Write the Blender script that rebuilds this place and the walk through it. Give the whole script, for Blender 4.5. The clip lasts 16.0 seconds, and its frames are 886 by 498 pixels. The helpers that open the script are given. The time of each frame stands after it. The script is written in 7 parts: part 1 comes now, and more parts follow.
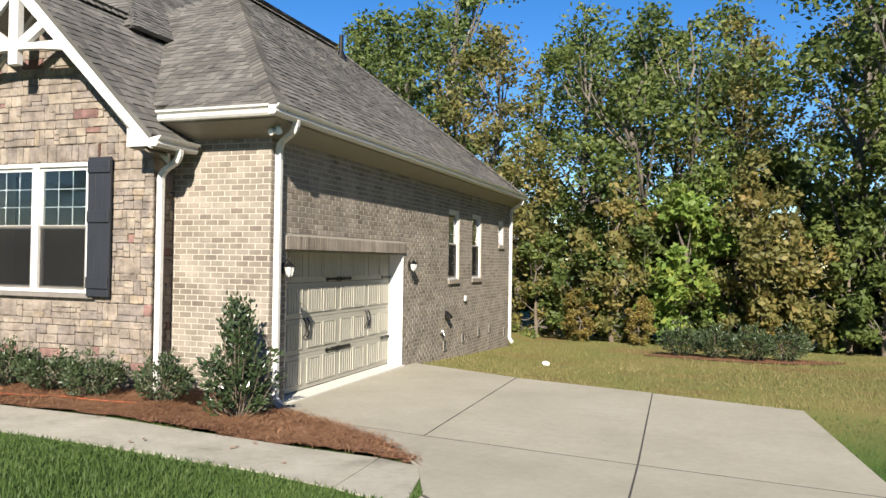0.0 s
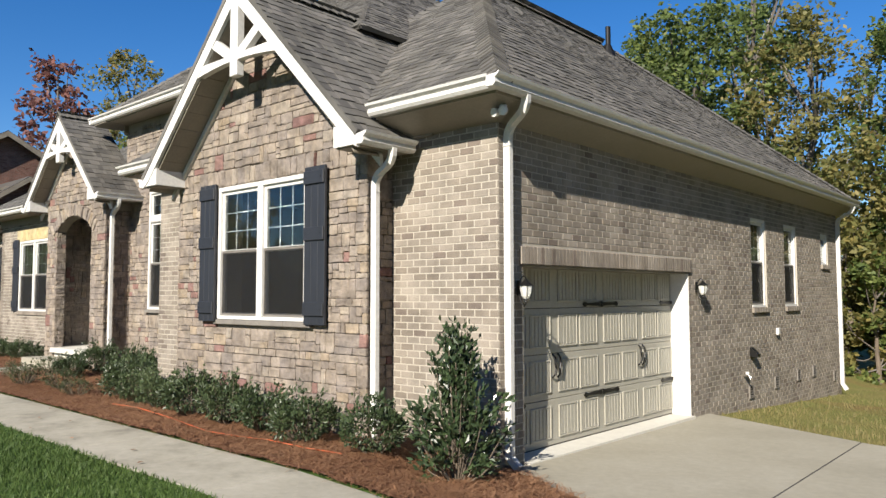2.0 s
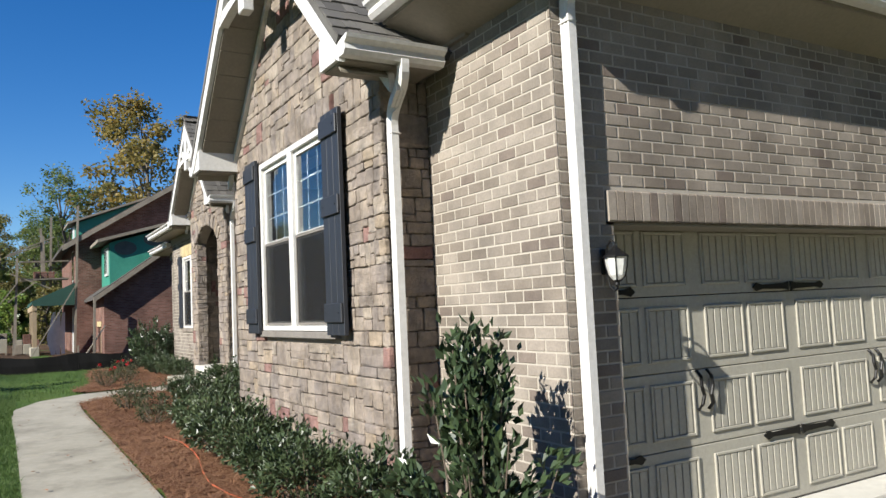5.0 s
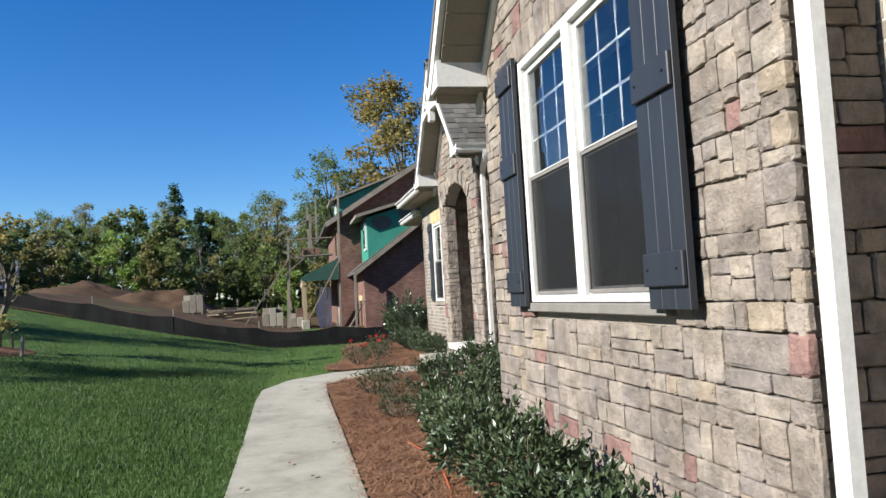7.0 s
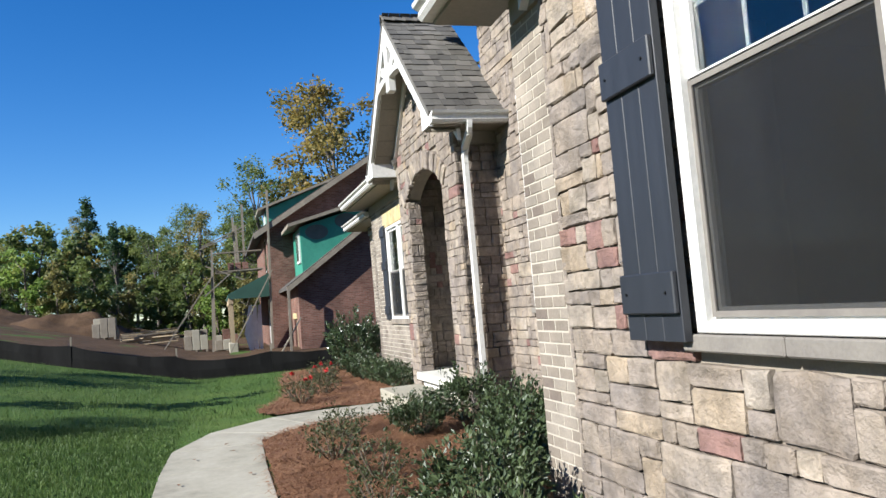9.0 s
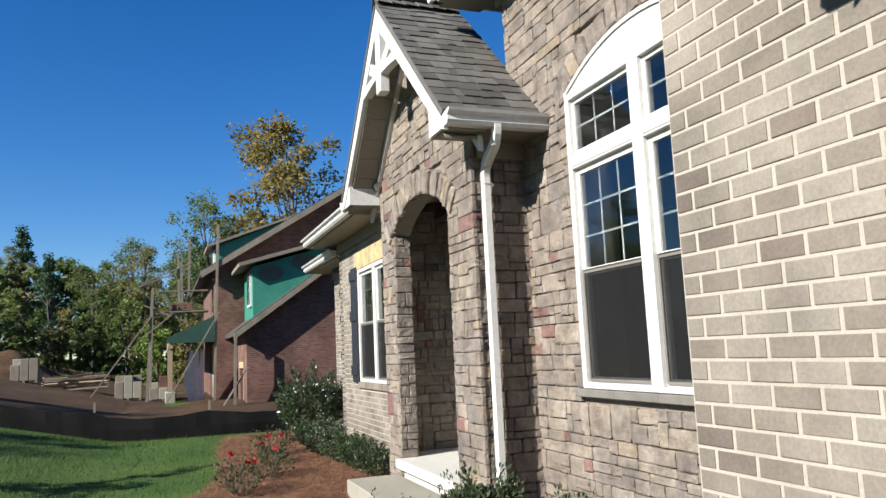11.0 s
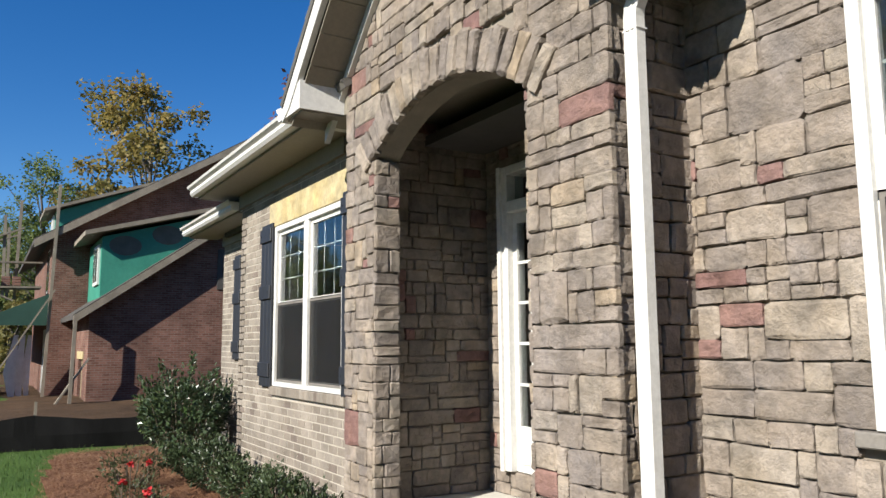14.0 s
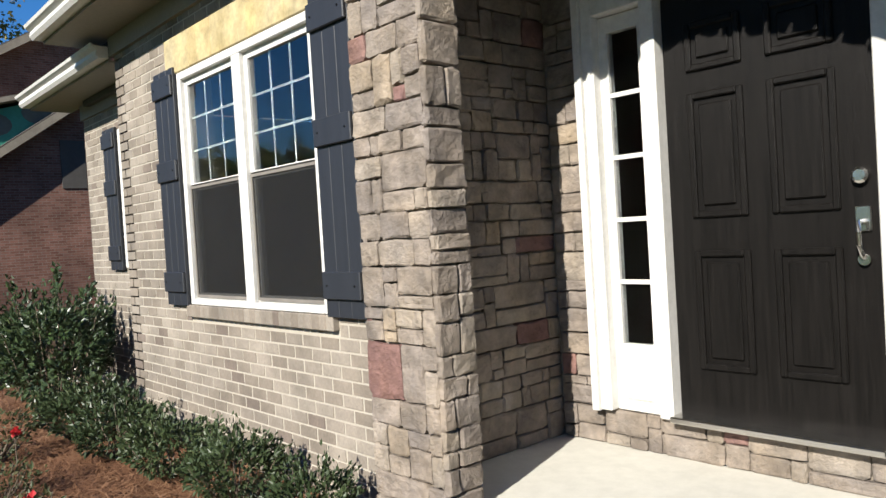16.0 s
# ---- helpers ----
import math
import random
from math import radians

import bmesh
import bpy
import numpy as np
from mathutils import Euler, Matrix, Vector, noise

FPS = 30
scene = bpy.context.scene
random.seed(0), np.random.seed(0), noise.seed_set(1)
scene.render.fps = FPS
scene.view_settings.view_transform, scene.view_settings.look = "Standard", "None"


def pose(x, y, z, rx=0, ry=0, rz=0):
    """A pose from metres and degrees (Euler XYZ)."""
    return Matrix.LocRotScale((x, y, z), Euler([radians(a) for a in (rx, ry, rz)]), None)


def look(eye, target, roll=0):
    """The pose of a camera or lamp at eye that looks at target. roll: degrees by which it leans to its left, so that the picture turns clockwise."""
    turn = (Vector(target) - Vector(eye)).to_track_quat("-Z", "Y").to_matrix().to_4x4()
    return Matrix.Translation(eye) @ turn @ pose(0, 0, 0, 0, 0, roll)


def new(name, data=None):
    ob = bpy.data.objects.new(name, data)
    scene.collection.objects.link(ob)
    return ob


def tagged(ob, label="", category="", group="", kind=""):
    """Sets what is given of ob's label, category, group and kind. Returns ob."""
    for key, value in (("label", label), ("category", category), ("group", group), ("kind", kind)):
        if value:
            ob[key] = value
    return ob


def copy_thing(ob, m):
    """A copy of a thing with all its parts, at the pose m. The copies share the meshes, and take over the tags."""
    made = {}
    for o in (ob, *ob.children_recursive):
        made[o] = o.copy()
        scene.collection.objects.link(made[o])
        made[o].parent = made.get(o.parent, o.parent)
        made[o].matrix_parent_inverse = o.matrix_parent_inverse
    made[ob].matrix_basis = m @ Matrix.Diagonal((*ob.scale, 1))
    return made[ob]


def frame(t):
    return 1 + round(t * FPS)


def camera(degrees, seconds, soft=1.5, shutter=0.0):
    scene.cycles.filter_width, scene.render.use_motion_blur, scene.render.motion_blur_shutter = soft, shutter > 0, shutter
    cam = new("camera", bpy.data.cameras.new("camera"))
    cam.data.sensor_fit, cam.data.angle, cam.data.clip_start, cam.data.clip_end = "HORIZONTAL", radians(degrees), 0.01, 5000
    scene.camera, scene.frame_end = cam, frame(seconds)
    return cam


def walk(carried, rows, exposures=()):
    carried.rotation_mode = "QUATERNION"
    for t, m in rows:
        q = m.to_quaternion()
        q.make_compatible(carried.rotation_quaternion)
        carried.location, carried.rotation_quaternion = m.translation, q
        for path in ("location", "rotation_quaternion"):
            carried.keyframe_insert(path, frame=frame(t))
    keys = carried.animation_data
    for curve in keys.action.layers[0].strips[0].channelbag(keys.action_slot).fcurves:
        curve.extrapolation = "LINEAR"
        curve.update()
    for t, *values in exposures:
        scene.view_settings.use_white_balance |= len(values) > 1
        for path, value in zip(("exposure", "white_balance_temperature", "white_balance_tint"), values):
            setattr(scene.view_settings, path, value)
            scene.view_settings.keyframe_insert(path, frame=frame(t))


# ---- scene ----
cam = camera(61.1, 16.0)
PATH = [
    (0, (0.387, 0.063, 1.858), (-0.281, 1.947, 1.888), 0.9),
    (0.5, (0.156, 0.671, 1.83), (-0.67, 2.492, 1.873), 0.7),
    (1, (-0.129, 1.282, 1.814), (-1.115, 3.021, 1.873), 0.4),
    (1.5, (-0.23, 1.805, 1.737), (-1.392, 3.431, 1.826), 0.1),
    (2, (-0.293, 2.318, 1.653), (-1.625, 3.805, 1.777), -0.1),
    (2.5, (-0.437, 2.867, 1.615), (-1.871, 4.254, 1.762), -0.4),
    (3, (-0.641, 3.402, 1.598), (-2.095, 4.767, 1.756), -0.9),
    (3.2, (-0.707, 3.637, 1.578), (-2.167, 4.994, 1.74), -1.0),
    (5.3, (-1.704, 5.486, 1.498), (-3.471, 6.41, 1.653), -2.7),
    (5.5, (-1.937, 5.574, 1.486), (-3.734, 6.438, 1.643), -2.6),
    (6, (-2.6, 5.785, 1.479), (-4.467, 6.487, 1.632), -2.5),
    (6.5, (-3.407, 5.967, 1.464), (-5.331, 6.497, 1.605), -3.0),
    (7, (-3.903, 5.955, 1.456), (-5.859, 6.355, 1.574), -3.3),
    (7.5, (-4.484, 5.977, 1.459), (-6.457, 6.297, 1.545), -4.1),
    (8, (-5.368, 6.058, 1.481), (-7.337, 6.403, 1.538), -4.5),
    (8.5, (-6.09, 6.081, 1.504), (-8.032, 6.556, 1.576), -5.1),
    (9, (-6.696, 6.033, 1.541), (-8.604, 6.614, 1.68), -4.9),
    (9.2, (-6.882, 5.969, 1.561), (-8.777, 6.585, 1.731), -4.7),
    (11.3, (-9.473, 6.31, 1.759), (-11.304, 7.059, 2.049), -1.9),
    (11.5, (-9.725, 6.302, 1.767), (-11.509, 7.148, 2.088), -1.5),
    (12, (-10.261, 6.412, 1.831), (-11.917, 7.463, 2.223), -0.6),
    (12.5, (-10.746, 6.437, 1.896), (-12.315, 7.606, 2.312), -0.4),
    (13, (-11.329, 6.398, 1.835), (-12.924, 7.536, 2.237), 0.0),
    (13.5, (-11.913, 6.382, 1.761), (-13.566, 7.455, 2.098), -0.0),
    (14, (-12.501, 6.457, 1.725), (-14.196, 7.49, 1.976), -0.4),
    (14.5, (-13.167, 6.417, 1.786), (-14.855, 7.48, 1.92), -2.0),
    (15, (-13.787, 6.533, 1.749), (-15.455, 7.635, 1.814), -3.0),
    (15.5, (-14.342, 6.587, 1.739), (-15.943, 7.786, 1.728), -3.4),
    (16, (-14.939, 6.801, 1.717), (-16.429, 8.134, 1.672), -3.5),
]
EXPOSURES = [(0, 1.30, 6600, 10), (2.5, 1.00, 6450, 10), (5.5, 1.05, 6100, 9), (8.5, 1.27, 5950, 8.5), (9.2, 1.25, 5950, 8.5), (11.5, 1.02, 6150, 9), (13.5, 0.99, 6250, 9), (16, 1.01, 6250, 9)]
walk(cam, [(t, look(eye, target, roll)) for t, eye, target, roll in PATH], EXPOSURES)

# ---- light ----
SUN_DIR = Vector((-0.33, 1.0, -0.63)).normalized()   # the way that the sunlight travels
sky_world = bpy.data.worlds.new("sky")
scene.world = sky_world
sky_world.use_nodes = True
wn = sky_world.node_tree
sky_tex = wn.nodes.new("ShaderNodeTexSky")
sky_tex.sky_type = "NISHITA"
sky_tex.sun_disc = False
sky_tex.sun_elevation = math.asin(-SUN_DIR.z)
sky_tex.sun_rotation = math.atan2(-SUN_DIR.x, -SUN_DIR.y)
sky_tex.altitude = 300
sky_tex.air_density = 1.0
sky_tex.dust_density = 0.0
sky_tex.ozone_density = 4.0
sky_hue = wn.nodes.new("ShaderNodeHueSaturation")
sky_hue.inputs["Saturation"].default_value = 1.3
sky_hue.inputs["Hue"].default_value = 0.508
wn.links.new(sky_tex.outputs[0], sky_hue.inputs["Color"])
wn.links.new(sky_hue.outputs[0], wn.nodes["Background"].inputs[0])
wn.nodes["Background"].inputs[1].default_value = 0.064
sun = new("sun", bpy.data.lights.new("sun", "SUN"))
sun.data.energy = 5.0
sun.data.angle = radians(0.53)
sun.data.color = (1.0, 0.93, 0.82)
sun.matrix_world = SUN_DIR.to_track_quat("-Z", "Y").to_matrix().to_4x4()


# ---- materials ----
def material(name, rough=0.7, metal=0.0, spec=0.5):
    m = bpy.data.materials.new(name)
    m.use_nodes = True
    b = m.node_tree.nodes["Principled BSDF"]
    b.inputs["Roughness"].default_value = rough
    b.inputs["Metallic"].default_value = metal
    b.inputs["Specular IOR Level"].default_value = spec
    return m, m.node_tree, b


def nd(tree, kind, **values):
    n = tree.nodes.new(kind)
    for k, v in values.items():
        n.inputs[k.replace("_", " ")].default_value = v
    return n


def ramp(tree, stops, constant=False):
    r = tree.nodes.new("ShaderNodeValToRGB")
    r.color_ramp.interpolation = "CONSTANT" if constant else "LINEAR"
    while len(r.color_ramp.elements) < len(stops):
        r.color_ramp.elements.new(0.5)
    for e, (p, c) in zip(r.color_ramp.elements, stops):
        e.position, e.color = p, (*c, 1)
    return r


def piece_random(tree):
    """A number from 0 to 1 that differs from piece to piece, joined or not."""
    a = tree.nodes.new("ShaderNodeObjectInfo")
    g = tree.nodes.new("ShaderNodeNewGeometry")
    s = tree.nodes.new("ShaderNodeMath")
    s.operation = "ADD"
    f = tree.nodes.new("ShaderNodeMath")
    f.operation = "FRACT"
    tree.links.new(a.outputs["Random"], s.inputs[0])
    tree.links.new(g.outputs["Random Per Island"], s.inputs[1])
    tree.links.new(s.outputs[0], f.inputs[0])
    return f.outputs[0]


def world_coords(tree):
    g = tree.nodes.new("ShaderNodeNewGeometry")
    return g.outputs["Position"]


def noise_of(tree, scale, detail=4.0, rough=0.6, stretch=None):
    n = nd(tree, "ShaderNodeTexNoise", Scale=scale, Detail=detail, Roughness=rough)
    src = world_coords(tree)
    if stretch:
        mp = tree.nodes.new("ShaderNodeMapping")
        mp.inputs["Scale"].default_value = stretch
        tree.links.new(src, mp.inputs[0])
        src = mp.outputs[0]
    tree.links.new(src, n.inputs["Vector"])
    return n.outputs["Fac"]


def mixed(tree, fac, a, b, mode="MIX"):
    m = tree.nodes.new("ShaderNodeMix")
    m.data_type, m.blend_type = "RGBA", mode
    for sock, v in ((m.inputs[0], fac), (m.inputs[6], a), (m.inputs[7], b)):
        if isinstance(v, (int, float)):
            sock.default_value = v
        elif isinstance(v, tuple):
            sock.default_value = (*v, 1)
        else:
            tree.links.new(v, sock)
    return m.outputs[2]


def spread(tree, fac, lo, hi):
    m = tree.nodes.new("ShaderNodeMapRange")
    m.inputs[1].default_value, m.inputs[2].default_value = 0.3, 0.7
    m.inputs[3].default_value, m.inputs[4].default_value = lo, hi
    tree.links.new(fac, m.inputs[0])
    return m.outputs[0]


def grey(tree, fac):
    c = tree.nodes.new("ShaderNodeCombineColor")
    for i in range(3):
        tree.links.new(fac, c.inputs[i])
    return c.outputs[0]


def bump(tree, bsdf, fac, strength=0.4, dist=0.01):
    n = nd(tree, "ShaderNodeBump", Strength=strength, Distance=dist)
    tree.links.new(fac, n.inputs["Height"])
    tree.links.new(n.outputs[0], bsdf.inputs["Normal"])


def pieces_mat(name, stops, fine, coarse, rough, bump_d, constant=True, blotch=0.35, tints=((1.0, 1.0, 1.0), (1.0, 1.0, 1.0))):
    """Pieces that differ in colour, with grain and larger stains."""
    m, t, b = material(name, rough, 0, 0.3)
    base = ramp(t, stops, constant)
    t.links.new(piece_random(t), base.inputs[0])
    big = spread(t, noise_of(t, coarse, 3), 1 - blotch, 1 + blotch * 0.5)
    small = spread(t, noise_of(t, fine, 6, 0.7), 0.82, 1.14)
    c = mixed(t, 1.0, base.outputs[0], grey(t, big), "MULTIPLY")
    c = mixed(t, 1.0, c, grey(t, small), "MULTIPLY")
    c = mixed(t, 1.0, c, mixed(t, spread(t, noise_of(t, coarse * 0.7, 4), 0, 1), *tints), "MULTIPLY")
    t.links.new(c, b.inputs["Base Color"])
    bump(t, b, noise_of(t, fine * 0.6, 6, 0.7), 0.7, bump_d)
    return m


def plain_mat(name, c1, c2, rough=0.6, scale=3.0, fine=60.0, bump_d=0.002, metal=0.0, spec=0.5, stretch=None):
    m, t, b = material(name, rough, metal, spec)
    c = mixed(t, spread(t, noise_of(t, scale, 4, 0.6, stretch), 0, 1), c1, c2)
    c = mixed(t, 1.0, c, grey(t, spread(t, noise_of(t, fine, 5, 0.7, stretch), 0.88, 1.1)), "MULTIPLY")
    t.links.new(c, b.inputs["Base Color"])
    bump(t, b, noise_of(t, fine, 5, 0.7, stretch), 0.5, bump_d)
    return m


M_BRICK = pieces_mat("brick_tan", [(0, (0.2182, 0.1853, 0.1498)), (0.2, (0.2435, 0.21, 0.1726)), (0.45, (0.196, 0.1657, 0.1335)), (0.6, (0.2593, 0.2258, 0.1856)),
                                   (0.82, (0.2245, 0.1916, 0.155)), (0.945, (0.1676, 0.136, 0.1121))], 70, 2.2, 0.9, 0.004)
M_MORTAR = plain_mat("mortar", (0.3387, 0.3024, 0.248), (0.3931, 0.3569, 0.2964), 0.95, 4, 120, 0.003)
M_STONE = pieces_mat("ledge_stone", [(0, (0.2409, 0.2026, 0.1666)), (0.16, (0.2768, 0.2336, 0.1896)), (0.32, (0.2159, 0.183, 0.1555)), (0.47, (0.2877, 0.2457, 0.1979)),
                                     (0.60, (0.259, 0.2177, 0.1793)), (0.74, (0.2301, 0.1946, 0.1644)), (0.91, (0.2159, 0.1297, 0.1116)), (0.93, (0.2949, 0.2379, 0.1747)), (0.982, (0.1942, 0.1117, 0.09819))], 26, 6.0, 0.88, 0.045, blotch=0.42, tints=((0.96, 0.98, 1.03), (1.05, 1.01, 0.94)))
M_JOINT = plain_mat("stone_joint", (0.186, 0.1589, 0.1279), (0.2403, 0.2054, 0.1628), 0.95, 5, 90, 0.004)
M_SHINGLE = pieces_mat("asphalt_shingle", [(0, (0.1004, 0.09505, 0.08571)), (0.25, (0.1239, 0.1172, 0.1044)), (0.5, (0.0837, 0.07901, 0.07232)), (0.7, (0.144, 0.1339, 0.1205)), (0.9, (0.1071, 0.09914, 0.08705))], 160, 1.2, 0.95, 0.003)
M_WHITE = plain_mat("white_paint", (0.5576, 0.5453, 0.5125), (0.5904, 0.5781, 0.5494), 0.45, 2, 25, 0.0008)
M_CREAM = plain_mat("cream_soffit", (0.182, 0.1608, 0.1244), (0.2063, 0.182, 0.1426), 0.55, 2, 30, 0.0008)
M_DOOR_CREAM = plain_mat("garage_door_paint", (0.322, 0.3045, 0.252), (0.35, 0.3325, 0.2765), 0.5, 1.5, 35, 0.0008)
M_NAVY = plain_mat("shutter_paint", (0.015, 0.017, 0.022), (0.021, 0.023, 0.029), 0.5, 3, 40, 0.001, stretch=(6, 6, 0.6))
M_BLACKDOOR = plain_mat("door_black", (0.004331, 0.0039, 0.003562), (0.009844, 0.008625, 0.007838), 0.38, 4, 30, 0.006, 0, 0.13, stretch=(14, 14, 0.7))
M_IRON = plain_mat("black_iron", (0.012, 0.012, 0.012), (0.02, 0.019, 0.018), 0.45, 8, 80, 0.0005, 0.6)
M_CHROME, _t, _b = material("satin_nickel", 0.22, 1.0)
_b.inputs["Base Color"].default_value = (0.62, 0.60, 0.57, 1)
M_SCREEN = plain_mat("insect_screen", (0.0112, 0.0112, 0.01085), (0.0154, 0.01505, 0.0147), 0.75, 1.5, 400, 0.0003, 0, 0.3)
screen_tree = M_SCREEN.node_tree
screen_mix = screen_tree.nodes.new("ShaderNodeMixShader")
screen_mix.inputs[0].default_value = 0.52
screen_tree.links.new(screen_tree.nodes["Principled BSDF"].outputs[0], screen_mix.inputs[1])
screen_tree.links.new(screen_tree.nodes.new("ShaderNodeBsdfTransparent").outputs[0], screen_mix.inputs[2])
screen_tree.links.new(screen_mix.outputs[0], screen_tree.nodes["Material Output"].inputs["Surface"])
# dark base colour that stands in for the dimness inside rooms
M_DARK = plain_mat("dim_inside_colour", (0.05, 0.045, 0.04), (0.07, 0.065, 0.06), 0.9, 1, 10, 0.001)
M_SILL = plain_mat("cast_sill", (0.133, 0.119, 0.105), (0.189, 0.1715, 0.147), 0.85, 6, 70, 0.004)
M_YELLOWSTONE = pieces_mat("buff_lintel", [(0, (0.42, 0.35, 0.20)), (0.3, (0.50, 0.45, 0.33)), (0.6, (0.45, 0.36, 0.19)), (0.8, (0.40, 0.34, 0.22))], 30, 7.0, 0.85, 0.004, blotch=0.3, tints=((1.0, 0.95, 0.8), (1.0, 1.02, 1.1)))
M_FROST, _t, _b = material("frosted_glass", 0.35, 0, 0.5)
_b.inputs["Base Color"].default_value = (0.75, 0.75, 0.7, 1)
_b.inputs["Transmission Weight"].default_value = 0.35
M_GLASS, _t, _b = material("window_glass", 0.015, 0, 0.5)
_b.inputs["Base Color"].default_value = (0.85, 0.9, 0.9, 1)
_b.inputs["Transmission Weight"].default_value = 1.0
_b.inputs["IOR"].default_value = 1.5


def ground_mat(name, stops, scale, fine, rough=0.95, bump_d=0.02, stretch=None, extra=None, flat=False):
    m, t, b = material(name, rough, 0, 0.2)
    r = ramp(t, stops)
    t.links.new(noise_of(t, scale, 6, 0.65, stretch), r.inputs[0])
    c = mixed(t, 1.0, r.outputs[0], grey(t, spread(t, noise_of(t, fine, 6, 0.75, stretch), *((0.9, 1.07) if flat else (0.6, 1.35)))), "MULTIPLY")
    if extra:
        c = extra(t, c)
    t.links.new(c, b.inputs["Base Color"])
    bump(t, b, noise_of(t, fine, 6, 0.75, stretch), 0.9, bump_d)
    return m


def yard_colours(t, c):
    """Lush sod to the west, thin tan grass behind the drive to the east."""
    g = t.nodes.new("ShaderNodeSeparateXYZ")
    t.links.new(world_coords(t), g.inputs[0])
    dry = ramp(t, [(0.25, (0.22, 0.17, 0.066)), (0.5, (0.15, 0.155, 0.044)), (0.72, (0.20, 0.115, 0.052))])
    t.links.new(noise_of(t, 0.33, 5, 0.6), dry.inputs[0])
    k = t.nodes.new("ShaderNodeMapRange")
    k.inputs[1].default_value, k.inputs[2].default_value = 8.0, 10.5
    t.links.new(g.outputs["Y"], k.inputs[0])
    e = t.nodes.new("ShaderNodeMapRange")
    e.inputs[1].default_value, e.inputs[2].default_value = -12.0, -9.0
    t.links.new(g.outputs["X"], e.inputs[0])
    both = t.nodes.new("ShaderNodeMath")
    both.operation = "MULTIPLY"
    t.links.new(k.outputs[0], both.inputs[0])
    t.links.new(e.outputs[0], both.inputs[1])
    d = mixed(t, 1.0, dry.outputs[0], grey(t, spread(t, noise_of(t, 30, 6, 0.75), 0.6, 1.35)), "MULTIPLY")
    return mixed(t, both.outputs[0], c, d)


M_LAWN = ground_mat("lawn", [(0.3, (0.03742, 0.07484, 0.01361)), (0.5, (0.05443, 0.1021, 0.01769)), (0.7, (0.07825, 0.1191, 0.02449))], 0.6, 35, extra=yard_colours)
M_CONCRETE = ground_mat("broom_concrete", [(0.25, (0.2415, 0.224, 0.175)), (0.5, (0.287, 0.266, 0.21)), (0.75, (0.322, 0.301, 0.245))], 0.7, 12, 0.9, 0.002, flat=True)
M_WALK = ground_mat("stained_concrete", [(0.28, (0.188, 0.1739, 0.141)), (0.45, (0.2914, 0.2726, 0.2209)), (0.7, (0.3572, 0.3337, 0.2773))], 1.5, 14, 0.9, 0.002, flat=True)
M_SLAB = ground_mat("porch_concrete", [(0.25, (0.5012, 0.4811, 0.4225)), (0.75, (0.5442, 0.5228, 0.4654))], 0.5, 9, 0.85, 0.001, flat=True)
M_STRAW = ground_mat("pine_straw", [(0.3, (0.09936, 0.04504, 0.02385)), (0.5, (0.1656, 0.08081, 0.04372)), (0.7, (0.2186, 0.1159, 0.06624))], 2.5, 40, 0.95, 0.03)
M_DIRT = ground_mat("red_clay", [(0.3, (0.045, 0.027, 0.0144)), (0.6, (0.09, 0.054, 0.03)), (0.8, (0.132, 0.084, 0.048))], 0.9, 14, 0.95, 0.05)
M_GAP = plain_mat("joint_filler", (0.035, 0.03, 0.025), (0.05, 0.045, 0.04), 0.95)


def leaf_mat(name, stops, rough=0.5, trans=0.25):
    m, t, b = material(name, rough, 0, 0.4)
    r = ramp(t, stops)
    mx = t.nodes.new("ShaderNodeMath")
    mx.operation = "MULTIPLY_ADD"
    t.links.new(piece_random(t), mx.inputs[0])
    mx.inputs[1].default_value = 0.55
    big = spread(t, noise_of(t, 0.45, 3), 0.0, 0.45)
    t.links.new(big, mx.inputs[2])
    t.links.new(mx.outputs[0], r.inputs[0])
    t.links.new(r.outputs[0], b.inputs["Base Color"])
    tr = t.nodes.new("ShaderNodeBsdfTranslucent")
    t.links.new(r.outputs[0], tr.inputs[0])
    ms = t.nodes.new("ShaderNodeMixShader")
    ms.inputs[0].default_value = trans
    t.links.new(b.outputs[0], ms.inputs[1])
    t.links.new(tr.outputs[0], ms.inputs[2])
    t.links.new(ms.outputs[0], t.nodes["Material Output"].inputs["Surface"])
    return m


M_LEAF_HOLLY = leaf_mat("holly_leaf", [(0, (0.0224, 0.0368, 0.0176)), (0.5, (0.036, 0.056, 0.0256)), (0.85, (0.056, 0.084, 0.0336)), (1, (0.12, 0.152, 0.056))], 0.28, 0.12)
M_LEAF_BOX = leaf_mat("boxwood_leaf", [(0, (0.024, 0.0384, 0.016)), (0.6, (0.044, 0.0656, 0.0272)), (1, (0.088, 0.112, 0.048))], 0.4, 0.15)
M_LEAF_ROSE = leaf_mat("rose_leaf", [(0, (0.024, 0.04, 0.0144)), (0.6, (0.056, 0.068, 0.024)), (1, (0.112, 0.072, 0.036))], 0.55, 0.2)
M_LEAF_GREEN = leaf_mat("oak_leaf", [(0, (0.05985, 0.08938, 0.02713)), (0.5, (0.1213, 0.1635, 0.04469)), (0.85, (0.2075, 0.2434, 0.06783)), (1, (0.3032, 0.2873, 0.09576))], 0.55, 0.5)
M_LEAF_OLIVE = leaf_mat("hickory_leaf", [(0, (0.09675, 0.106, 0.0356)), (0.5, (0.1858, 0.178, 0.05728)), (0.8, (0.2864, 0.2322, 0.0774)), (1, (0.356, 0.2477, 0.09288))], 0.6, 0.5)
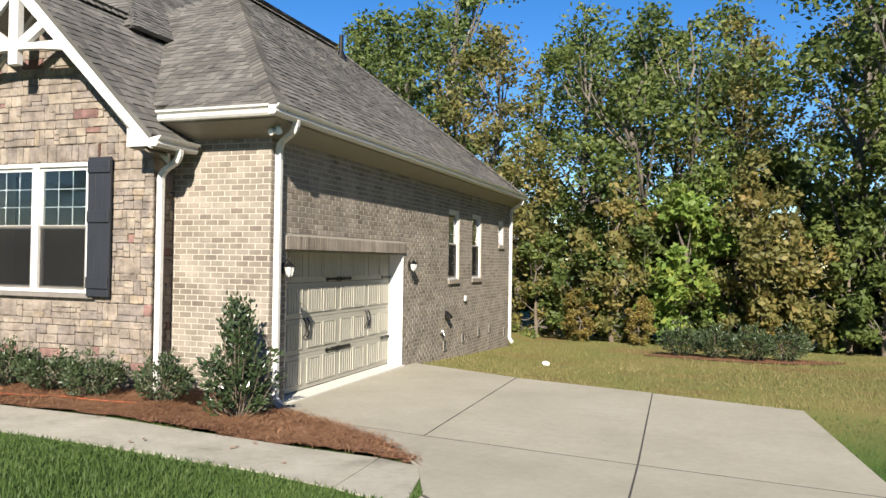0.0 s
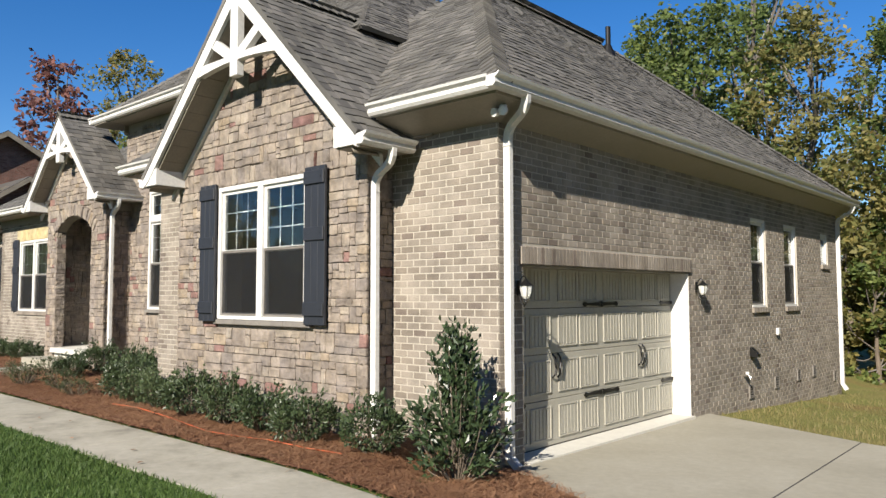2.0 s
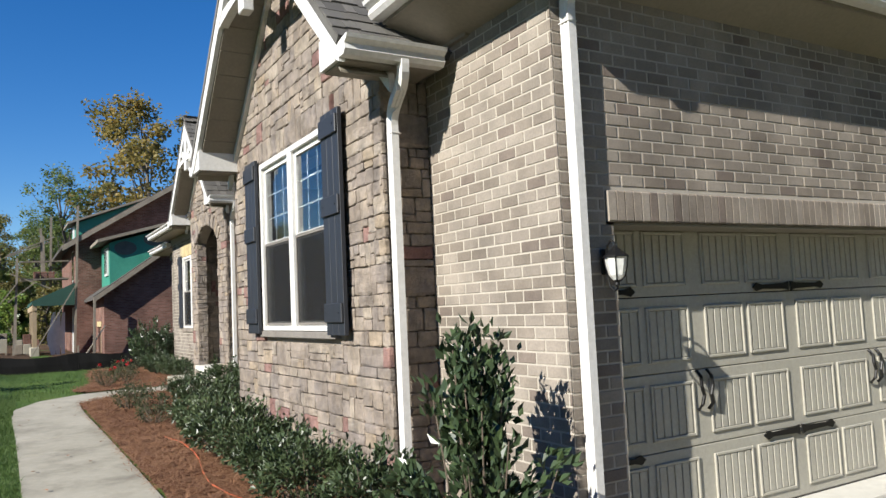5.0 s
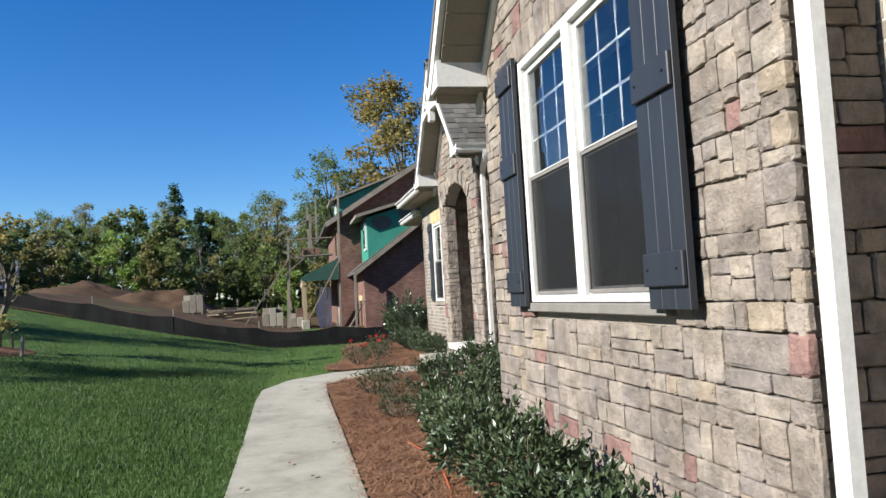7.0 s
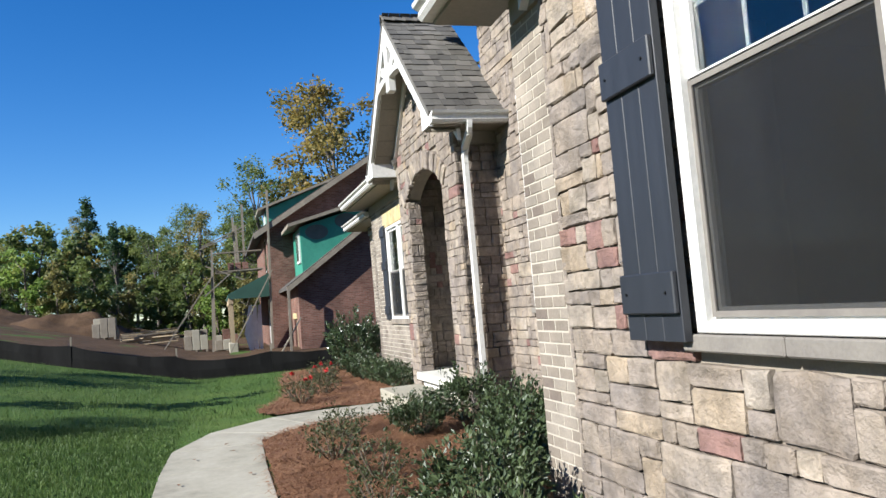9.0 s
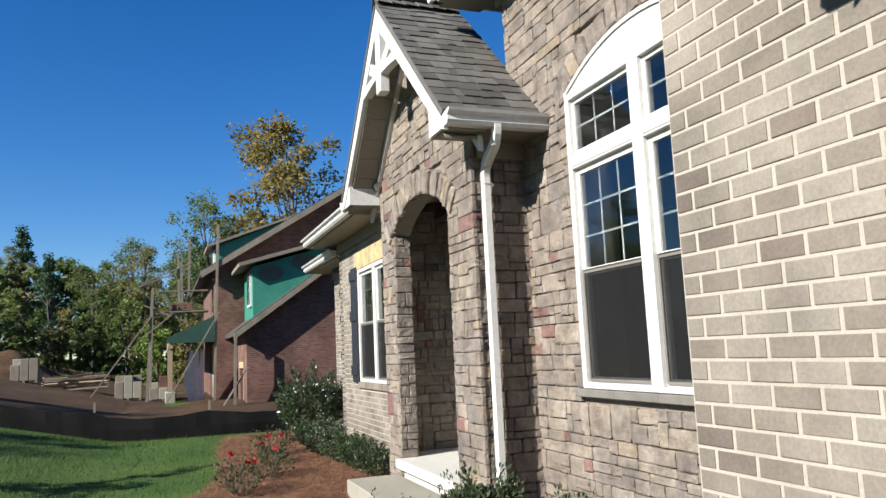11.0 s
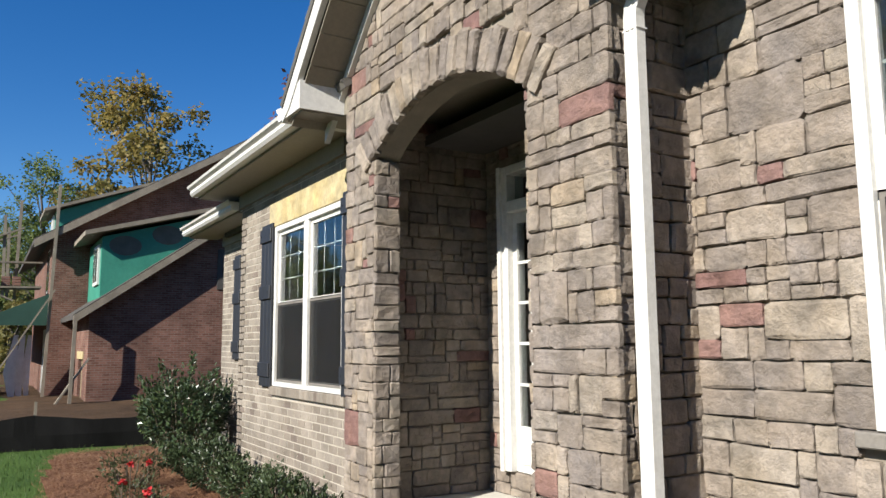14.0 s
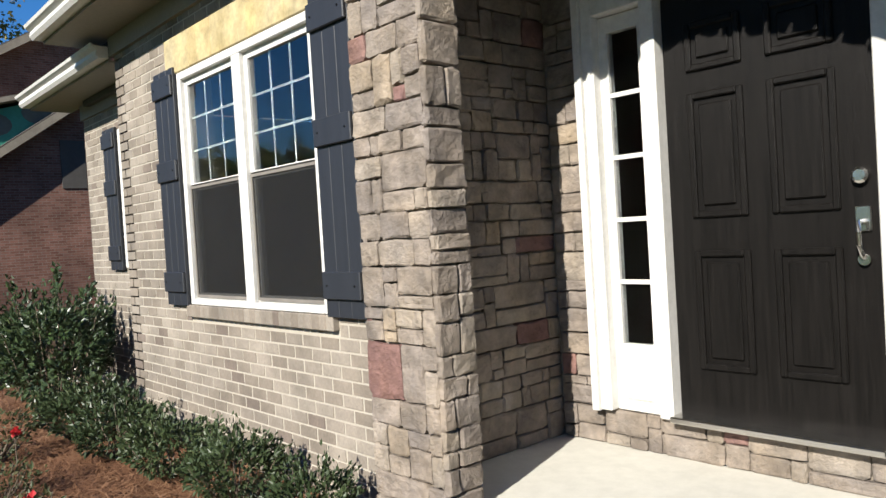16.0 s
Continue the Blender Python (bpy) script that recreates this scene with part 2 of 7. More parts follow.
M_LEAF_GOLD = leaf_mat("maple_leaf", [(0, (0.1249, 0.1156, 0.03035)), (0.4, (0.2059, 0.1697, 0.04696)), (0.75, (0.3157, 0.2275, 0.06141)), (1, (0.3432, 0.1662, 0.0578))], 0.6, 0.5)
M_LEAF_RED = leaf_mat("sourwood_leaf", [(0, (0.1275, 0.06375, 0.05525)), (0.6, (0.221, 0.09775, 0.085)), (1, (0.306, 0.17, 0.1275))], 0.6, 0.42)
M_LEAF_PINE = leaf_mat("pine_needle", [(0, (0.026, 0.056, 0.025)), (0.6, (0.052, 0.096, 0.038)), (1, (0.088, 0.140, 0.052))], 0.6, 0.42)
M_LEAF_LIME = leaf_mat("sapling_leaf", [(0, (0.105, 0.175, 0.035)), (0.6, (0.20, 0.29, 0.06)), (1, (0.40, 0.40, 0.10))], 0.55, 0.5)
M_GRASS = leaf_mat("grass_blade", [(0, (0.04321, 0.08224, 0.01951)), (0.6, (0.07527, 0.1241, 0.02927)), (0.95, (0.1185, 0.1638, 0.04879)), (1, (0.2356, 0.2119, 0.07039))], 0.6, 0.4)
M_DRYGRASS = leaf_mat("dry_grass_blade", [(0, (0.075, 0.09, 0.0225)), (0.5, (0.165, 0.1425, 0.0525)), (1, (0.255, 0.195, 0.09))], 0.7, 0.25)
M_NEEDLE = leaf_mat("straw_needle", [(0, (0.106, 0.04637, 0.02252)), (0.5, (0.212, 0.106, 0.05299)), (1, (0.3312, 0.1921, 0.1093))], 0.7, 0.1)
M_PETAL = leaf_mat("rose_petal", [(0, (0.32, 0.008, 0.012)), (1, (0.48, 0.024, 0.024))], 0.5, 0.2)
M_BARK = plain_mat("bark", (0.08, 0.068, 0.056), (0.152, 0.132, 0.112), 0.95, 1.5, 20, 0.03, stretch=(1, 1, 0.25))
M_PALEBARK = plain_mat("pale_bark", (0.24, 0.224, 0.2), (0.336, 0.32, 0.288), 0.9, 1.5, 15, 0.02, stretch=(1, 1, 0.3))
M_STEM = plain_mat("stem", (0.09, 0.07, 0.05), (0.14, 0.11, 0.08), 0.9)
M_FABRIC = plain_mat("silt_fabric", (0.006, 0.006, 0.006), (0.012, 0.012, 0.012), 0.95, 2.5, 60, 0.01, 0, 0.08, stretch=(1, 1, 0.3))
M_LUMBER = plain_mat("lumber", (0.264, 0.2, 0.12), (0.336, 0.264, 0.168), 0.8, 3, 30, 0.002, stretch=(4, 4, 0.7))
M_OLDWOOD = plain_mat("weathered_wood", (0.16, 0.136, 0.104), (0.24, 0.208, 0.16), 0.85, 3, 30, 0.002)
M_TEAL = plain_mat("teal_housewrap", (0.02625, 0.18, 0.1237), (0.04125, 0.225, 0.1575), 0.6, 1.6, 12, 0.01)
M_GREENFELT = plain_mat("green_sheathing", (0.011, 0.04675, 0.033), (0.01925, 0.066, 0.04675), 0.7, 2, 20, 0.004)
M_ROOFDECK = plain_mat("roof_underlay", (0.045, 0.04, 0.036), (0.075, 0.065, 0.055), 0.85, 2, 20, 0.004)
M_PLASTIC = plain_mat("white_sheeting", (0.544, 0.544, 0.528), (0.64, 0.64, 0.624), 0.4, 2, 6, 0.03)
M_UTILITY = plain_mat("utility_green", (0.06, 0.07, 0.055), (0.09, 0.10, 0.08), 0.6)
M_ORANGE = plain_mat("orange_cord", (0.44, 0.08, 0.024), (0.48, 0.112, 0.04), 0.5)


def far_brick(name, c1, c2, mortar):
    m, t, b = material(name, 0.9, 0, 0.3)
    g = t.nodes.new("ShaderNodeSeparateXYZ")
    t.links.new(world_coords(t), g.inputs[0])
    s = t.nodes.new("ShaderNodeMath")
    t.links.new(g.outputs["X"], s.inputs[0])
    t.links.new(g.outputs["Y"], s.inputs[1])
    v = t.nodes.new("ShaderNodeCombineXYZ")
    t.links.new(s.outputs[0], v.inputs[0])
    t.links.new(g.outputs["Z"], v.inputs[1])
    br = t.nodes.new("ShaderNodeTexBrick")
    br.inputs["Color1"].default_value, br.inputs["Color2"].default_value, br.inputs["Mortar"].default_value = (*c1, 1), (*c2, 1), (*mortar, 1)
    br.inputs["Scale"].default_value = 1.0
    br.inputs["Brick Width"].default_value, br.inputs["Row Height"].default_value, br.inputs["Mortar Size"].default_value = 0.203, 0.0677, 0.007
    t.links.new(v.outputs[0], br.inputs["Vector"])
    c = mixed(t, 1.0, br.outputs["Color"], grey(t, spread(t, noise_of(t, 1.1, 5), 0.6, 1.25)), "MULTIPLY")
    t.links.new(c, b.inputs["Base Color"])
    bump(t, b, br.outputs["Fac"], -0.6, 0.006)
    return m


M_REDBRICK = far_brick("red_brick", (0.1125, 0.0495, 0.0345), (0.18, 0.09, 0.0675), (0.165, 0.1275, 0.105))


# ---- mesh helpers ----
def part(name, bm, mat, parent=None, label="", smooth=False):
    me = bpy.data.meshes.new(name)
    bm.to_mesh(me)
    bm.free()
    me.materials.append(mat)
    if smooth:
        for p in me.polygons:
            p.use_smooth = True
    ob = new(name, me)
    if parent:
        ob.parent = parent
    if label:
        ob["label"] = label
    return ob


def raw(name, verts, faces, mat, parent=None, label=""):
    me = bpy.data.meshes.new(name)
    me.from_pydata(verts, [], faces)
    me.materials.append(mat)
    ob = new(name, me)
    if parent:
        ob.parent = parent
    if label:
        ob["label"] = label
    return ob


def thing(name, m, label, category, group="", kind=""):
    ob = new(name)
    ob.empty_display_size = 0.1
    ob.matrix_basis = m
    return tagged(ob, label, category, group, kind)


def box(bm, x0, y0, z0, x1, y1, z1, bevel=0.0, m=None):
    r = bmesh.ops.create_cube(bm, size=1)
    vs = r["verts"]
    for v in vs:
        v.co = Vector(((x0 + x1) / 2 + v.co.x * (x1 - x0), (y0 + y1) / 2 + v.co.y * (y1 - y0), (z0 + z1) / 2 + v.co.z * (z1 - z0)))
    if bevel:
        es = {e for v in vs for e in v.link_edges}
        r = bmesh.ops.bevel(bm, geom=list(es), offset=bevel, segments=1, affect="EDGES")
        vs = list({v for f in r["faces"] for v in f.verts} | {v for v in vs if v.is_valid})
    if m:
        bmesh.ops.transform(bm, matrix=m, verts=[v for v in vs if v.is_valid])
    return vs


def boxed(*args, bevel=0.0, m=None):
    bm = bmesh.new()
    box(bm, *args, bevel=bevel, m=m)
    return bm


def prism(bm, pts, y0, y1, axis="y"):
    """A polygon, given as (a, z) pairs, drawn out along y (a = x) or along x (a = y), or as (x, y) pairs along z."""
    def at(p, h):
        return {"y": (p[0], h, p[1]), "x": (h, p[0], p[1]), "z": (p[0], p[1], h)}[axis]
    a = [bm.verts.new(at(p, y0)) for p in pts]
    b = [bm.verts.new(at(p, y1)) for p in pts]
    fs = [bm.faces.new(a), bm.faces.new(b[::-1])]
    n = len(pts)
    for i in range(n):
        fs.append(bm.faces.new((a[i], b[i], b[(i + 1) % n], a[(i + 1) % n])))
    bmesh.ops.recalc_face_normals(bm, faces=fs)
    return bm


def tube(bm, path, radius, sides=8, radii=None):
    """A round tube along points."""
    rings = []
    for i, p in enumerate(path):
        p = Vector(p)
        d = (Vector(path[min(i + 1, len(path) - 1)]) - Vector(path[max(i - 1, 0)])).normalized()
        up = Vector((0, 0, 1)) if abs(d.z) < 0.9 else Vector((1, 0, 0))
        a = d.cross(up).normalized()
        b = d.cross(a)
        r = radii[i] if radii else radius
        rings.append([bm.verts.new(p + (a * math.cos(k * 2 * math.pi / sides) + b * math.sin(k * 2 * math.pi / sides)) * r) for k in range(sides)])
    for q, s in zip(rings, rings[1:]):
        for k in range(sides):
            bm.faces.new((q[k], q[(k + 1) % sides], s[(k + 1) % sides], s[k]))
    bm.faces.new(rings[0][::-1])
    bm.faces.new(rings[-1])
    bmesh.ops.recalc_face_normals(bm, faces=bm.faces[:])
    return bm


def stick(p, q, wide, thick):
    """A squared board from p to q."""
    p, q = Vector(p), Vector(q)
    bm = bmesh.new()
    d = q - p
    m = Matrix.Translation(p) @ d.to_track_quat("Z", "Y").to_matrix().to_4x4()
    box(bm, -wide / 2, -thick / 2, 0, wide / 2, thick / 2, d.length, m=m)
    return bm


# ---- pieces: bricks, stones, shingles ----
def unit_brick(chamfer, jitter):
    """One unit piece: x and z from -0.5 to 0.5, its face at y = -1, its back at y = 0."""
    c = chamfer
    v = [(-.5, 0, -.5), (.5, 0, -.5), (.5, 0, .5), (-.5, 0, .5)]
    v += [(-.5, -.8, -.5), (.5, -.8, -.5), (.5, -.8, .5), (-.5, -.8, .5)]
    v += [(-.5 + c[0], -1, -.5 + c[1]), (.5 - c[0], -1, -.5 + c[1]), (.5 - c[0], -1, .5 - c[1]), (-.5 + c[0], -1, .5 - c[1])]
    v = [(x + random.uniform(-jitter, jitter), y + random.uniform(-jitter, jitter) * 2 * (y < 0), z + random.uniform(-jitter, jitter)) for x, y, z in v]
    f = [(8, 9, 10, 11), (4, 5, 9, 8), (5, 6, 10, 9), (6, 7, 11, 10), (7, 4, 8, 11), (0, 1, 5, 4), (1, 2, 6, 5), (2, 3, 7, 6), (3, 0, 4, 7)]
    return v, f


def unit_stone():
    """A split-faced stone: a flat, rough face with a narrow broken edge and wavering outline."""
    steps = (-0.5, -0.42, random.uniform(-0.12, 0.12), 0.42, 0.5)
    n = len(steps)
    v, f = [], []
    tilt, lean = random.uniform(-0.12, 0.12), random.uniform(-0.12, 0.12)
    for j in range(n):
        for i in range(n):
            x, z = steps[i], steps[j]
            edge = i in (0, n - 1) or j in (0, n - 1)
            corner = i in (0, n - 1) and j in (0, n - 1)
            d = -random.uniform(0.55, 0.82) if corner else -random.uniform(0.7, 0.95) if edge else -random.uniform(0.9, 1.1) - tilt * x - lean * z
            s = 0.05 if corner else 0.006
            k = 1.0 if edge else 1.6
            v.append((x * (1 - s) + random.uniform(-0.018, 0.018) * k, d, z * (1 - s * 1.4) + random.uniform(-0.034, 0.034) * k))
    for j in range(n - 1):
        for i in range(n - 1):
            a = j * n + i
            f.append((a, a + 1, a + n + 1, a + n))
    rim = [i for i in range(n)] + [n - 1 + n * j for j in range(1, n)] + [n * (n - 1) + i for i in range(n - 2, -1, -1)] + [n * j for j in range(n - 2, 0, -1)]
    k = len(v)
    for r in rim:
        v.append((v[r][0], 0.0, v[r][2]))
    for i in range(len(rim)):
        j = (i + 1) % len(rim)
        f.append((rim[j], rim[i], k + i, k + j))
    return v, f


def unit_shingle(jitter):
    """A tab: x -0.5 to 0.5, z -0.5 (butt) to 0.5 (top), thick at the butt."""
    x = [random.uniform(-jitter, jitter) for _ in range(4)]
    v = [(-.5, -1, -.5 + x[0]), (.5, -1, -.5 + x[0]), (.5, -.15, .5), (-.5, -.15, .5), (-.5, 0, -.5 + x[0]), (.5, 0, -.5 + x[0]), (.5, 0, .5), (-.5, 0, .5)]
    f = [(0, 1, 2, 3), (4, 5, 1, 0), (5, 6, 2, 1), (7, 4, 0, 3)]
    return v, f


BRICKS = [unit_brick((0.012, 0.04), 0.006) for _ in range(6)]
STONES = [unit_stone() for _ in range(24)]
TABS = [unit_shingle(0.06) for _ in range(4)]


def lay(parent, name, places, kinds, mat, apart=300):
    """Pieces at the given places: the first ones as objects of their own, the rest joined."""
    meshes = []
    for v, f in kinds:
        me = bpy.data.meshes.new(name)
        me.from_pydata(v, [], f)
        me.materials.append(mat)
        meshes.append(me)
    for i, m in enumerate(places[:apart]):
        ob = new(name, meshes[i % len(meshes)])
        ob.parent = parent
        ob.matrix_basis = m
    rest = places[apart:]
    if rest:
        verts, faces, k = [], [], 0
        arrays = [np.array([(*p, 1) for p in v]) for v, f in kinds]
        for i, m in enumerate(rest):
            j = i % len(kinds)
            w = arrays[j] @ np.array(m).T
            verts.extend(w[:, :3].tolist())
            faces.extend([tuple(a + k for a in q) for q in kinds[j][1]])
            k += len(w)
        ob = raw(name + "_field", verts, faces, mat, parent)
        ob["kind"] = "stuff"


class Face:
    """A wall's face: a point, the way along it, and the way out of it; u runs along, z up."""
    def __init__(self, x, y, along, out):
        self.o, self.a, self.n = Vector((x, y, 0)), Vector((*along, 0)), Vector((*out, 0))

    def place(self, u0, u1, z0, z1, depth, back=0.0):
        c = self.o + self.a * ((u0 + u1) / 2) + self.n * back
        m = Matrix.Identity(4)
        for i in range(3):
            m[i][0] = self.a[i] * (u1 - u0)
            m[i][1] = -self.n[i] * depth
            m[i][3] = c[i]
        m[2][2], m[2][3] = z1 - z0, (z0 + z1) / 2
        return m


def cut(spans, lo, hi):
    out = []
    for a, b in spans:
        if hi <= a or lo >= b:
            out.append((a, b))
        else:
            if lo > a:
                out.append((a, lo))
            if hi < b:
                out.append((hi, b))
    return out


def courses(face, u0, u1, z0, z1, holes=(), depth=0.0035, joint=0.0125, phase=0, h=0.0735, w=0.186):
    """Running-bond brickwork, about 74 mm to the course. holes: (u0, u1, z0, z1)."""
    out, k = [], 0
    z = z0
    while z + h * 0.6 < z1:
        zt = min(z + h, z1)
        mid = (z + zt) / 2
        spans = [(u0, u1)]
        for a, b, c, d in holes:
            if c < mid < d:
                spans = cut(spans, a, b)
        for a, b in spans:
            s = math.floor((a - u0) / w) * w + u0 - (w / 2 if (k + phase) % 2 else 0)
            while s < b:
                p, q = max(s, a), min(s + w, b)
                if q - p > 0.03:
                    out.append(face.place(p + joint * 0.7, q - joint * 0.7, z + joint / 2, zt - joint / 2, depth + random.uniform(-0.001, 0.002)))
                s += w
        z += h
        k += 1
    return out


def ashlar(face, spans_at, z0, z1, depth=0.035, levels=(), big=0.88):
    """Irregular ledge stones. spans_at(z) gives the stretches that may be filled at that height."""
    out, z = [], z0
    levels = sorted(levels) + [z1]
    while z < z1 - 0.02:
        h = random.choice((0.10, 0.13, 0.17, 0.2, 0.24, 0.28)) * big
        nxt = next(l for l in levels if l > z + 0.02)
        if z + h > nxt - 0.09:
            h = nxt - z
        if h > 0.38:
            h /= 2
        for a, b in spans_at(z + h / 2):
            u = a
            while u < b - 0.01:
                w = random.choice((0.1, 0.14, 0.19, 0.25, 0.32, 0.42)) * random.uniform(0.85, 1.15) * big
                if u + w > b - 0.075:
                    w = b - u
                r = random.random()
                if h < 0.115 or (r < 0.5 and h < 0.16) or r < 0.12:
                    rows = [(0, 1)]
                elif r < 0.94 or h < 0.18:
                    c = random.uniform(0.3, 0.68)
                    rows = [(0, c), (c, 1)]
                else:
                    c, d = random.uniform(0.22, 0.36), random.uniform(0.58, 0.74)
                    rows = [(0, c), (c, d), (d, 1)]
                for p, q in rows:
                    cells = [(u, u + w)]
                    if w > 0.16 and p < q - 0.25 and random.random() < 0.4:
                        c = u + w * random.uniform(0.25, 0.75)
                        cells = [(u, c), (c, u + w)]
                    for e, f in cells:
                        g = 0.0028
                        out.append(face.place(e + g, f - g, z + h * p + g, z + h * q - g, depth * random.uniform(0.78, 1.12)))
                u += w
        z += h
    return out


def shingled(name, corners, label, apart=300, exposure=0.145, base=None):
    """A roof plane: a convex polygon whose first two corners are its eave. Sheathing and tabs."""
    P = [Vector(c) for c in corners]
    u = (P[1] - P[0]).normalized()
    n = u.cross(P[2] - P[1]).normalized()
    if n.z < 0:
        n = -n
    v = n.cross(u).normalized()
    if v.z < 0:
        v = -v
    bm = bmesh.new()
    a = [bm.verts.new(p) for p in P]
    b = [bm.verts.new(p - n * 0.05) for p in P]
    bm.faces.new(a)
    bm.faces.new(b[::-1])
    for i in range(len(P)):
        bm.faces.new((a[i], b[i], b[(i + 1) % len(P)], a[(i + 1) % len(P)]))
    bmesh.ops.recalc_face_normals(bm, faces=bm.faces[:])
    roof = part(name, bm, M_SHINGLE)
    tagged(roof, label, "roof", "", "structure")
    Q = [((p - P[0]).dot(u), (p - P[0]).dot(v)) for p in P]
    top = max(q[1] for q in Q)
    places, k, h = [], 0, 0.0
    while h < top:
        mid = min(h + exposure * 0.4, top - 0.001)
        xs = []
        for i in range(len(Q)):
            (x0, y0), (x1, y1) = Q[i], Q[(i + 1) % len(Q)]
            if (y0 - mid) * (y1 - mid) < 0:
                xs.append(x0 + (x1 - x0) * (mid - y0) / (y1 - y0))
        if len(xs) >= 2:
            lo, hi = min(xs), max(xs)
            s = lo - random.uniform(0, 0.25)
            while s < hi:
                w = random.choice((0.08, 0.11, 0.15, 0.2))
                p, q = max(s, lo), min(s + w, hi)
                if q - p > 0.02:
                    t = random.choice((0.008, 0.008, 0.013, 0.016))
                    c = P[0] + u * ((p + q) / 2) + v * (h + exposure * 0.55) + n * 0.003
                    m = Matrix.Identity(4)
                    for i in range(3):
                        m[i][0], m[i][1], m[i][2], m[i][3] = u[i] * (q - p - 0.004), -n[i] * t, v[i] * exposure * 1.1, c[i]
                    places.append(m)
                s += w
        h += exposure
        k += 1
    lay(roof, "shingle", places, TABS, M_SHINGLE, apart)
    return roof


def caps(name, p, q, label, wide=0.30):
    """Cap shingles folded over a hip or a ridge from p up to q."""
    p, q = Vector(p), Vector(q)
    d = (q - p).normalized()
    side = d.cross(Vector((0, 0, 1))).normalized()
    up = side.cross(d).normalized()
    root = thing(name, Matrix.Translation(p), label, "roof cap", "", "structure")
    n = int((q - p).length / 0.15)
    v = [(-wide / 2, 0, -0.075), (0, -0.02, 0.035), (wide / 2, 0, -0.075), (-wide / 2, 0.17, -0.09), (0, 0.17, 0.012), (wide / 2, 0.17, -0.09),
         (-wide / 2, 0, -0.10), (0, -0.02, 0.01), (wide / 2, 0, -0.10)]
    f = [(0, 1, 4, 3), (1, 2, 5, 4), (6, 7, 1, 0), (7, 8, 2, 1)]
    me = bpy.data.meshes.new("cap_shingle")
    me.from_pydata(v, [], f)
    me.materials.append(M_SHINGLE)
    for i in range(n):
        ob = new("cap_shingle", me)
        ob.parent = root
        m = Matrix.Identity(4)
        c = d * (0.15 * i)
        for k in range(3):
            m[k][0], m[k][1], m[k][2], m[k][3] = side[k], d[k], up[k], c[k]
        ob.matrix_basis = m
    return root


# ---- ground ----
def clamp(v, a, b):
    return max(a, min(b, v))


def drive_z(y):
    return 0.045 * clamp(8.0 - y, 0, 14) - 0.03 * clamp(y - 12.0, 0, 3)


def ground_z(x, y):
    west = clamp(-x, 0, 30)
    lawn = 0.10 + 0.006 * min(west, 18) + clamp(5.4 - y, 0, 11) * (0.045 + 0.0058 * west)
    if west > 17:
        lawn -= 0.004 * (west - 17)
    east = drive_z(min(y, 12.0)) - 0.03 + 0.03 * clamp(x - 2.0, 0, 20)
    q = clamp((y - 5.2) / 2.2, 0, 1)
    k = clamp((x + 4.95 + 0.55 * q) / (3.0 - 2.6 * q), 0, 1)
    k = k * k * (3 - 2 * k)
    z = lawn * (1 - k) + east * k
    z -= 0.052 * clamp(y - 12.0, 0, 16) * clamp((x + 30) / 18, 0, 1)
    return z


def inside(x, y, poly):
    r = False
    for (x0, y0), (x1, y1) in zip(poly, poly[1:] + poly[:1]):
        if (y0 > y) != (y1 > y) and x < (x1 - x0) * (y - y0) / (y1 - y0) + x0:
            r = not r
    return r


def grid_axis(lo, hi, step, far):
    a = list(np.arange(lo, hi + step / 2, step))
    out, s, p = [], step, lo
    while p > -far:
        s *= 1.5
        p -= s
        out.insert(0, p)
    s, p = step, hi
    while p < far:
        s *= 1.5
        a.append(p + s)
        p += s
    return out + a


gx, gy = grid_axis(-34, 12, 0.5, 600), grid_axis(-10, 30, 0.5, 600)
gverts = [(x, y, ground_z(x, y) + 0.02 * noise.noise(Vector((x * 0.6, y * 0.6, 0)))) for y in gy for x in gx]
nx = len(gx)
gfaces = [(j * nx + i, j * nx + i + 1, (j + 1) * nx + i + 1, (j + 1) * nx + i) for j in range(len(gy) - 1) for i in range(nx - 1)]
ground = raw("ground", gverts, gfaces, M_LAWN)
for p in ground.data.polygons:
    p.use_smooth = True
tagged(ground, "mown green lawn with thin tan grass behind the drive", "lawn", "", "structure")


def slab(parent, pts, lift=0.02, thick=0.12, mat=None, zf=ground_z, name="slab"):
    bm = bmesh.new()
    a = [bm.verts.new((x, y, zf(x, y) + lift)) for x, y in pts]
    b = [bm.verts.new((x, y, zf(x, y) + lift - thick)) for x, y in pts]
    bm.faces.new(a)
    bm.faces.new(b[::-1])
    for i in range(len(pts)):
        j = (i + 1) % len(pts)
        bm.faces.new((a[i], b[i], b[j], a[j]))
    bmesh.ops.recalc_face_normals(bm, faces=bm.faces[:])
    es = [e for e in bm.edges if all(v in a for v in e.verts)]
    bmesh.ops.bevel(bm, geom=es, offset=0.004, segments=1, affect="EDGES")
    return part(name, bm, mat or M_CONCRETE, parent)


DRIVE = [(-4.76, 12.95), (-2.5, 11.85), (-0.36, 11.3), (1.55, 10.75), (1.85, 7.2), (2.3, 0), (2.6, -9), (-1.9, -9), (-1.55, 0), (-1.45, 4.2), (-1.6, 5.3), (-1.95, 6.1), (-2.7, 7.0), (-3.9, 7.75), (-4.76, 8.25)]
WALK_OUT = [(-1.62, 5.0), (-2.3, 5.2), (-3.2, 5.38), (-4.4, 5.44), (-5.6, 5.45), (-6.8, 5.45), (-8.0, 5.45), (-9.2, 5.45), (-10.4, 5.45), (-11.6, 5.45), (-12.8, 5.44), (-14.0, 5.43), (-15.2, 5.47), (-16.25, 5.85), (-16.95, 6.6), (-17.1, 7.3), (-17.1, 8.12)]
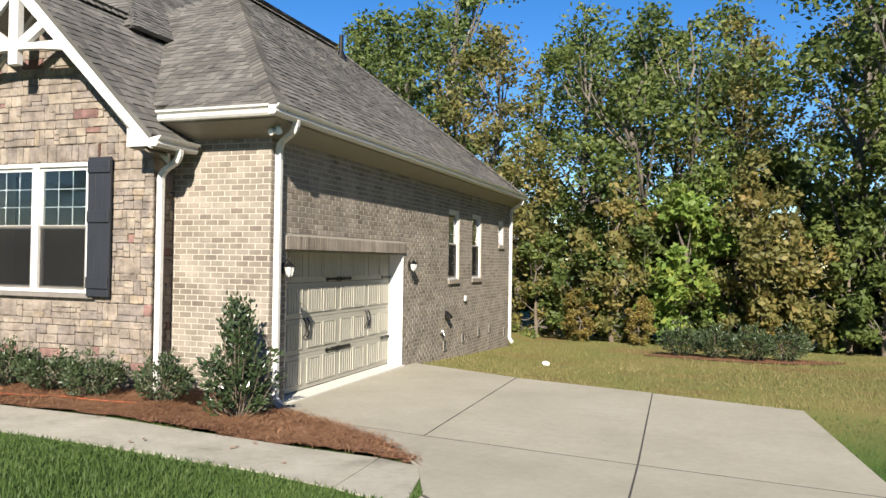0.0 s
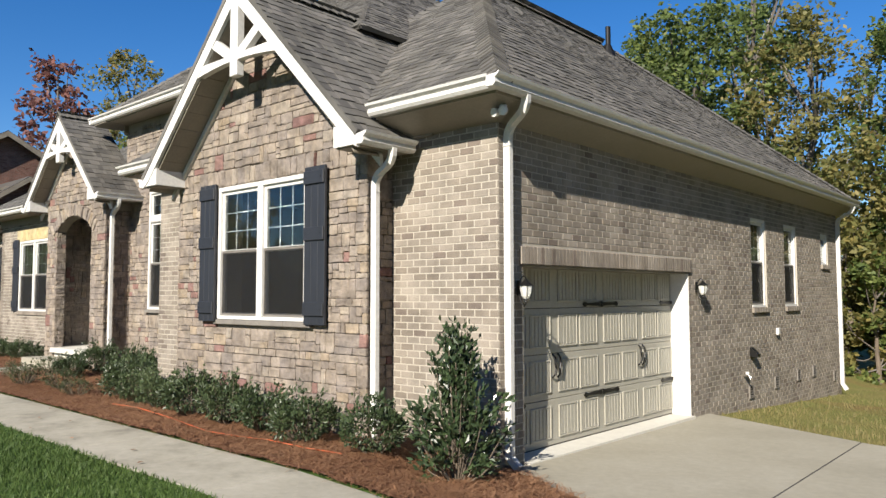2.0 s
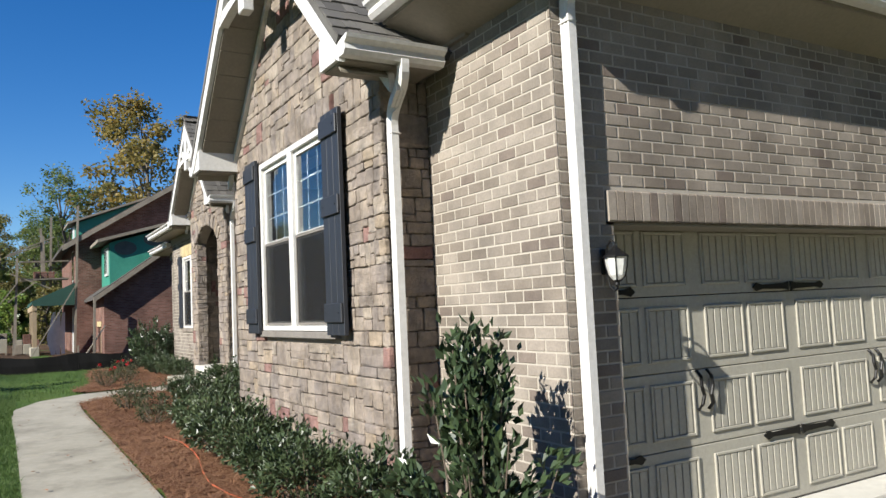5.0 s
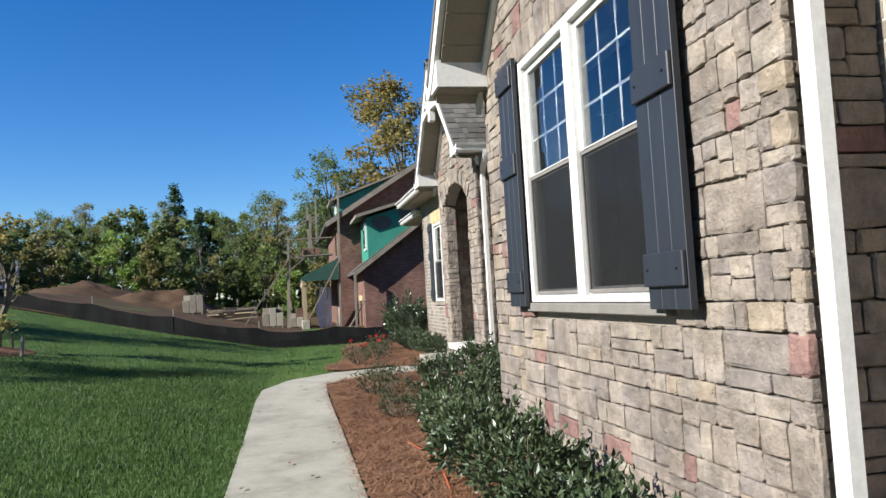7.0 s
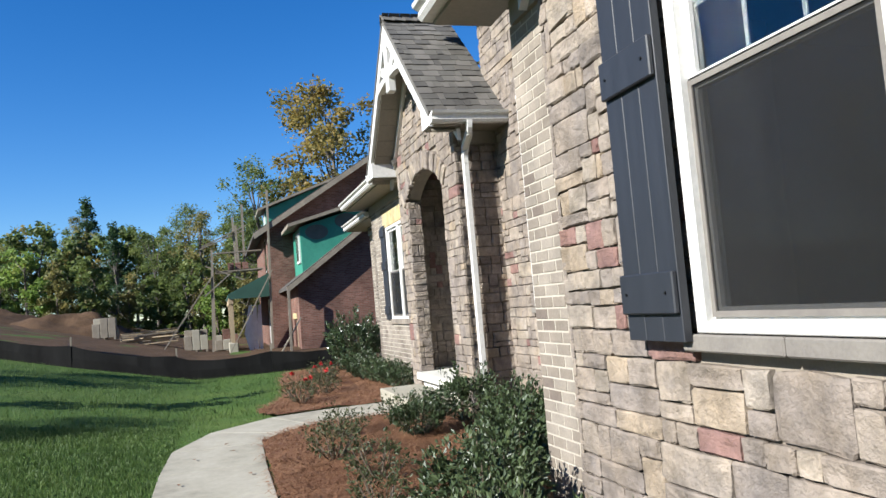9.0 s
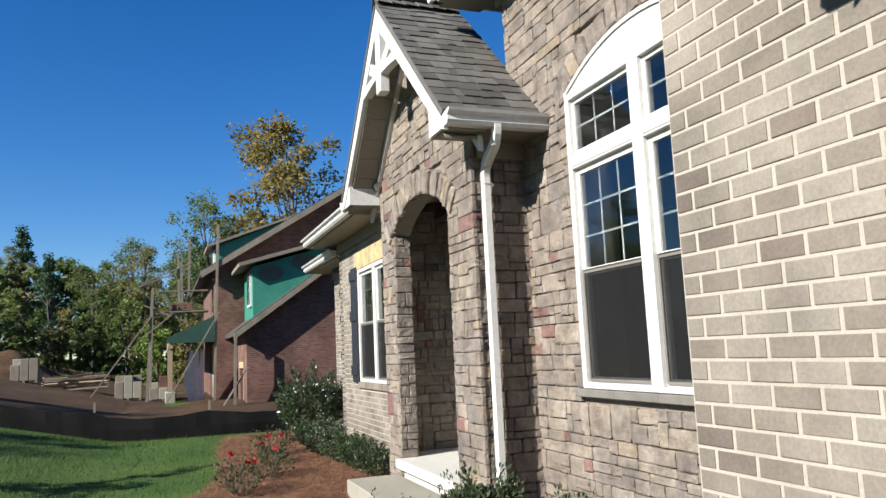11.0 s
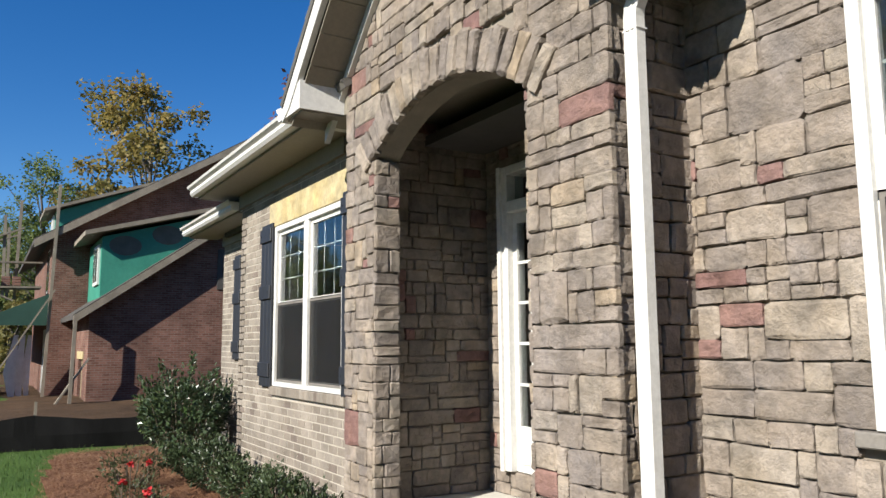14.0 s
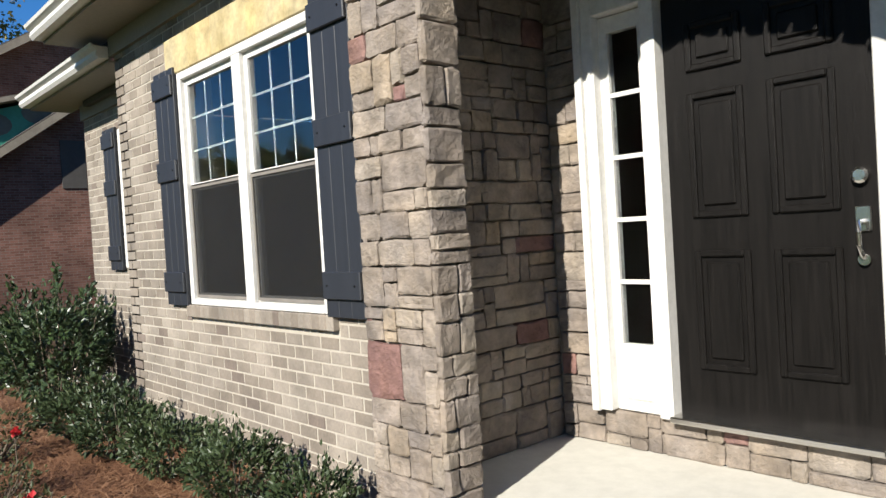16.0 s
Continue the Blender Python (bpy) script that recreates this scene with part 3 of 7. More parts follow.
WALK_IN = [(-1.9, 6.15), (-2.4, 6.3), (-3.2, 6.36), (-4.4, 6.38), (-5.6, 6.38), (-6.8, 6.38), (-8.0, 6.38), (-9.2, 6.38), (-10.4, 6.38), (-11.6, 6.38), (-12.8, 6.37), (-14.0, 6.37), (-15.1, 6.4), (-15.6, 6.62), (-15.85, 7.05), (-15.9, 7.6), (-15.9, 8.12)]
WALK = WALK_OUT + WALK_IN[::-1]
driveway = thing("driveway", pose(0, 0, 0), "pale grey broom-finished concrete drive beside the garage", "driveway", "", "structure")


def dz(x, y):
    return drive_z(y)


g = 0.006
# panels of the drive, parted by joints
for pts in ([(-4.76, 8.25), (-3.9, 7.75), (-2.4 - g, 7.418), (-2.5 - g, 11.83), (-4.76, 12.93)],
            [(-2.4 + g, 7.414), (-0.2 - g, 7.07), (-0.36 - g, 11.28), (-2.5 + g, 11.8)],
            [(-0.2 + g, 7.068), (1.85, 6.788), (1.55, 10.72), (-0.36 + g, 11.25)],
            [(-3.88, 7.735), (-2.7, 7.0), (-1.95, 6.1), (-1.6, 5.3), (-0.1 - g, 4.0), (-0.2 - g, 7.056), (-2.4, 7.402)],
            [(-0.2 + g, 7.054), (-0.1 + g, 4.0), (2.05, 3.8), (1.86, 6.774)],
            [(-1.6, 5.26), (-1.45, 4.2), (-1.55, 0), (0.2 - g, 0), (-0.1 - g, 3.96)],
            [(-0.1 + g, 3.96), (0.2 + g, 0), (2.3, 0), (2.06, 3.76)],
            [(-1.55, -0.02), (-1.9, -9), (0.3 - g, -9), (0.2 - g, -0.02)],
            [(0.2 + g, -0.02), (0.3 + g, -9), (2.6, -9), (2.3, -0.02)]):
    slab(driveway, pts, 0.0, 0.14, zf=dz)
for a, b in (((-2.4, 7.42), (-2.5, 11.8)), ((-0.2, 7.05), (-0.36, 11.26)), ((-3.8, 7.7), (-2.4, 7.41)), ((-2.4, 7.41), (-0.2, 7.06)), ((-0.2, 7.06), (1.84, 6.78)), ((-0.2, 7.04), (-0.1, 4.0)),
             ((-0.1, 3.97), (0.2, 0.0)), ((0.2, 0.0), (0.3, -8.9)), ((-1.58, 5.27), (-0.1, 3.98)), ((-0.1, 3.98), (2.04, 3.78)), ((-1.52, -0.01), (2.28, -0.01))):
    n = Vector((a[1] - b[1], b[0] - a[0])).normalized() * 0.009
    slab(driveway, [(a[0] + n.x, a[1] + n.y), (a[0] - n.x, a[1] - n.y), (b[0] - n.x, b[1] - n.y), (b[0] + n.x, b[1] + n.y)], 0.002, 0.05, M_GAP, dz, "joint_filler")
sidewalk = thing("sidewalk", pose(0, 0, 0), "narrow grey concrete walk that curves to the porch", "sidewalk", "", "structure")
for i in range(len(WALK_OUT) - 1):
    a, b, c, d = Vector(WALK_OUT[i]), Vector(WALK_OUT[i + 1]), Vector(WALK_IN[i + 1]), Vector(WALK_IN[i])
    e = (b - a).normalized() * 0.005
    f = (c - d).normalized() * 0.005
    slab(sidewalk, [tuple(a + e), tuple(b - e), tuple(c - f), tuple(d + f)], 0.018, 0.13, M_WALK)

BED_A = [(-1.95, 6.17), (-2.7, 7.02), (-3.9, 7.78), (-4.74, 8.25), (-4.74, 8.02), (-6.1, 8.02), (-6.1, 7.62), (-10.0, 7.62), (-10.0, 8.02), (-11.28, 8.02), (-11.28, 9.25), (-14.85, 9.25), (-14.85, 8.72), (-15.45, 8.72),
         (-15.5, 8.1), (-15.88, 8.1), (-15.88, 7.6), (-15.83, 7.05), (-15.58, 6.65), (-15.1, 6.42), (-14, 6.39), (-3.2, 6.38), (-2.4, 6.32)]
BED_B = [(-17.12, 8.7), (-17.12, 7.3), (-17.0, 6.65), (-17.6, 6.45), (-18.5, 6.75), (-20, 7.05), (-22, 7.1), (-24.6, 7.4), (-25, 9.6), (-23.7, 9.45), (-21.6, 9.45), (-21.6, 9.1), (-17.65, 9.1), (-17.65, 8.7)]


def bed_z(x, y):
    return ground_z(x, y) + 0.035 + 0.03 * noise.noise(Vector((x * 1.7, y * 1.7, 3))) + 0.02 * noise.noise(Vector((x * 5, y * 5, 1)))


def straw_bed(poly, needles, label):
    xs, ys = [p[0] for p in poly], [p[1] for p in poly]
    st, idx, v, f = 0.09, {}, [], []
    i0, i1, j0, j1 = int(min(xs) / st) - 1, int(max(xs) / st) + 1, int(min(ys) / st) - 1, int(max(ys) / st) + 1

    def vert(i, j):
        if (i, j) not in idx:
            idx[i, j] = len(v)
            v.append((i * st, j * st, bed_z(i * st, j * st)))
        return idx[i, j]
    for i in range(i0, i1):
        for j in range(j0, j1):
            if inside((i + 0.5) * st, (j + 0.5) * st, poly):
                f.append((vert(i, j), vert(i + 1, j), vert(i + 1, j + 1), vert(i, j + 1)))
    bed = raw("straw_bed", v, f, M_STRAW)
    for p in bed.data.polygons:
        p.use_smooth = True
    tagged(bed, label, "mulch bed", "", "structure")
    v, f, n = [], [], 0
    while n < needles:
        x, y = random.uniform(min(xs), max(xs)), random.uniform(min(ys), max(ys))
        if not inside(x + random.gauss(0, 0.05), y + random.gauss(0, 0.05), poly):
            continue
        n += 1
        a, l, w = random.uniform(0, 6.28), random.uniform(0.07, 0.17), random.uniform(0.0016, 0.0034)
        z = bed_z(x, y) + random.uniform(0.002, 0.028)
        dx, dy = math.cos(a), math.sin(a)
        bend = random.uniform(-0.025, 0.025)
        up = random.uniform(-0.02, 0.035)
        k = len(v)
        for s, h in ((-0.5, 0), (0.1, 0.012), (0.5, up)):
            cx, cy = x + dx * l * s - dy * bend * (1 - 4 * s * s), y + dy * l * s + dx * bend * (1 - 4 * s * s)
            v += [(cx - dy * w, cy + dx * w, z + h), (cx + dy * w, cy - dx * w, z + h)]
        f += [(k, k + 1, k + 3, k + 2), (k + 2, k + 3, k + 5, k + 4)]
    ob = raw("pine_straw", v, f, M_NEEDLE)
    tagged(ob, "loose reddish-brown pine straw strewn over the bed", "pine straw", "", "stuff")


straw_bed(BED_A, 42000, "reddish pine straw bed along the brick and stone front")
straw_bed(BED_B, 14000, "reddish pine straw bed before the brick window wall")


def blades(name, count, spot, mat, lo, hi, label, width=0.004):
    v, f, n = [], [], 0
    while n < count:
        x, y = spot()
        if inside(x, y, DRIVE) or inside(x, y, WALK) or inside(x, y, BED_A) or inside(x, y, BED_B):
            continue
        n += 1
        z, a, h = ground_z(x, y) - 0.01, random.uniform(0, 6.28), random.uniform(lo, hi)
        b, lean = random.uniform(0, 6.28), random.uniform(0.1, 0.8) * h
        dx, dy = math.cos(a) * width, math.sin(a) * width
        lx, ly = math.cos(b) * lean, math.sin(b) * lean
        k = len(v)
        v += [(x - dx, y - dy, z), (x + dx, y + dy, z), (x + dx * 0.7 + lx * 0.35, y + dy * 0.7 + ly * 0.35, z + h * 0.65), (x - dx * 0.7 + lx * 0.35, y - dy * 0.7 + ly * 0.35, z + h * 0.65), (x + lx, y + ly, z + h * 0.95)]
        f += [(k, k + 1, k + 2, k + 3), (k + 3, k + 2, k + 4)]
    ob = raw(name, v, f, mat)
    tagged(ob, label, "grass", "", "stuff")


def lawn_spot():
    # thick beside the walk, thinner far off
    r = random.random()
    if r < 0.62:
        return random.uniform(-17, -1.4), 5.5 - abs(random.gauss(0, 2.2))
    if r < 0.66:
        return random.uniform(1.5, 5), random.uniform(2, 10.5)
    if r < 0.8:
        return random.uniform(-26, -15), random.uniform(-1, 8)
    return random.uniform(-28, -2), random.uniform(-6, 6)


def dry_spot():
    return random.uniform(-4.7, 10), 11 + abs(random.gauss(0, 5.5))


blades("lawn_grass", 120000, lawn_spot, M_GRASS, 0.035, 0.075, "short mown green grass blades of the front lawn", 0.005)
blades("yard_grass", 26000, dry_spot, M_DRYGRASS, 0.03, 0.08, "thin tan and green grass behind the drive", 0.006)


# ---- house: walls ----
def wall_panel(bm, face, u0, u1, z0, z1, thick, holes=()):
    us = sorted({u0, u1, *[h[0] for h in holes], *[h[1] for h in holes]})
    zs = sorted({z0, z1, *[h[2] for h in holes], *[h[3] for h in holes]})
    us, zs = [u for u in us if u0 <= u <= u1], [z for z in zs if z0 <= z <= z1]
    for a, b in zip(us, us[1:]):
        run = None
        for c, d in list(zip(zs, zs[1:])) + [(None, None)]:
            solid = c is not None and not any(h[0] < (a + b) / 2 < h[1] and h[2] < (c + d) / 2 < h[3] for h in holes)
            if solid:
                run = (run[0] if run else c, d)
            elif run:
                p = face.o + face.a * a
                q = face.o + face.a * b - face.n * thick
                x0, x1 = sorted((p.x, q.x))
                y0, y1 = sorted((p.y, q.y))
                box(bm, x0, y0, run[0], x1, y1, run[1])
                run = None


def wall(name, face, u0, u1, z0, z1, label, mat, thick=0.25, holes=()):
    bm = bmesh.new()
    wall_panel(bm, face, u0, u1, z0, z1, thick, holes)
    w = part(name, bm, mat)
    return tagged(w, label, "wall", "", "structure")


YB, XS = 8.03, -4.69         # mortar planes of the brick front and of the garage side
YG, YT, YP, YD, YL = 7.66, 9.30, 8.775, 10.0, 9.11
side = Face(XS, 0, (0, 1), (1, 0))
GAR = (8.42, 12.31, 0.0, 1.96)
SW = [(14.72, 15.42, 1.45, 2.92), (16.36, 17.06, 1.45, 2.92), (18.6, 19.08, 2.26, 2.88)]
side_holes = [GAR] + SW
SIDE_END, SIDE_TOP = 19.8, 3.34
w_side = wall("wall_garage_side", side, YB + 0.25, SIDE_END, -0.7, SIDE_TOP, "tan brick garage side wall with pale mortar", M_MORTAR, 0.25, side_holes)
soldier = (8.36, 12.40, 1.96, 2.15)
bricks = courses(side, YB, SIDE_END, -0.62, SIDE_TOP, side_holes + [soldier] + [(a - 0.02, b + 0.02, c - 0.09, c) for a, b, c, d in SW], phase=1)
bricks.sort(key=lambda m: m[1][3])
for i in range(int((soldier[1] - soldier[0]) / 0.0677)):
    u = soldier[0] + i * 0.0677
    bricks.insert(0, side.place(u + 0.004, u + 0.0637, 1.964, 2.146, 0.03))
lay(w_side, "brick", bricks, BRICKS, M_BRICK, 300)

front = Face(0, YB, (1, 0), (0, -1))
w_front = wall("wall_garage_front", front, -11.28, XS, -0.3, SIDE_TOP, "tan brick garage front wall either side of the stone gable", M_MORTAR, 0.25, [(-9.9, -6.25, 0.3, 3.1)])
bricks = courses(front, -6.2, XS + 0.012, -0.1, SIDE_TOP) + courses(front, -11.28, -9.9, -0.1, SIDE_TOP)
lay(w_front, "brick", bricks, BRICKS, M_BRICK, 800)
bm = bmesh.new()
wall_panel(bm, Face(-11.28, 0, (0, 1), (-1, 0)), YB + 0.25, YT, -0.3, SIDE_TOP, 0.2)
w_ret = part("wall_garage_return", bm, M_MORTAR)
tagged(w_ret, "tan brick return wall beside the tall window", "wall", "", "structure")
lay(w_ret, "brick", courses(Face(-11.28, 0, (0, 1), (-1, 0)), YB, YT, -0.1, SIDE_TOP), BRICKS, M_BRICK, 300)

# stone gable
GX0, GX1, GC, GAPEX, GEAVE, GHALF = -10.0, -6.12, -8.0, 5.42, 3.32, 2.12
GW = (-8.93, -7.09, 1.36, 3.05)
gable = Face(0, YG, (1, 0), (0, -1))
bm = bmesh.new()
wall_panel(bm, gable, GX0 + 0.05, GX1 - 0.05, -0.3, 3.3, 0.3, [GW])
slope = (GAPEX - GEAVE) / GHALF
prism(bm, [(GX0 + 0.05, 3.3), (GX1 - 0.05, 3.3), (GC, GAPEX - 0.15)], YG, YG + 0.3)
w_gable = part("wall_stone_gable", bm, M_JOINT)
tagged(w_gable, "warm grey and buff ledge stone gable wall with red accents", "wall", "", "structure")


def gable_spans(z):
    k = max(0.0, (GAPEX - 0.12 - z) / slope)
    s = [(max(GX0, GC - k), min(GX1, GC + k))]
    if GW[2] - 0.11 < z < GW[3]:
        s = cut(s, GW[0], GW[1])
    if GW[2] - 0.11 < z < GW[2]:
        s = cut(s, GW[0] - 0.08, GW[1] + 0.08)
    if GW[3] < z < GW[3] + 0.24:
        s = cut(s, GW[0] - 0.12, GW[1] + 0.12)
    return [x for x in s if x[1] - x[0] > 0.05]


stones = ashlar(gable, gable_spans, -0.05, 4.9, levels=(GW[2] - 0.11, GW[2], GW[3], GW[3] + 0.24))
u = GW[0] - 0.12
while u < GW[1] + 0.11:
    w = min(random.uniform(0.09, 0.17), GW[1] + 0.12 - u)
    stones.append(gable.place(u + 0.004, u + w - 0.004, GW[3] + 0.004, GW[3] + random.uniform(0.21, 0.24), 0.06))
    u += w
g_ret = Face(GX1 - 0.05, 0, (0, 1), (1, 0))
rets = ashlar(g_ret, lambda z: [(YG - 0.035, YB - 0.005)], -0.05, 3.3)
rets += ashlar(Face(GX0 + 0.05, 0, (0, 1), (-1, 0)), lambda z: [(YG - 0.035, YB - 0.005)], -0.05, 3.3)
lay(w_gable, "stone", rets + stones, STONES, M_STONE, 700)

# tall stone wall with the arched window
TX0, TX1, TZ1 = -15.12, -11.28, 5.02
BW = (-14.06, -12.23, 1.40, 3.66)
tall = Face(0, YT, (1, 0), (0, -1))
bm = bmesh.new()
wall_panel(bm, tall, TX0 + 0.05, TX1 + 0.6, -0.2, TZ1, 0.3, [BW])
wall_panel(bm, Face(TX0 + 0.05, 0, (0, 1), (-1, 0)), YT + 0.3, 14, 3.0, TZ1, 0.3)
w_tall = part("wall_tall_window", bm, M_JOINT)
tagged(w_tall, "warm grey ledge stone wall round the tall arched window", "wall", "", "structure")
ARC_C, ARC_H, ARC_RISE = (BW[0] + BW[1]) / 2, (BW[1] - BW[0]) / 2, 0.27
ARC_R = (ARC_H ** 2 + ARC_RISE ** 2) / (2 * ARC_RISE)


def arc_top(u, c, half, rise, grow=0.0):
    r = (half ** 2 + rise ** 2) / (2 * rise)
    d = (r + grow) ** 2 - (u - c) ** 2
    return math.sqrt(d) - (r - rise) if d > 0 else -9.0


def tall_spans(z):
    s = [(TX0, TX1 + 0.5 if z > SIDE_TOP else TX1)]
    if BW[2] - 0.11 < z < BW[2]:
        return cut(s, BW[0] - 0.08, BW[1] + 0.08)
    if BW[2] < z < BW[3]:
        return cut(s, BW[0], BW[1])
    if BW[3] < z < BW[3] + ARC_RISE + 0.24:
        h = z - BW[3]
        r = ARC_R + 0.22
        q = r * r - (h + ARC_R - ARC_RISE) ** 2
        if q > 0:
            return cut(s, ARC_C - min(math.sqrt(q), ARC_H + 0.14), ARC_C + min(math.sqrt(q), ARC_H + 0.14))
    return s


def voussoirs(face, c, half, rise, zs, deep, depth, wide):
    """Stones set on end round an arch."""
    out = []
    r = (half ** 2 + rise ** 2) / (2 * rise)
    span = math.asin(min(1, (half + 0.1) / r))
    n = int(2 * span * r / wide)
    for i in range(n):
        a = -span + (i + 0.5) * 2 * span / n
        w = 2 * span * r / n * random.uniform(0.88, 0.98)
        h = deep * random.uniform(0.9, 1.05)
        m = face.place(-w / 2, w / 2, -h / 2, h / 2, depth * random.uniform(0.85, 1.2))
        m.translation = (0, 0, 0)
        turn = Matrix.Rotation(a, 4, Vector((0, 1, 0)))
        centre = face.o + face.a * (c + (r + h / 2) * math.sin(a)) + Vector((0, 0, zs + rise - r + (r + h / 2) * math.cos(a)))
        out.append(Matrix.Translation(centre) @ turn @ m)
    return out


stones = ashlar(tall, tall_spans, 0.0, TZ1, levels=(BW[2] - 0.11, BW[2], BW[3]))
stones += voussoirs(tall, ARC_C, ARC_H, ARC_RISE, BW[3], 0.21, 0.06, 0.13)
lay(w_tall, "stone", stones, STONES, M_STONE, 420)
lay(w_tall, "stone", ashlar(Face(TX0 + 0.05, 0, (0, 1), (-1, 0)), lambda z: [(YT - 0.03, 12.5)], 3.3, TZ1), STONES, M_STONE, 60)

# porch
PX0, PX1, PC, PAPEX, PEAVE, PHALF = -17.66, -14.84, -16.27, 5.33, 3.66, 1.72
PFLOOR = 0.57
AC, AH, AZ, ARISE = -16.31, 0.875, 3.02, 0.29
porch = Face(0, YP, (1, 0), (0, -1))
PTH = 0.17
bm = bmesh.new()
wall_panel(bm, porch, PX0 + 0.05, AC - AH - 0.01, -0.2, 3.45, PTH)
wall_panel(bm, porch, AC + AH + 0.01, PX1 - 0.05, -0.2, 3.45, PTH)
for i in range(16):
    a = AC - AH - 0.01 + i * (2 * AH + 0.02) / 16
    b = a + (2 * AH + 0.02) / 16
    za, zb = (AZ + max(arc_top(x, AC, AH + 0.02, ARISE), 0) for x in (a, b))
    prism(bm, [(a, za), (b, zb), (b, 3.45), (a, 3.45)], YP, YP + PTH)
prism(bm, [(PX0 + 0.05, 3.45), (PX1 - 0.05, 3.45), (PX1 - 0.05, 3.6), (PC, PAPEX - 0.15), (PX0 + 0.05, 3.6)], YP, YP + PTH)
w_porch = part("wall_porch", bm, M_JOINT)
tagged(w_porch, "grey ledge stone porch front with a segmental arch", "wall", "", "structure")
pslope = (PAPEX - PEAVE) / PHALF


def porch_spans(z):
    k = max(0.0, (PAPEX - 0.1 - z) / pslope)
    s = [(max(PX0, PC - k), min(PX1, PC + k))]
    if z < AZ:
        return cut(s, AC - AH, AC + AH)
    r = (AH ** 2 + ARISE ** 2) / (2 * ARISE)
    q = (r + 0.25) ** 2 - (z - AZ + r - ARISE) ** 2
    if q > 0:
        s = cut(s, AC - min(math.sqrt(q), AH + 0.16), AC + min(math.sqrt(q), AH + 0.16))
    return [x for x in s if x[1] - x[0] > 0.05]


stones = ashlar(porch, porch_spans, 0.0, 4.95, levels=(AZ,)) + voussoirs(porch, AC, AH, ARISE, AZ, 0.25, 0.06, 0.10)
stones += ashlar(Face(AC - AH - 0.01, 0, (0, 1), (1, 0)), lambda z: [(YP - 0.03, YP + PTH)], PFLOOR, AZ)
stones += ashlar(Face(AC + AH + 0.01, 0, (0, 1), (-1, 0)), lambda z: [(YP - 0.03, YP + PTH)], PFLOOR, AZ)
stones += ashlar(Face(PX1 - 0.05, 0, (0, 1), (1, 0)), lambda z: [(YP - 0.03, YT)], 0.0, 3.5)
stones += ashlar(Face(PX0 + 0.05, 0, (0, 1), (-1, 0)), lambda z: [(YP - 0.03, YL)], 0.0, 3.5)
lay(w_porch, "stone", stones, STONES, M_STONE, 520)

PI0, PI1 = PX0 + 0.04, -14.95
bm = bmesh.new()
wall_panel(bm, Face(PI0, 0, (0, 1), (1, 0)), YP + PTH, YD, 0, 3.55, 0.05)
w_pl = part("wall_porch_left", bm, M_JOINT)
tagged(w_pl, "shaded grey ledge stone side wall of the porch", "wall", "", "structure")
lay(w_pl, "stone", ashlar(Face(PI0, 0, (0, 1), (1, 0)), lambda z: [(YP + PTH, YD)], PFLOOR, 3.5), STONES, M_STONE, 150)
bm = bmesh.new()
wall_panel(bm, Face(PI1, 0, (0, 1), (-1, 0)), YP + PTH, YD, 0, 3.55, 0.05)
w_pr = part("wall_porch_right", bm, M_JOINT)
tagged(w_pr, "shaded grey ledge stone side wall of the porch", "wall", "", "structure")
lay(w_pr, "stone", ashlar(Face(PI1, 0, (0, 1), (-1, 0)), lambda z: [(YP + PTH, YD)], PFLOOR, 3.5), STONES, M_STONE, 150)
DOORS = (-17.34, -15.55, 0.76, 3.12)
back = Face(0, YD, (1, 0), (0, -1))
w_back = wall("wall_entry", back, PI0, PI1, 0.0, 3.55, "grey and buff ledge stone wall round the front door", M_JOINT, 0.25, [DOORS])
lay(w_back, "stone", ashlar(back, lambda z: cut([(PI0 + 0.05, PI1 - 0.05)], DOORS[0], DOORS[1]) if DOORS[2] < z < DOORS[3] else [(PI0 + 0.05, PI1 - 0.05)], PFLOOR, 3.5, levels=(DOORS[2], DOORS[3])), STONES, M_STONE, 150)
bm = boxed(PI0, YP + PTH, 3.52, PI1, YD, 3.6)
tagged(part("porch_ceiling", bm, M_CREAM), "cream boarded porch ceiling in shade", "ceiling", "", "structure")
bm = bmesh.new()
box(bm, PI0, YP + 0.0, 0.0, PI1, YD, PFLOOR, bevel=0.01)
box(bm, AC - AH + 0.0, YP - 0.10, PFLOOR - 0.1, AC + AH, YP + 0.1, PFLOOR + 0.001, bevel=0.01)
tagged(part("porch_floor", bm, M_SLAB), "pale sunlit concrete porch floor", "porch floor", "", "structure")
bm = bmesh.new()
box(bm, AC - AH - 0.05, 8.14, 0.0, AC + AH - 0.2, YP - 0.06, 0.40, bevel=0.012)
tagged(part("porch_step", bm, M_CONCRETE), "single pale concrete step before the porch arch", "step", "", "structure")

# brick window wall west of the porch, and the recessed bay beyond it
LW = (-20.30, -18.46, 1.30, 2.99)
L0, LTOP = -21.62, 3.48
left = Face(0, YL, (1, 0), (0, -1))
w_left = wall("wall_brick_left", left, L0, PX0 + 0.03, -0.2, LTOP, "tan brick wall with pale mortar west of the porch", M_MORTAR, 0.25, [LW])
lint = (LW[0] - 0.18, LW[1] + 0.18, LW[3], LW[3] + 0.27)
bricks = courses(left, L0, PX0 + 0.05, 0.0, LTOP, [LW, lint, (LW[0] - 0.05, LW[1] + 0.05, LW[2] - 0.1, LW[2])], phase=1, h=0.078, w=0.194)
bricks.sort(key=lambda m: -m[0][3])
lay(w_left, "brick", bricks, BRICKS, M_BRICK, 400)
lint_root = thing("lintel", pose(0, 0, 0), "buff yellow cast stone blocks over the window", "lintel", "", "structure")
u = lint[0]
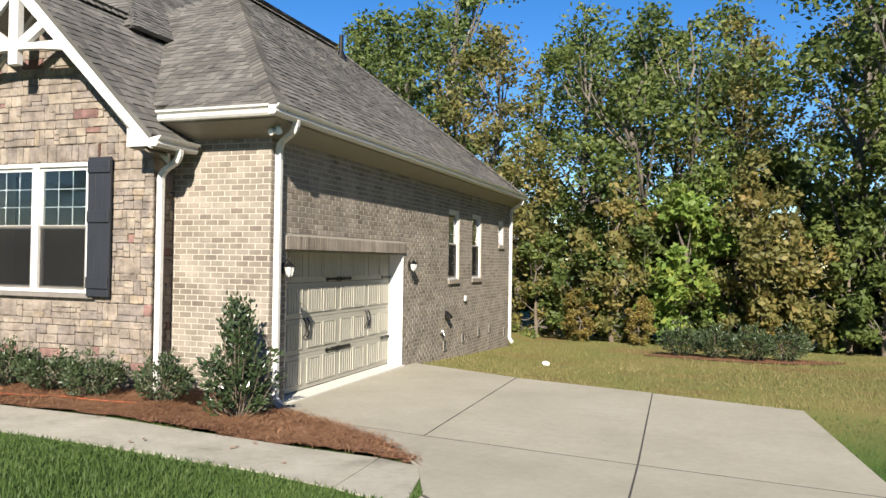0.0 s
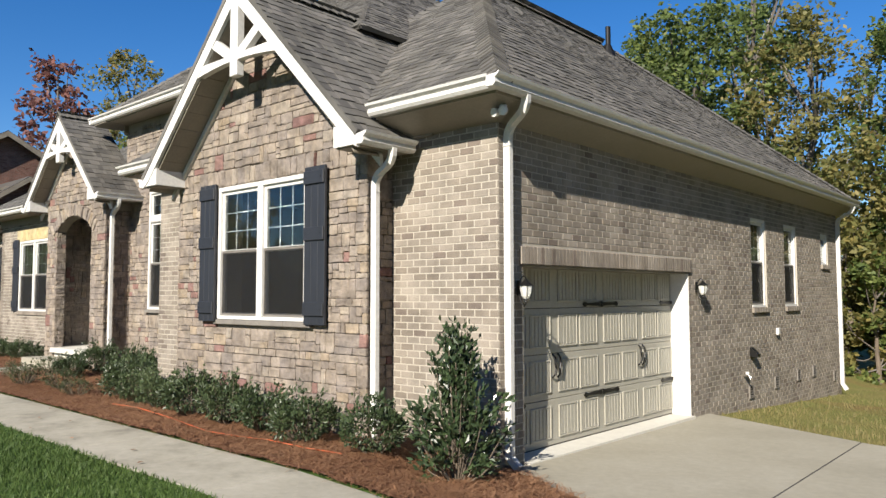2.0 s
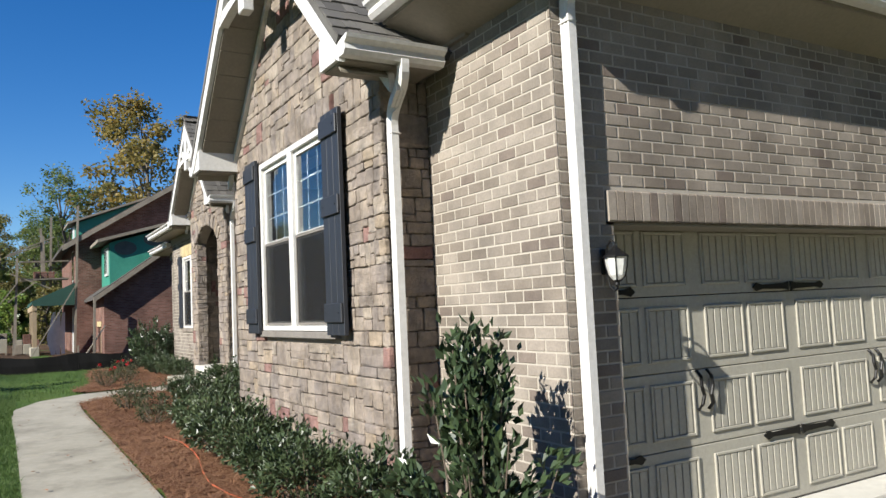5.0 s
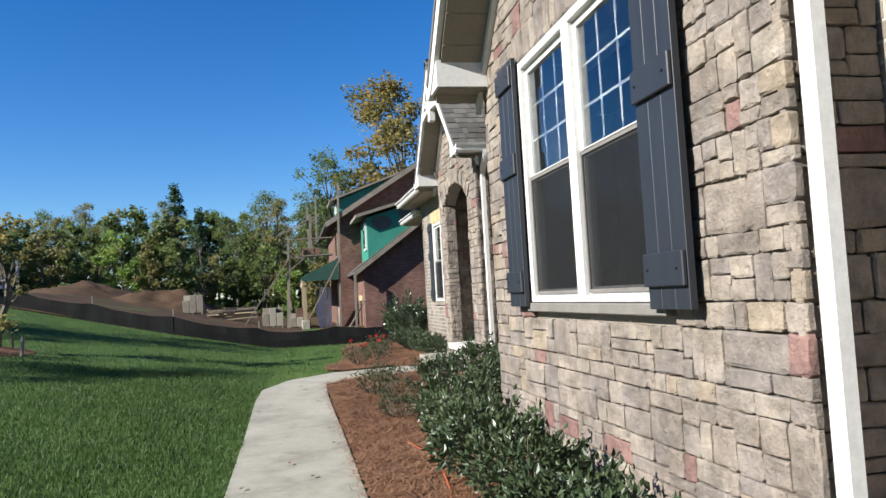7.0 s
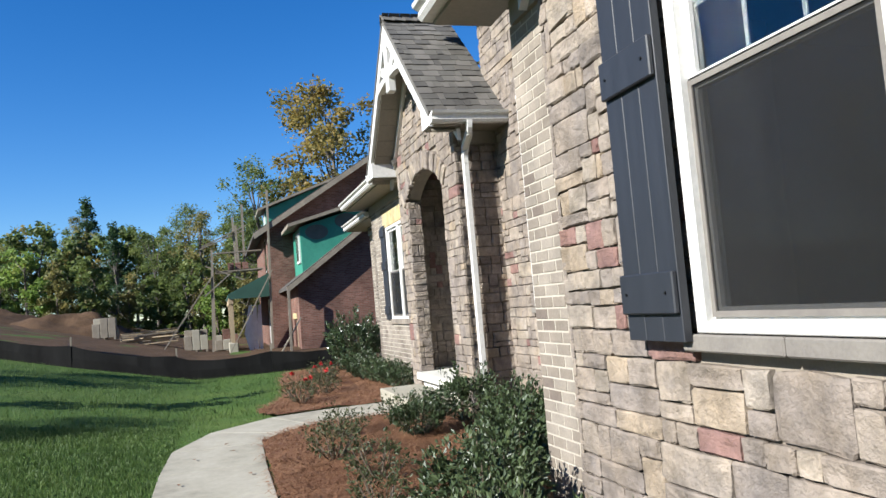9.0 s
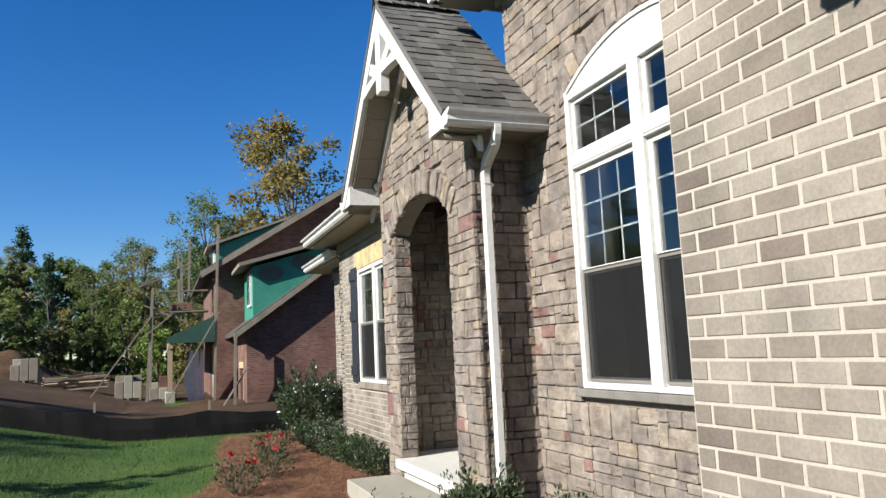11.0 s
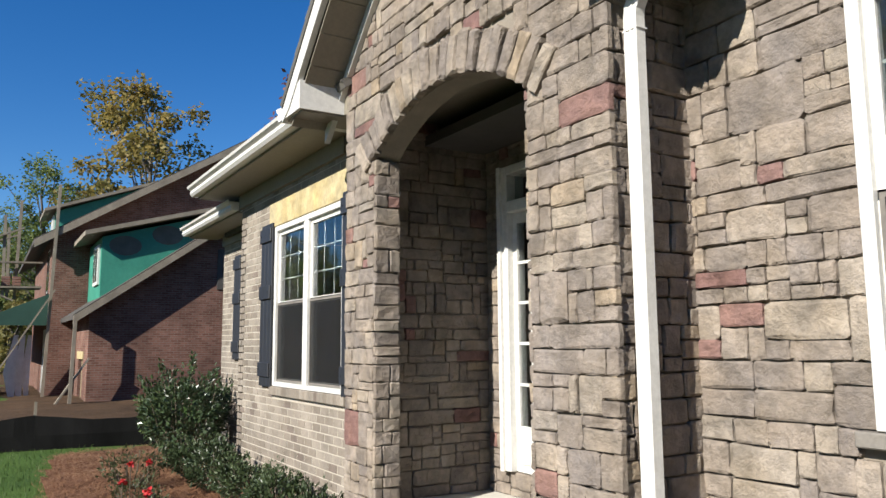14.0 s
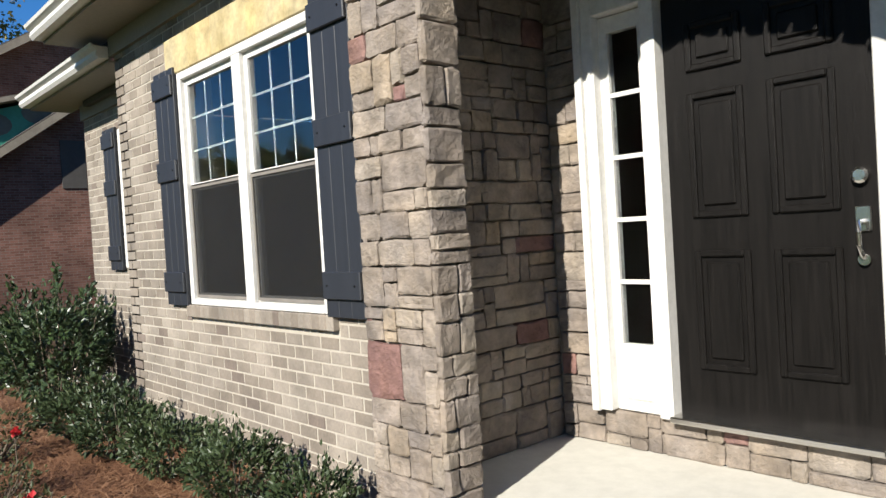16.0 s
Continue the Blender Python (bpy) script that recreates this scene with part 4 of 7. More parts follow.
for w in (0.42, 0.36, 0.52, 0.44, 0.46):
    part("block", boxed(u + 0.003, YL - 0.03, lint[2] + 0.004, min(u + w, lint[1]) - 0.003, YL + 0.08, lint[3], bevel=0.006), M_YELLOWSTONE, lint_root)
    u += w
bay = Face(0, 9.5, (1, 0), (0, -1))
BAYW = (-22.75, -22.05, 1.55, 2.95)
w_bay = wall("wall_brick_bay", bay, -23.85, L0 + 0.05, -0.2, 3.3, "tan brick wall set back at the far corner", M_MORTAR, 0.25, [BAYW])
lay(w_bay, "brick", courses(bay, -23.85, L0 + 0.02, 0.0, 3.3, [BAYW], h=0.078, w=0.194), BRICKS, M_BRICK, 60)
bm = bmesh.new()
wall_panel(bm, Face(L0, 0, (0, 1), (-1, 0)), YL, 9.5, -0.2, LTOP, 0.2)
tagged(part("wall_brick_jog", bm, M_MORTAR), "short tan brick jog between wall and bay", "wall", "", "structure")
# plain walls that close the house
bm = bmesh.new()
box(bm, -23.85, 9.75, -0.5, -23.6, 20, 3.3)
box(bm, -23.85, 19.75, -0.9, XS, 20.0 - 0.45, 3.3)
tagged(part("wall_rear", bm, M_MORTAR), "plain tan rear and far side walls", "wall", "", "structure")
# floor of the rooms seen through the panes; dimness is in its dark colour
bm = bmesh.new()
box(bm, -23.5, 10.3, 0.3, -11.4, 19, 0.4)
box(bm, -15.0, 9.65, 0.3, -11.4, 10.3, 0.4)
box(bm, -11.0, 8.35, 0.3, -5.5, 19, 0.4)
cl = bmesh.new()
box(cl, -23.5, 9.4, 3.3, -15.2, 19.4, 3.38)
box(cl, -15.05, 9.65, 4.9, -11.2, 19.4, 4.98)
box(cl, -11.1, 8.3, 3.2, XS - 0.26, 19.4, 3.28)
tagged(part("ceiling", cl, M_DARK), "interior ceiling behind the windows, coloured dark for dimness", "ceiling", "", "structure")
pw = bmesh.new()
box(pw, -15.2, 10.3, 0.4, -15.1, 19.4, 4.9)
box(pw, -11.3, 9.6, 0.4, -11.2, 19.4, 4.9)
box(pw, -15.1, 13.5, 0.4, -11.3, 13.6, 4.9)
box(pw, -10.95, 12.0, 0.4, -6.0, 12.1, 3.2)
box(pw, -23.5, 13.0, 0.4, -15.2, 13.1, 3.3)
tagged(part("wall_partition", pw, M_DARK), "interior partition walls behind the windows, coloured dark for dimness", "wall", "", "structure")
tagged(part("floor", bm, M_DARK), "interior floor behind the windows, coloured dark for dimness", "floor", "", "structure")


# ---- roofs ----
E_X, E_Y, E_Z = -4.36, 7.58, 3.62          # garage eave corner
EW, EB = -11.58, 20.0
RX, RY, RZ = -7.97, 11.80, 6.80
RB = EB - (RY - E_Y)
shingled("roof_garage_side", [(E_X, E_Y, E_Z), (E_X, EB, E_Z), (RX, RB, RZ), (RX, RY, RZ)], "grey asphalt shingle hip roof over the garage side")
YS = 7.74                                  # behind the face of the stone gable
ks = (YS - E_Y) / (RY - E_Y)
zs_, xe, xw = E_Z + (RZ - E_Z) * ks, E_X + (RX - E_X) * ks, EW + (RX - EW) * ks
shingled("roof_garage_front", [(xw, YS, zs_), (xe, YS, zs_), (RX, RY, RZ)], "grey asphalt shingle front hip over the garage")
shingled("roof_garage_corner", [(-6.0, E_Y, E_Z), (E_X, E_Y, E_Z), (xe, YS, zs_), (-6.0, YS, zs_)], "lowest grey shingle courses over the garage corner", 40)
shingled("roof_garage_valley", [(EW, E_Y, E_Z), (-10.05, E_Y, E_Z), (-10.05, YS, zs_), (xw, YS, zs_)], "lowest grey shingle courses beside the stone gable", 20)
shingled("roof_garage_west", [(EW, EB, E_Z), (EW, E_Y, E_Z), (RX, RY, RZ), (RX, RB, RZ)], "grey asphalt shingle west slope of the garage roof", 40)
shingled("roof_garage_rear", [(E_X, EB, E_Z), (EW, EB, E_Z), (RX, RB, RZ)], "grey asphalt shingle rear hip over the garage", 20)
caps("hip_cap", (E_X, E_Y, E_Z + 0.03), (RX, RY, RZ + 0.03), "grey cap shingles along the roof hip")
caps("hip_cap", (EW, E_Y, E_Z + 0.03), (RX, RY, RZ + 0.03), "grey cap shingles along the roof hip")
caps("hip_cap", (E_X, EB, E_Z + 0.03), (RX, RB, RZ + 0.03), "grey cap shingles along the roof hip")
caps("ridge_cap", (RX, RY, RZ + 0.03), (RX, RB, RZ + 0.03), "grey cap shingles along the roof ridge")
MX0, MX1, MY0, MY1, MZ = -15.62, -7.6, 8.84, 18.2, 5.24
MH = (MX1 - MX0) / 2
MS = 0.80
MT = MZ + MH * MS
shingled("roof_main_front", [(MX0, MY0, MZ), (MX1, MY0, MZ), (MX0 + MH, MY0 + MH, MT)], "grey asphalt shingle main roof above the tall wall", 150)
shingled("roof_main_west", [(MX0, MY1, MZ), (MX0, MY0, MZ), (MX0 + MH, MY0 + MH, MT), (MX0 + MH, MY1 - MH, MT)], "grey asphalt shingle west slope of the main roof", 40)
shingled("roof_main_east", [(MX1, MY0, MZ), (MX1, MY1, MZ), (MX0 + MH, MY1 - MH, MT), (MX0 + MH, MY0 + MH, MT)], "grey asphalt shingle east slope of the main roof", 40)
shingled("roof_main_rear", [(MX1, MY1, MZ), (MX0, MY1, MZ), (MX0 + MH, MY1 - MH, MT)], "grey asphalt shingle rear hip of the main roof", 20)
caps("hip_cap", (MX0, MY0, MZ + 0.03), (MX0 + MH, MY0 + MH, MT + 0.03), "grey cap shingles along the main hip")
shingled("roof_left", [(-22.1, 8.66, 3.70), (PX0 + 0.1, 8.66, 3.70), (PX0 + 0.1, 14.0, 7.2), (-20.0, 14.0, 7.2)], "grey asphalt shingle roof over the brick window wall", 40)
shingled("roof_bay", [(-24.3, 9.05, 3.52), (-22.0, 9.05, 3.52), (-22.0, 12.5, 6.0), (-23.0, 12.5, 6.0)], "grey asphalt shingle roof over the set-back bay", 20)


def eave(name, x0, x1, y0, wall_y, z, label, soffit_drop=0.0):
    """Gutter, fascia and sloping cream soffit along a front eave."""
    root = thing(name, pose(0, 0, 0), label, "gutter", "", "structure")
    prof = [(y0 + 0.02, z - 0.115), (y0 - 0.06, z - 0.115), (y0 - 0.085, z - 0.085), (y0 - 0.075, z - 0.045), (y0 - 0.115, z - 0.02), (y0 - 0.125, z + 0.005), (y0 - 0.11, z + 0.005), (y0 - 0.10, z - 0.01), (y0 + 0.02, z - 0.015)]
    part("trough", prism(bmesh.new(), prof, x0, x1, "x"), M_WHITE, root)
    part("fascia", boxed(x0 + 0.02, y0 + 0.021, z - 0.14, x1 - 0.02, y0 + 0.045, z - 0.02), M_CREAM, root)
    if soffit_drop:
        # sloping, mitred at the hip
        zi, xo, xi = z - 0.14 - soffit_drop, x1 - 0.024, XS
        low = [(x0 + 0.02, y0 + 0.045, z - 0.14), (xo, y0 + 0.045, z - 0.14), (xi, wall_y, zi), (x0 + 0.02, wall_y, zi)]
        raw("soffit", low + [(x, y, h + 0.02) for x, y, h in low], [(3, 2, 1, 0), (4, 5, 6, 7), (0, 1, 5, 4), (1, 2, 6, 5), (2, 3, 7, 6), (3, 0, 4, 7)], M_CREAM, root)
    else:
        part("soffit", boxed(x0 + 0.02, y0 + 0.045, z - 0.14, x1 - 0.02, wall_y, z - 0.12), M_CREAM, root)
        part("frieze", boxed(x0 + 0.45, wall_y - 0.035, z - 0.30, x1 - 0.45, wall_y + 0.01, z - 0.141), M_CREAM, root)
    return root


def eave_side(name, y0, y1, x0, wall_x, z, sgn, label, soffit_drop=0.0):
    """The same along a side eave; sgn 1 faces +x."""
    root = thing(name, pose(0, 0, 0), label, "gutter", "", "structure")
    prof = [(0.02, -0.115), (-0.06, -0.115), (-0.085, -0.085), (-0.075, -0.045), (-0.115, -0.02), (-0.125, 0.005), (-0.11, 0.005), (-0.10, -0.01), (0.02, -0.015)]
    part("trough", prism(bmesh.new(), [(x0 - sgn * a, z + b) for a, b in prof], y0, y1, "y"), M_WHITE, root)
    a, b = sorted((x0 - sgn * 0.021, x0 - sgn * 0.045))
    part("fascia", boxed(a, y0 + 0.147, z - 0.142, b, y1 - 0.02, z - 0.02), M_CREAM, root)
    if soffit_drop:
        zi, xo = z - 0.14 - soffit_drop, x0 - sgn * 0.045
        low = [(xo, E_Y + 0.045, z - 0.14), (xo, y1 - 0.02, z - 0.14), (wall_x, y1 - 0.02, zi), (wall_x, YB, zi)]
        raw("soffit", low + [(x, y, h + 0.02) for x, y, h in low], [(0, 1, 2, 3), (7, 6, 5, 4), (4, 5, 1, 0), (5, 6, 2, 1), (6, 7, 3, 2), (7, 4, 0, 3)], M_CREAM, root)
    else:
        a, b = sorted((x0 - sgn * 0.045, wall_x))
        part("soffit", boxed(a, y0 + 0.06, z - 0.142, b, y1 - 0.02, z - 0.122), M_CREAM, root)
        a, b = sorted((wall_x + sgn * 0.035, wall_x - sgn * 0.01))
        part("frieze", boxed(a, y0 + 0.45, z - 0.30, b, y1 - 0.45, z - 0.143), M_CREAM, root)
    return root


eave("gutter_garage_front", -5.98, E_X - 0.021, E_Y, YB, E_Z, "white aluminium gutter and cream soffit over the garage front", 0.15)
eave("gutter_garage_west", EW - 0.05, -10.0, E_Y, YB, E_Z, "short white gutter beside the stone gable")
tagged(part("soffit_filler", boxed(-6.45, 7.63, 3.455, -5.965, YB, 3.475), M_CREAM), "cream soffit where gable and garage eave meet", "soffit", "", "structure")
tagged(part("frieze_filler", boxed(-6.4, YB - 0.035, 3.32, -5.53, YB + 0.01, 3.475), M_CREAM), "cream frieze board over the brick corner", "frieze", "", "structure")
eave_side("gutter_garage_side", E_Y - 0.1255, EB, E_X, XS, E_Z, 1, "long white gutter and cream soffit over the garage side", 0.15)
eave("gutter_main", MX0 - 0.08, -10.6, MY0, YT, MZ, "white gutter and soffit high above the tall window")
eave_side("gutter_main_side", MY0 - 0.1, 15, MX0, TX0 + 0.05, MZ, -1, "white gutter along the west side of the main roof")
eave("gutter_left", -22.1, -18.02, 8.66, YL, 3.70, "white gutter and cream soffit over the brick window wall")
eave("gutter_bay", -24.3, L0 - 0.02, 9.05, 9.5, 3.50, "white gutter and soffit over the set-back bay")


def gable_roof(name, cx, half, apex, z_eave, y0, y1, wall_y, group):
    """A small steep gable with white rakes, boxed returns, boarded soffit and an open king-post truss."""
    n = half
    sl = (apex - z_eave) / half
    ext = 0.10
    for s, nm in ((1, "east"), (-1, "west")):
        e = (cx + s * (half + ext), apex - (half + ext) * sl)
        c = [(e[0], y0 - 0.04, e[1]), (e[0], y1, e[1]), (cx, y1, apex), (cx, y0 - 0.04, apex)]
        if s < 0:
            c = [c[1], c[0], c[3], c[2]]
        shingled("roof_" + name + "_" + nm, [(x, y, z + 0.05) for x, y, z in c], "steep grey asphalt shingle slope of the front gable", 220)
    caps("ridge_cap", (cx, y0 - 0.04, apex + 0.075), (cx, y1, apex + 0.075), "grey cap shingles along the gable ridge", 0.26)
    root = thing("gable_trim", pose(0, 0, 0), "white painted rake boards and king-post truss in the gable", "gable trim", group)
    for s in (1, -1):
        w = 0.17 * math.sqrt(1 + sl * sl)
        pts = [(cx, apex), (cx + s * (half + 0.08), apex - (half + 0.08) * sl), (cx + s * (half + 0.08), apex - (half + 0.08) * sl - 0.12), (cx + s * (half - 0.06), apex - half * sl - 0.12), (cx, apex - w)]
        part("rake_board", prism(bmesh.new(), pts, y0 - 0.03, y0 + 0.015), M_WHITE, root)
        k = int(half / 0.19)
        for i in range(k):
            p, q = half * i / k, half * (i + 1) / k - 0.007
            pts = [(cx + s * p, apex - p * sl - w + 0.012), (cx + s * q, apex - q * sl - w + 0.012), (cx + s * q, apex - q * sl - w - 0.006), (cx + s * p, apex - p * sl - w - 0.006)]
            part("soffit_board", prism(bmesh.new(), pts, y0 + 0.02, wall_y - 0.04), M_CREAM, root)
        pts = [(cx, apex - w + 0.03), (cx + s * half, apex - half * sl - w + 0.03), (cx + s * half, apex - half * sl - w - 0.1), (cx, apex - w - 0.1)]
        part("frieze_board", prism(bmesh.new(), pts, wall_y - 0.075, wall_y - 0.03), M_WHITE, root)
        x0, x1 = sorted((cx + s * (half - 0.28), cx + s * (half + 0.09)))
        zt = apex - half * sl
        part("return_box", prism(bmesh.new(), [(x0, zt - 0.17), (x1, zt - 0.17), (x1, zt - 0.07), (cx + s * (half + 0.02), zt - 0.02), (x0 if s > 0 else x1, zt + 0.05)] if s > 0 else
                                 [(x0, zt - 0.17), (x1, zt - 0.17), (x1, zt + 0.05), (cx - half - 0.02, zt - 0.02), (x0, zt - 0.07)], y0 - 0.02, wall_y - 0.03), M_WHITE, root)
        part("return_soffit", boxed(x0 + 0.02, y0 + 0.01, zt - 0.185, x1 - 0.02, wall_y - 0.03, zt - 0.171), M_CREAM, root)
    # truss
    zc = apex - half * sl * 0.47
    kx = (apex - zc) / sl - 0.05
    y = (y0 - 0.025, y0 + 0.06)
    N = 8
    top = [(cx - kx + 2 * kx * i / N, zc + 0.09) for i in range(N + 1)]
    low = [(cx - kx + 2 * kx * i / N, zc - 0.06 + 0.09 * (1 - (2 * i / N - 1) ** 2) * 0.9) for i in range(N + 1)]
    part("collar_beam", prism(bmesh.new(), top + low[::-1], *y), M_WHITE, root)
    part("king_post", boxed(cx - 0.075, y[0] - 0.01, zc - 0.17, cx + 0.075, y[1] + 0.01, apex - 0.2, bevel=0.008), M_WHITE, root)
    for s in (1, -1):
        d = 0.52 * kx
        q = (cx + s * d, 0, apex - d * sl - 0.16)
        p = (cx + s * 0.03, 0, zc + 0.05)
        v = Vector((q[0] - p[0], 0, q[2] - p[2]))
        nn = Vector((-v.z, 0, v.x)).normalized() * 0.06
        part("strut", prism(bmesh.new(), [(p[0] + nn.x, p[2] + nn.z), (p[0] - nn.x, p[2] - nn.z), (q[0] - nn.x, q[2] - nn.z), (q[0] + nn.x, q[2] + nn.z)], y[0] + 0.005, y[1] - 0.005), M_WHITE, root)
    # side gutters from the rake back
    for s in (1, -1):
        x0 = cx + s * (half + 0.1)
        z = apex - (half + 0.1) * sl + 0.04
        yb = y1 if name == "porch" else E_Y + 0.35
        prof = [(-0.02, -0.115), (0.06, -0.115), (0.085, -0.085), (0.075, -0.045), (0.115, -0.02), (0.125, 0.005), (0.1, 0.005), (-0.02, -0.015)]
        part("side_gutter", prism(bmesh.new(), [(x0 + s * a, z + b) for a, b in prof], y0 - 0.03, yb, "y"), M_WHITE, root)
        lo = apex - half * sl - 0.17
        xi, xo = cx + s * (half - 0.36), x0 - s * 0.021
        part("eave_box", prism(bmesh.new(), [(xi, lo - 0.002), (xo, lo - 0.002), (xo, z - 0.03), (xi, apex - (half - 0.36) * sl - 0.03)], wall_y - 0.029, yb), M_CREAM, root)
        part("frieze", boxed(min(xi, xi - s * 0.02) + s * 0.07, wall_y + 0.03, lo - 0.15, max(xi, xi - s * 0.02) + s * 0.09, yb, lo - 0.003), M_CREAM, root)
    return root


gable_roof("gable", GC, GHALF, GAPEX, GEAVE, 7.22, 9.6, YG, "gables of the front")
gable_roof("porch", PC, PHALF, PAPEX, PEAVE, 8.40, YT, YP, "gables of the front")


# ---- windows ----
def sash(root, x0, x1, z0, z1, y, cols, rows, screen=False, rail=0.045):
    """A sash with its glass and glazing bars; with a dark screen before it where asked."""
    bm = bmesh.new()
    box(bm, x0, y - 0.02, z0, x0 + rail, y + 0.02, z1)
    box(bm, x1 - rail, y - 0.02, z0, x1, y + 0.02, z1)
    box(bm, x0 + rail, y - 0.02, z0, x1 - rail, y + 0.02, z0 + rail)
    box(bm, x0 + rail, y - 0.02, z1 - rail, x1 - rail, y + 0.02, z1)
    s = part("sash", bm, M_WHITE, root)
    part("pane", boxed(x0 + rail, y - 0.003, z0 + rail, x1 - rail, y + 0.003, z1 - rail), M_GLASS, s)
    for i in range(1, cols):
        x = x0 + rail + (x1 - x0 - 2 * rail) * i / cols
        part("muntin", boxed(x - 0.0075, y + 0.004, z0 + rail, x + 0.0075, y + 0.010, z1 - rail), M_WHITE, s)
    for i in range(1, rows):
        z = z0 + rail + (z1 - z0 - 2 * rail) * i / rows
        part("muntin", boxed(x0 + rail, y + 0.0045, z - 0.0075, x1 - rail, y + 0.0105, z + 0.0075), M_WHITE, s)
    if screen:
        bm = bmesh.new()
        a, b, c, d = x0 + 0.012, x1 - 0.012, z0 + 0.012, z1 - 0.012
        for q in ((a, c, a + 0.02, d), (b - 0.02, c, b, d), (a + 0.02, c, b - 0.02, c + 0.02), (a + 0.02, d - 0.02, b - 0.02, d)):
            box(bm, q[0], y - 0.034, q[1], q[2], y - 0.022, q[3])
        f = part("screen_frame", bm, M_SILL, s, "thin grey screen frame")
        part("screen", boxed(a + 0.02, y - 0.029, c + 0.02, b - 0.02, y - 0.027, d - 0.02), M_SCREEN, s, "dark insect screen")
    return s


def casing(root, w, z0, z1, t=0.055, y0=-0.045, y1=0.07):
    for a in (-w / 2, w / 2 - t):
        part("jamb", boxed(a, y0, z0, a + t, y1, z1, bevel=0.004), M_WHITE, root)
    part("head", boxed(-w / 2 + t, y0, z1 - t, w / 2 - t, y1, z1, bevel=0.004), M_WHITE, root)
    part("stool", boxed(-w / 2 + t, y0 - 0.005, z0, w / 2 - t, y1, z0 + 0.04, bevel=0.004), M_WHITE, root)


def hung(root, x0, x1, z0, z1, y, grid=(3, 3)):
    zm = z0 + (z1 - z0) * 0.51
    sash(root, x0, x1, zm - 0.02, z1, y, *grid)
    sash(root, x0, x1, z0, zm + 0.018, y + 0.045 - 0.045, 1, 1, True)
    return root


def twin_window(name, m, w, h, label):
    root = thing(name, m, label, "window", "", "structure")
    casing(root, w, 0, h)
    part("mullion", boxed(-0.055, -0.045, 0.04, 0.055, 0.07, h - 0.055, bevel=0.004), M_WHITE, root)
    hung(root, -w / 2 + 0.055, -0.055, 0.04, h - 0.055, 0.01)
    hung(root, 0.055, w / 2 - 0.055, 0.04, h - 0.055, 0.01)
    return root


def single_window(name, m, w, h, label, one=False):
    root = thing(name, m, label, "window", "", "structure")
    casing(root, w, 0, h)
    if one:
        sash(root, -w / 2 + 0.055, w / 2 - 0.055, 0.04, h - 0.055, 0.01, 2, 1)
    else:
        hung(root, -w / 2 + 0.055, w / 2 - 0.055, 0.04, h - 0.055, 0.01, (2, 3))
    return root


def sill(name, face, u0, u1, z, n, label, mat=None, deep=0.075, tall=0.06):
    """A projecting sill of single blocks under a window."""
    root = thing(name, pose(0, 0, 0), label, "window sill", "", "structure")
    for i in range(n):
        a, b = u0 + (u1 - u0) * i / n, u0 + (u1 - u0) * (i + 1) / n
        p, q = face.o + face.a * (a + 0.002) + face.n * deep, face.o + face.a * (b - 0.002) - face.n * 0.06
        x0, x1 = sorted((p.x, q.x))
        y0, y1 = sorted((p.y, q.y))
        part("block", boxed(x0, y0, z - tall, x1, y1, z, bevel=0.006), mat or M_SILL, root)


twin_window("window_1", pose((GW[0] + GW[1]) / 2, YG - 0.02, GW[2]), GW[1] - GW[0], GW[3] - GW[2], "white twin sash window with dark screens in stone")
sill("sill_1", gable, GW[0] - 0.08, GW[1] + 0.08, GW[2] - 0.005, 4, "rough dark stone sill under the twin window")
twin_window("window_2", pose((LW[0] + LW[1]) / 2, YL + 0.02, LW[2]), LW[1] - LW[0], LW[3] - LW[2], "white twin sash window with dark screens in brick")
sill("sill_2", left, LW[0] - 0.05, LW[1] + 0.05, LW[2] - 0.003, 26, "brick rowlock sill under the twin window", M_BRICK, 0.045, 0.09)
SIDE_TURN = 90
for i, (a, b, c, d) in enumerate(SW):
    single_window("window_%d" % (i + 3), pose(XS - 0.06, (a + b) / 2, c, 0, 0, SIDE_TURN), b - a, d - c, "white narrow sash window in the brick garage side" if i < 2 else "small white square window in the brick garage side", i == 2)
    sill("sill_%d" % (i + 3), side, a - 0.02, b + 0.02, c, 6, "brick rowlock sill under the side window", M_BRICK, 0.04, 0.085)
single_window("window_6", pose((BAYW[0] + BAYW[1]) / 2, 9.52, BAYW[2]), BAYW[1] - BAYW[0], BAYW[3] - BAYW[2], "white narrow sash window in the set-back bay")

# tall arched window
bw = thing("window_7", pose(ARC_C, YT - 0.02, BW[2]), "tall white twin window with transoms under an arched panel", "window", "", "structure")
W, H = BW[1] - BW[0], BW[3] - BW[2]
casing(bw, W, 0, H)
part("mullion", boxed(-0.06, -0.05, 0.04, 0.06, 0.07, H - 0.055, bevel=0.004), M_WHITE, bw)
ZT = 1.675
for s in (-1, 1):
    x0, x1 = (-W / 2 + 0.055, -0.06) if s < 0 else (0.06, W / 2 - 0.055)
    part("transom_rail", boxed(x0, -0.048, ZT - 0.02, x1, 0.07, ZT + 0.09, bevel=0.004), M_WHITE, bw)
    # thin grey strip on the rail's face, coloured as a groove's shade
    part("rail_groove", boxed(x0, -0.0495, ZT - 0.004, x1, -0.0481, ZT + 0.002), M_SILL, bw)
    sash(bw, x0, x1, ZT + 0.09, H - 0.055, 0.01, 3, 2, rail=0.035)
    hung(bw, x0, x1, 0.04, ZT - 0.02, 0.01)
N = 16
arc = [(-W / 2 + W * i / N, H + max(0.02, arc_top(-W / 2 + W * i / N, 0, W / 2 + 0.01, ARC_RISE))) for i in range(N + 1)]
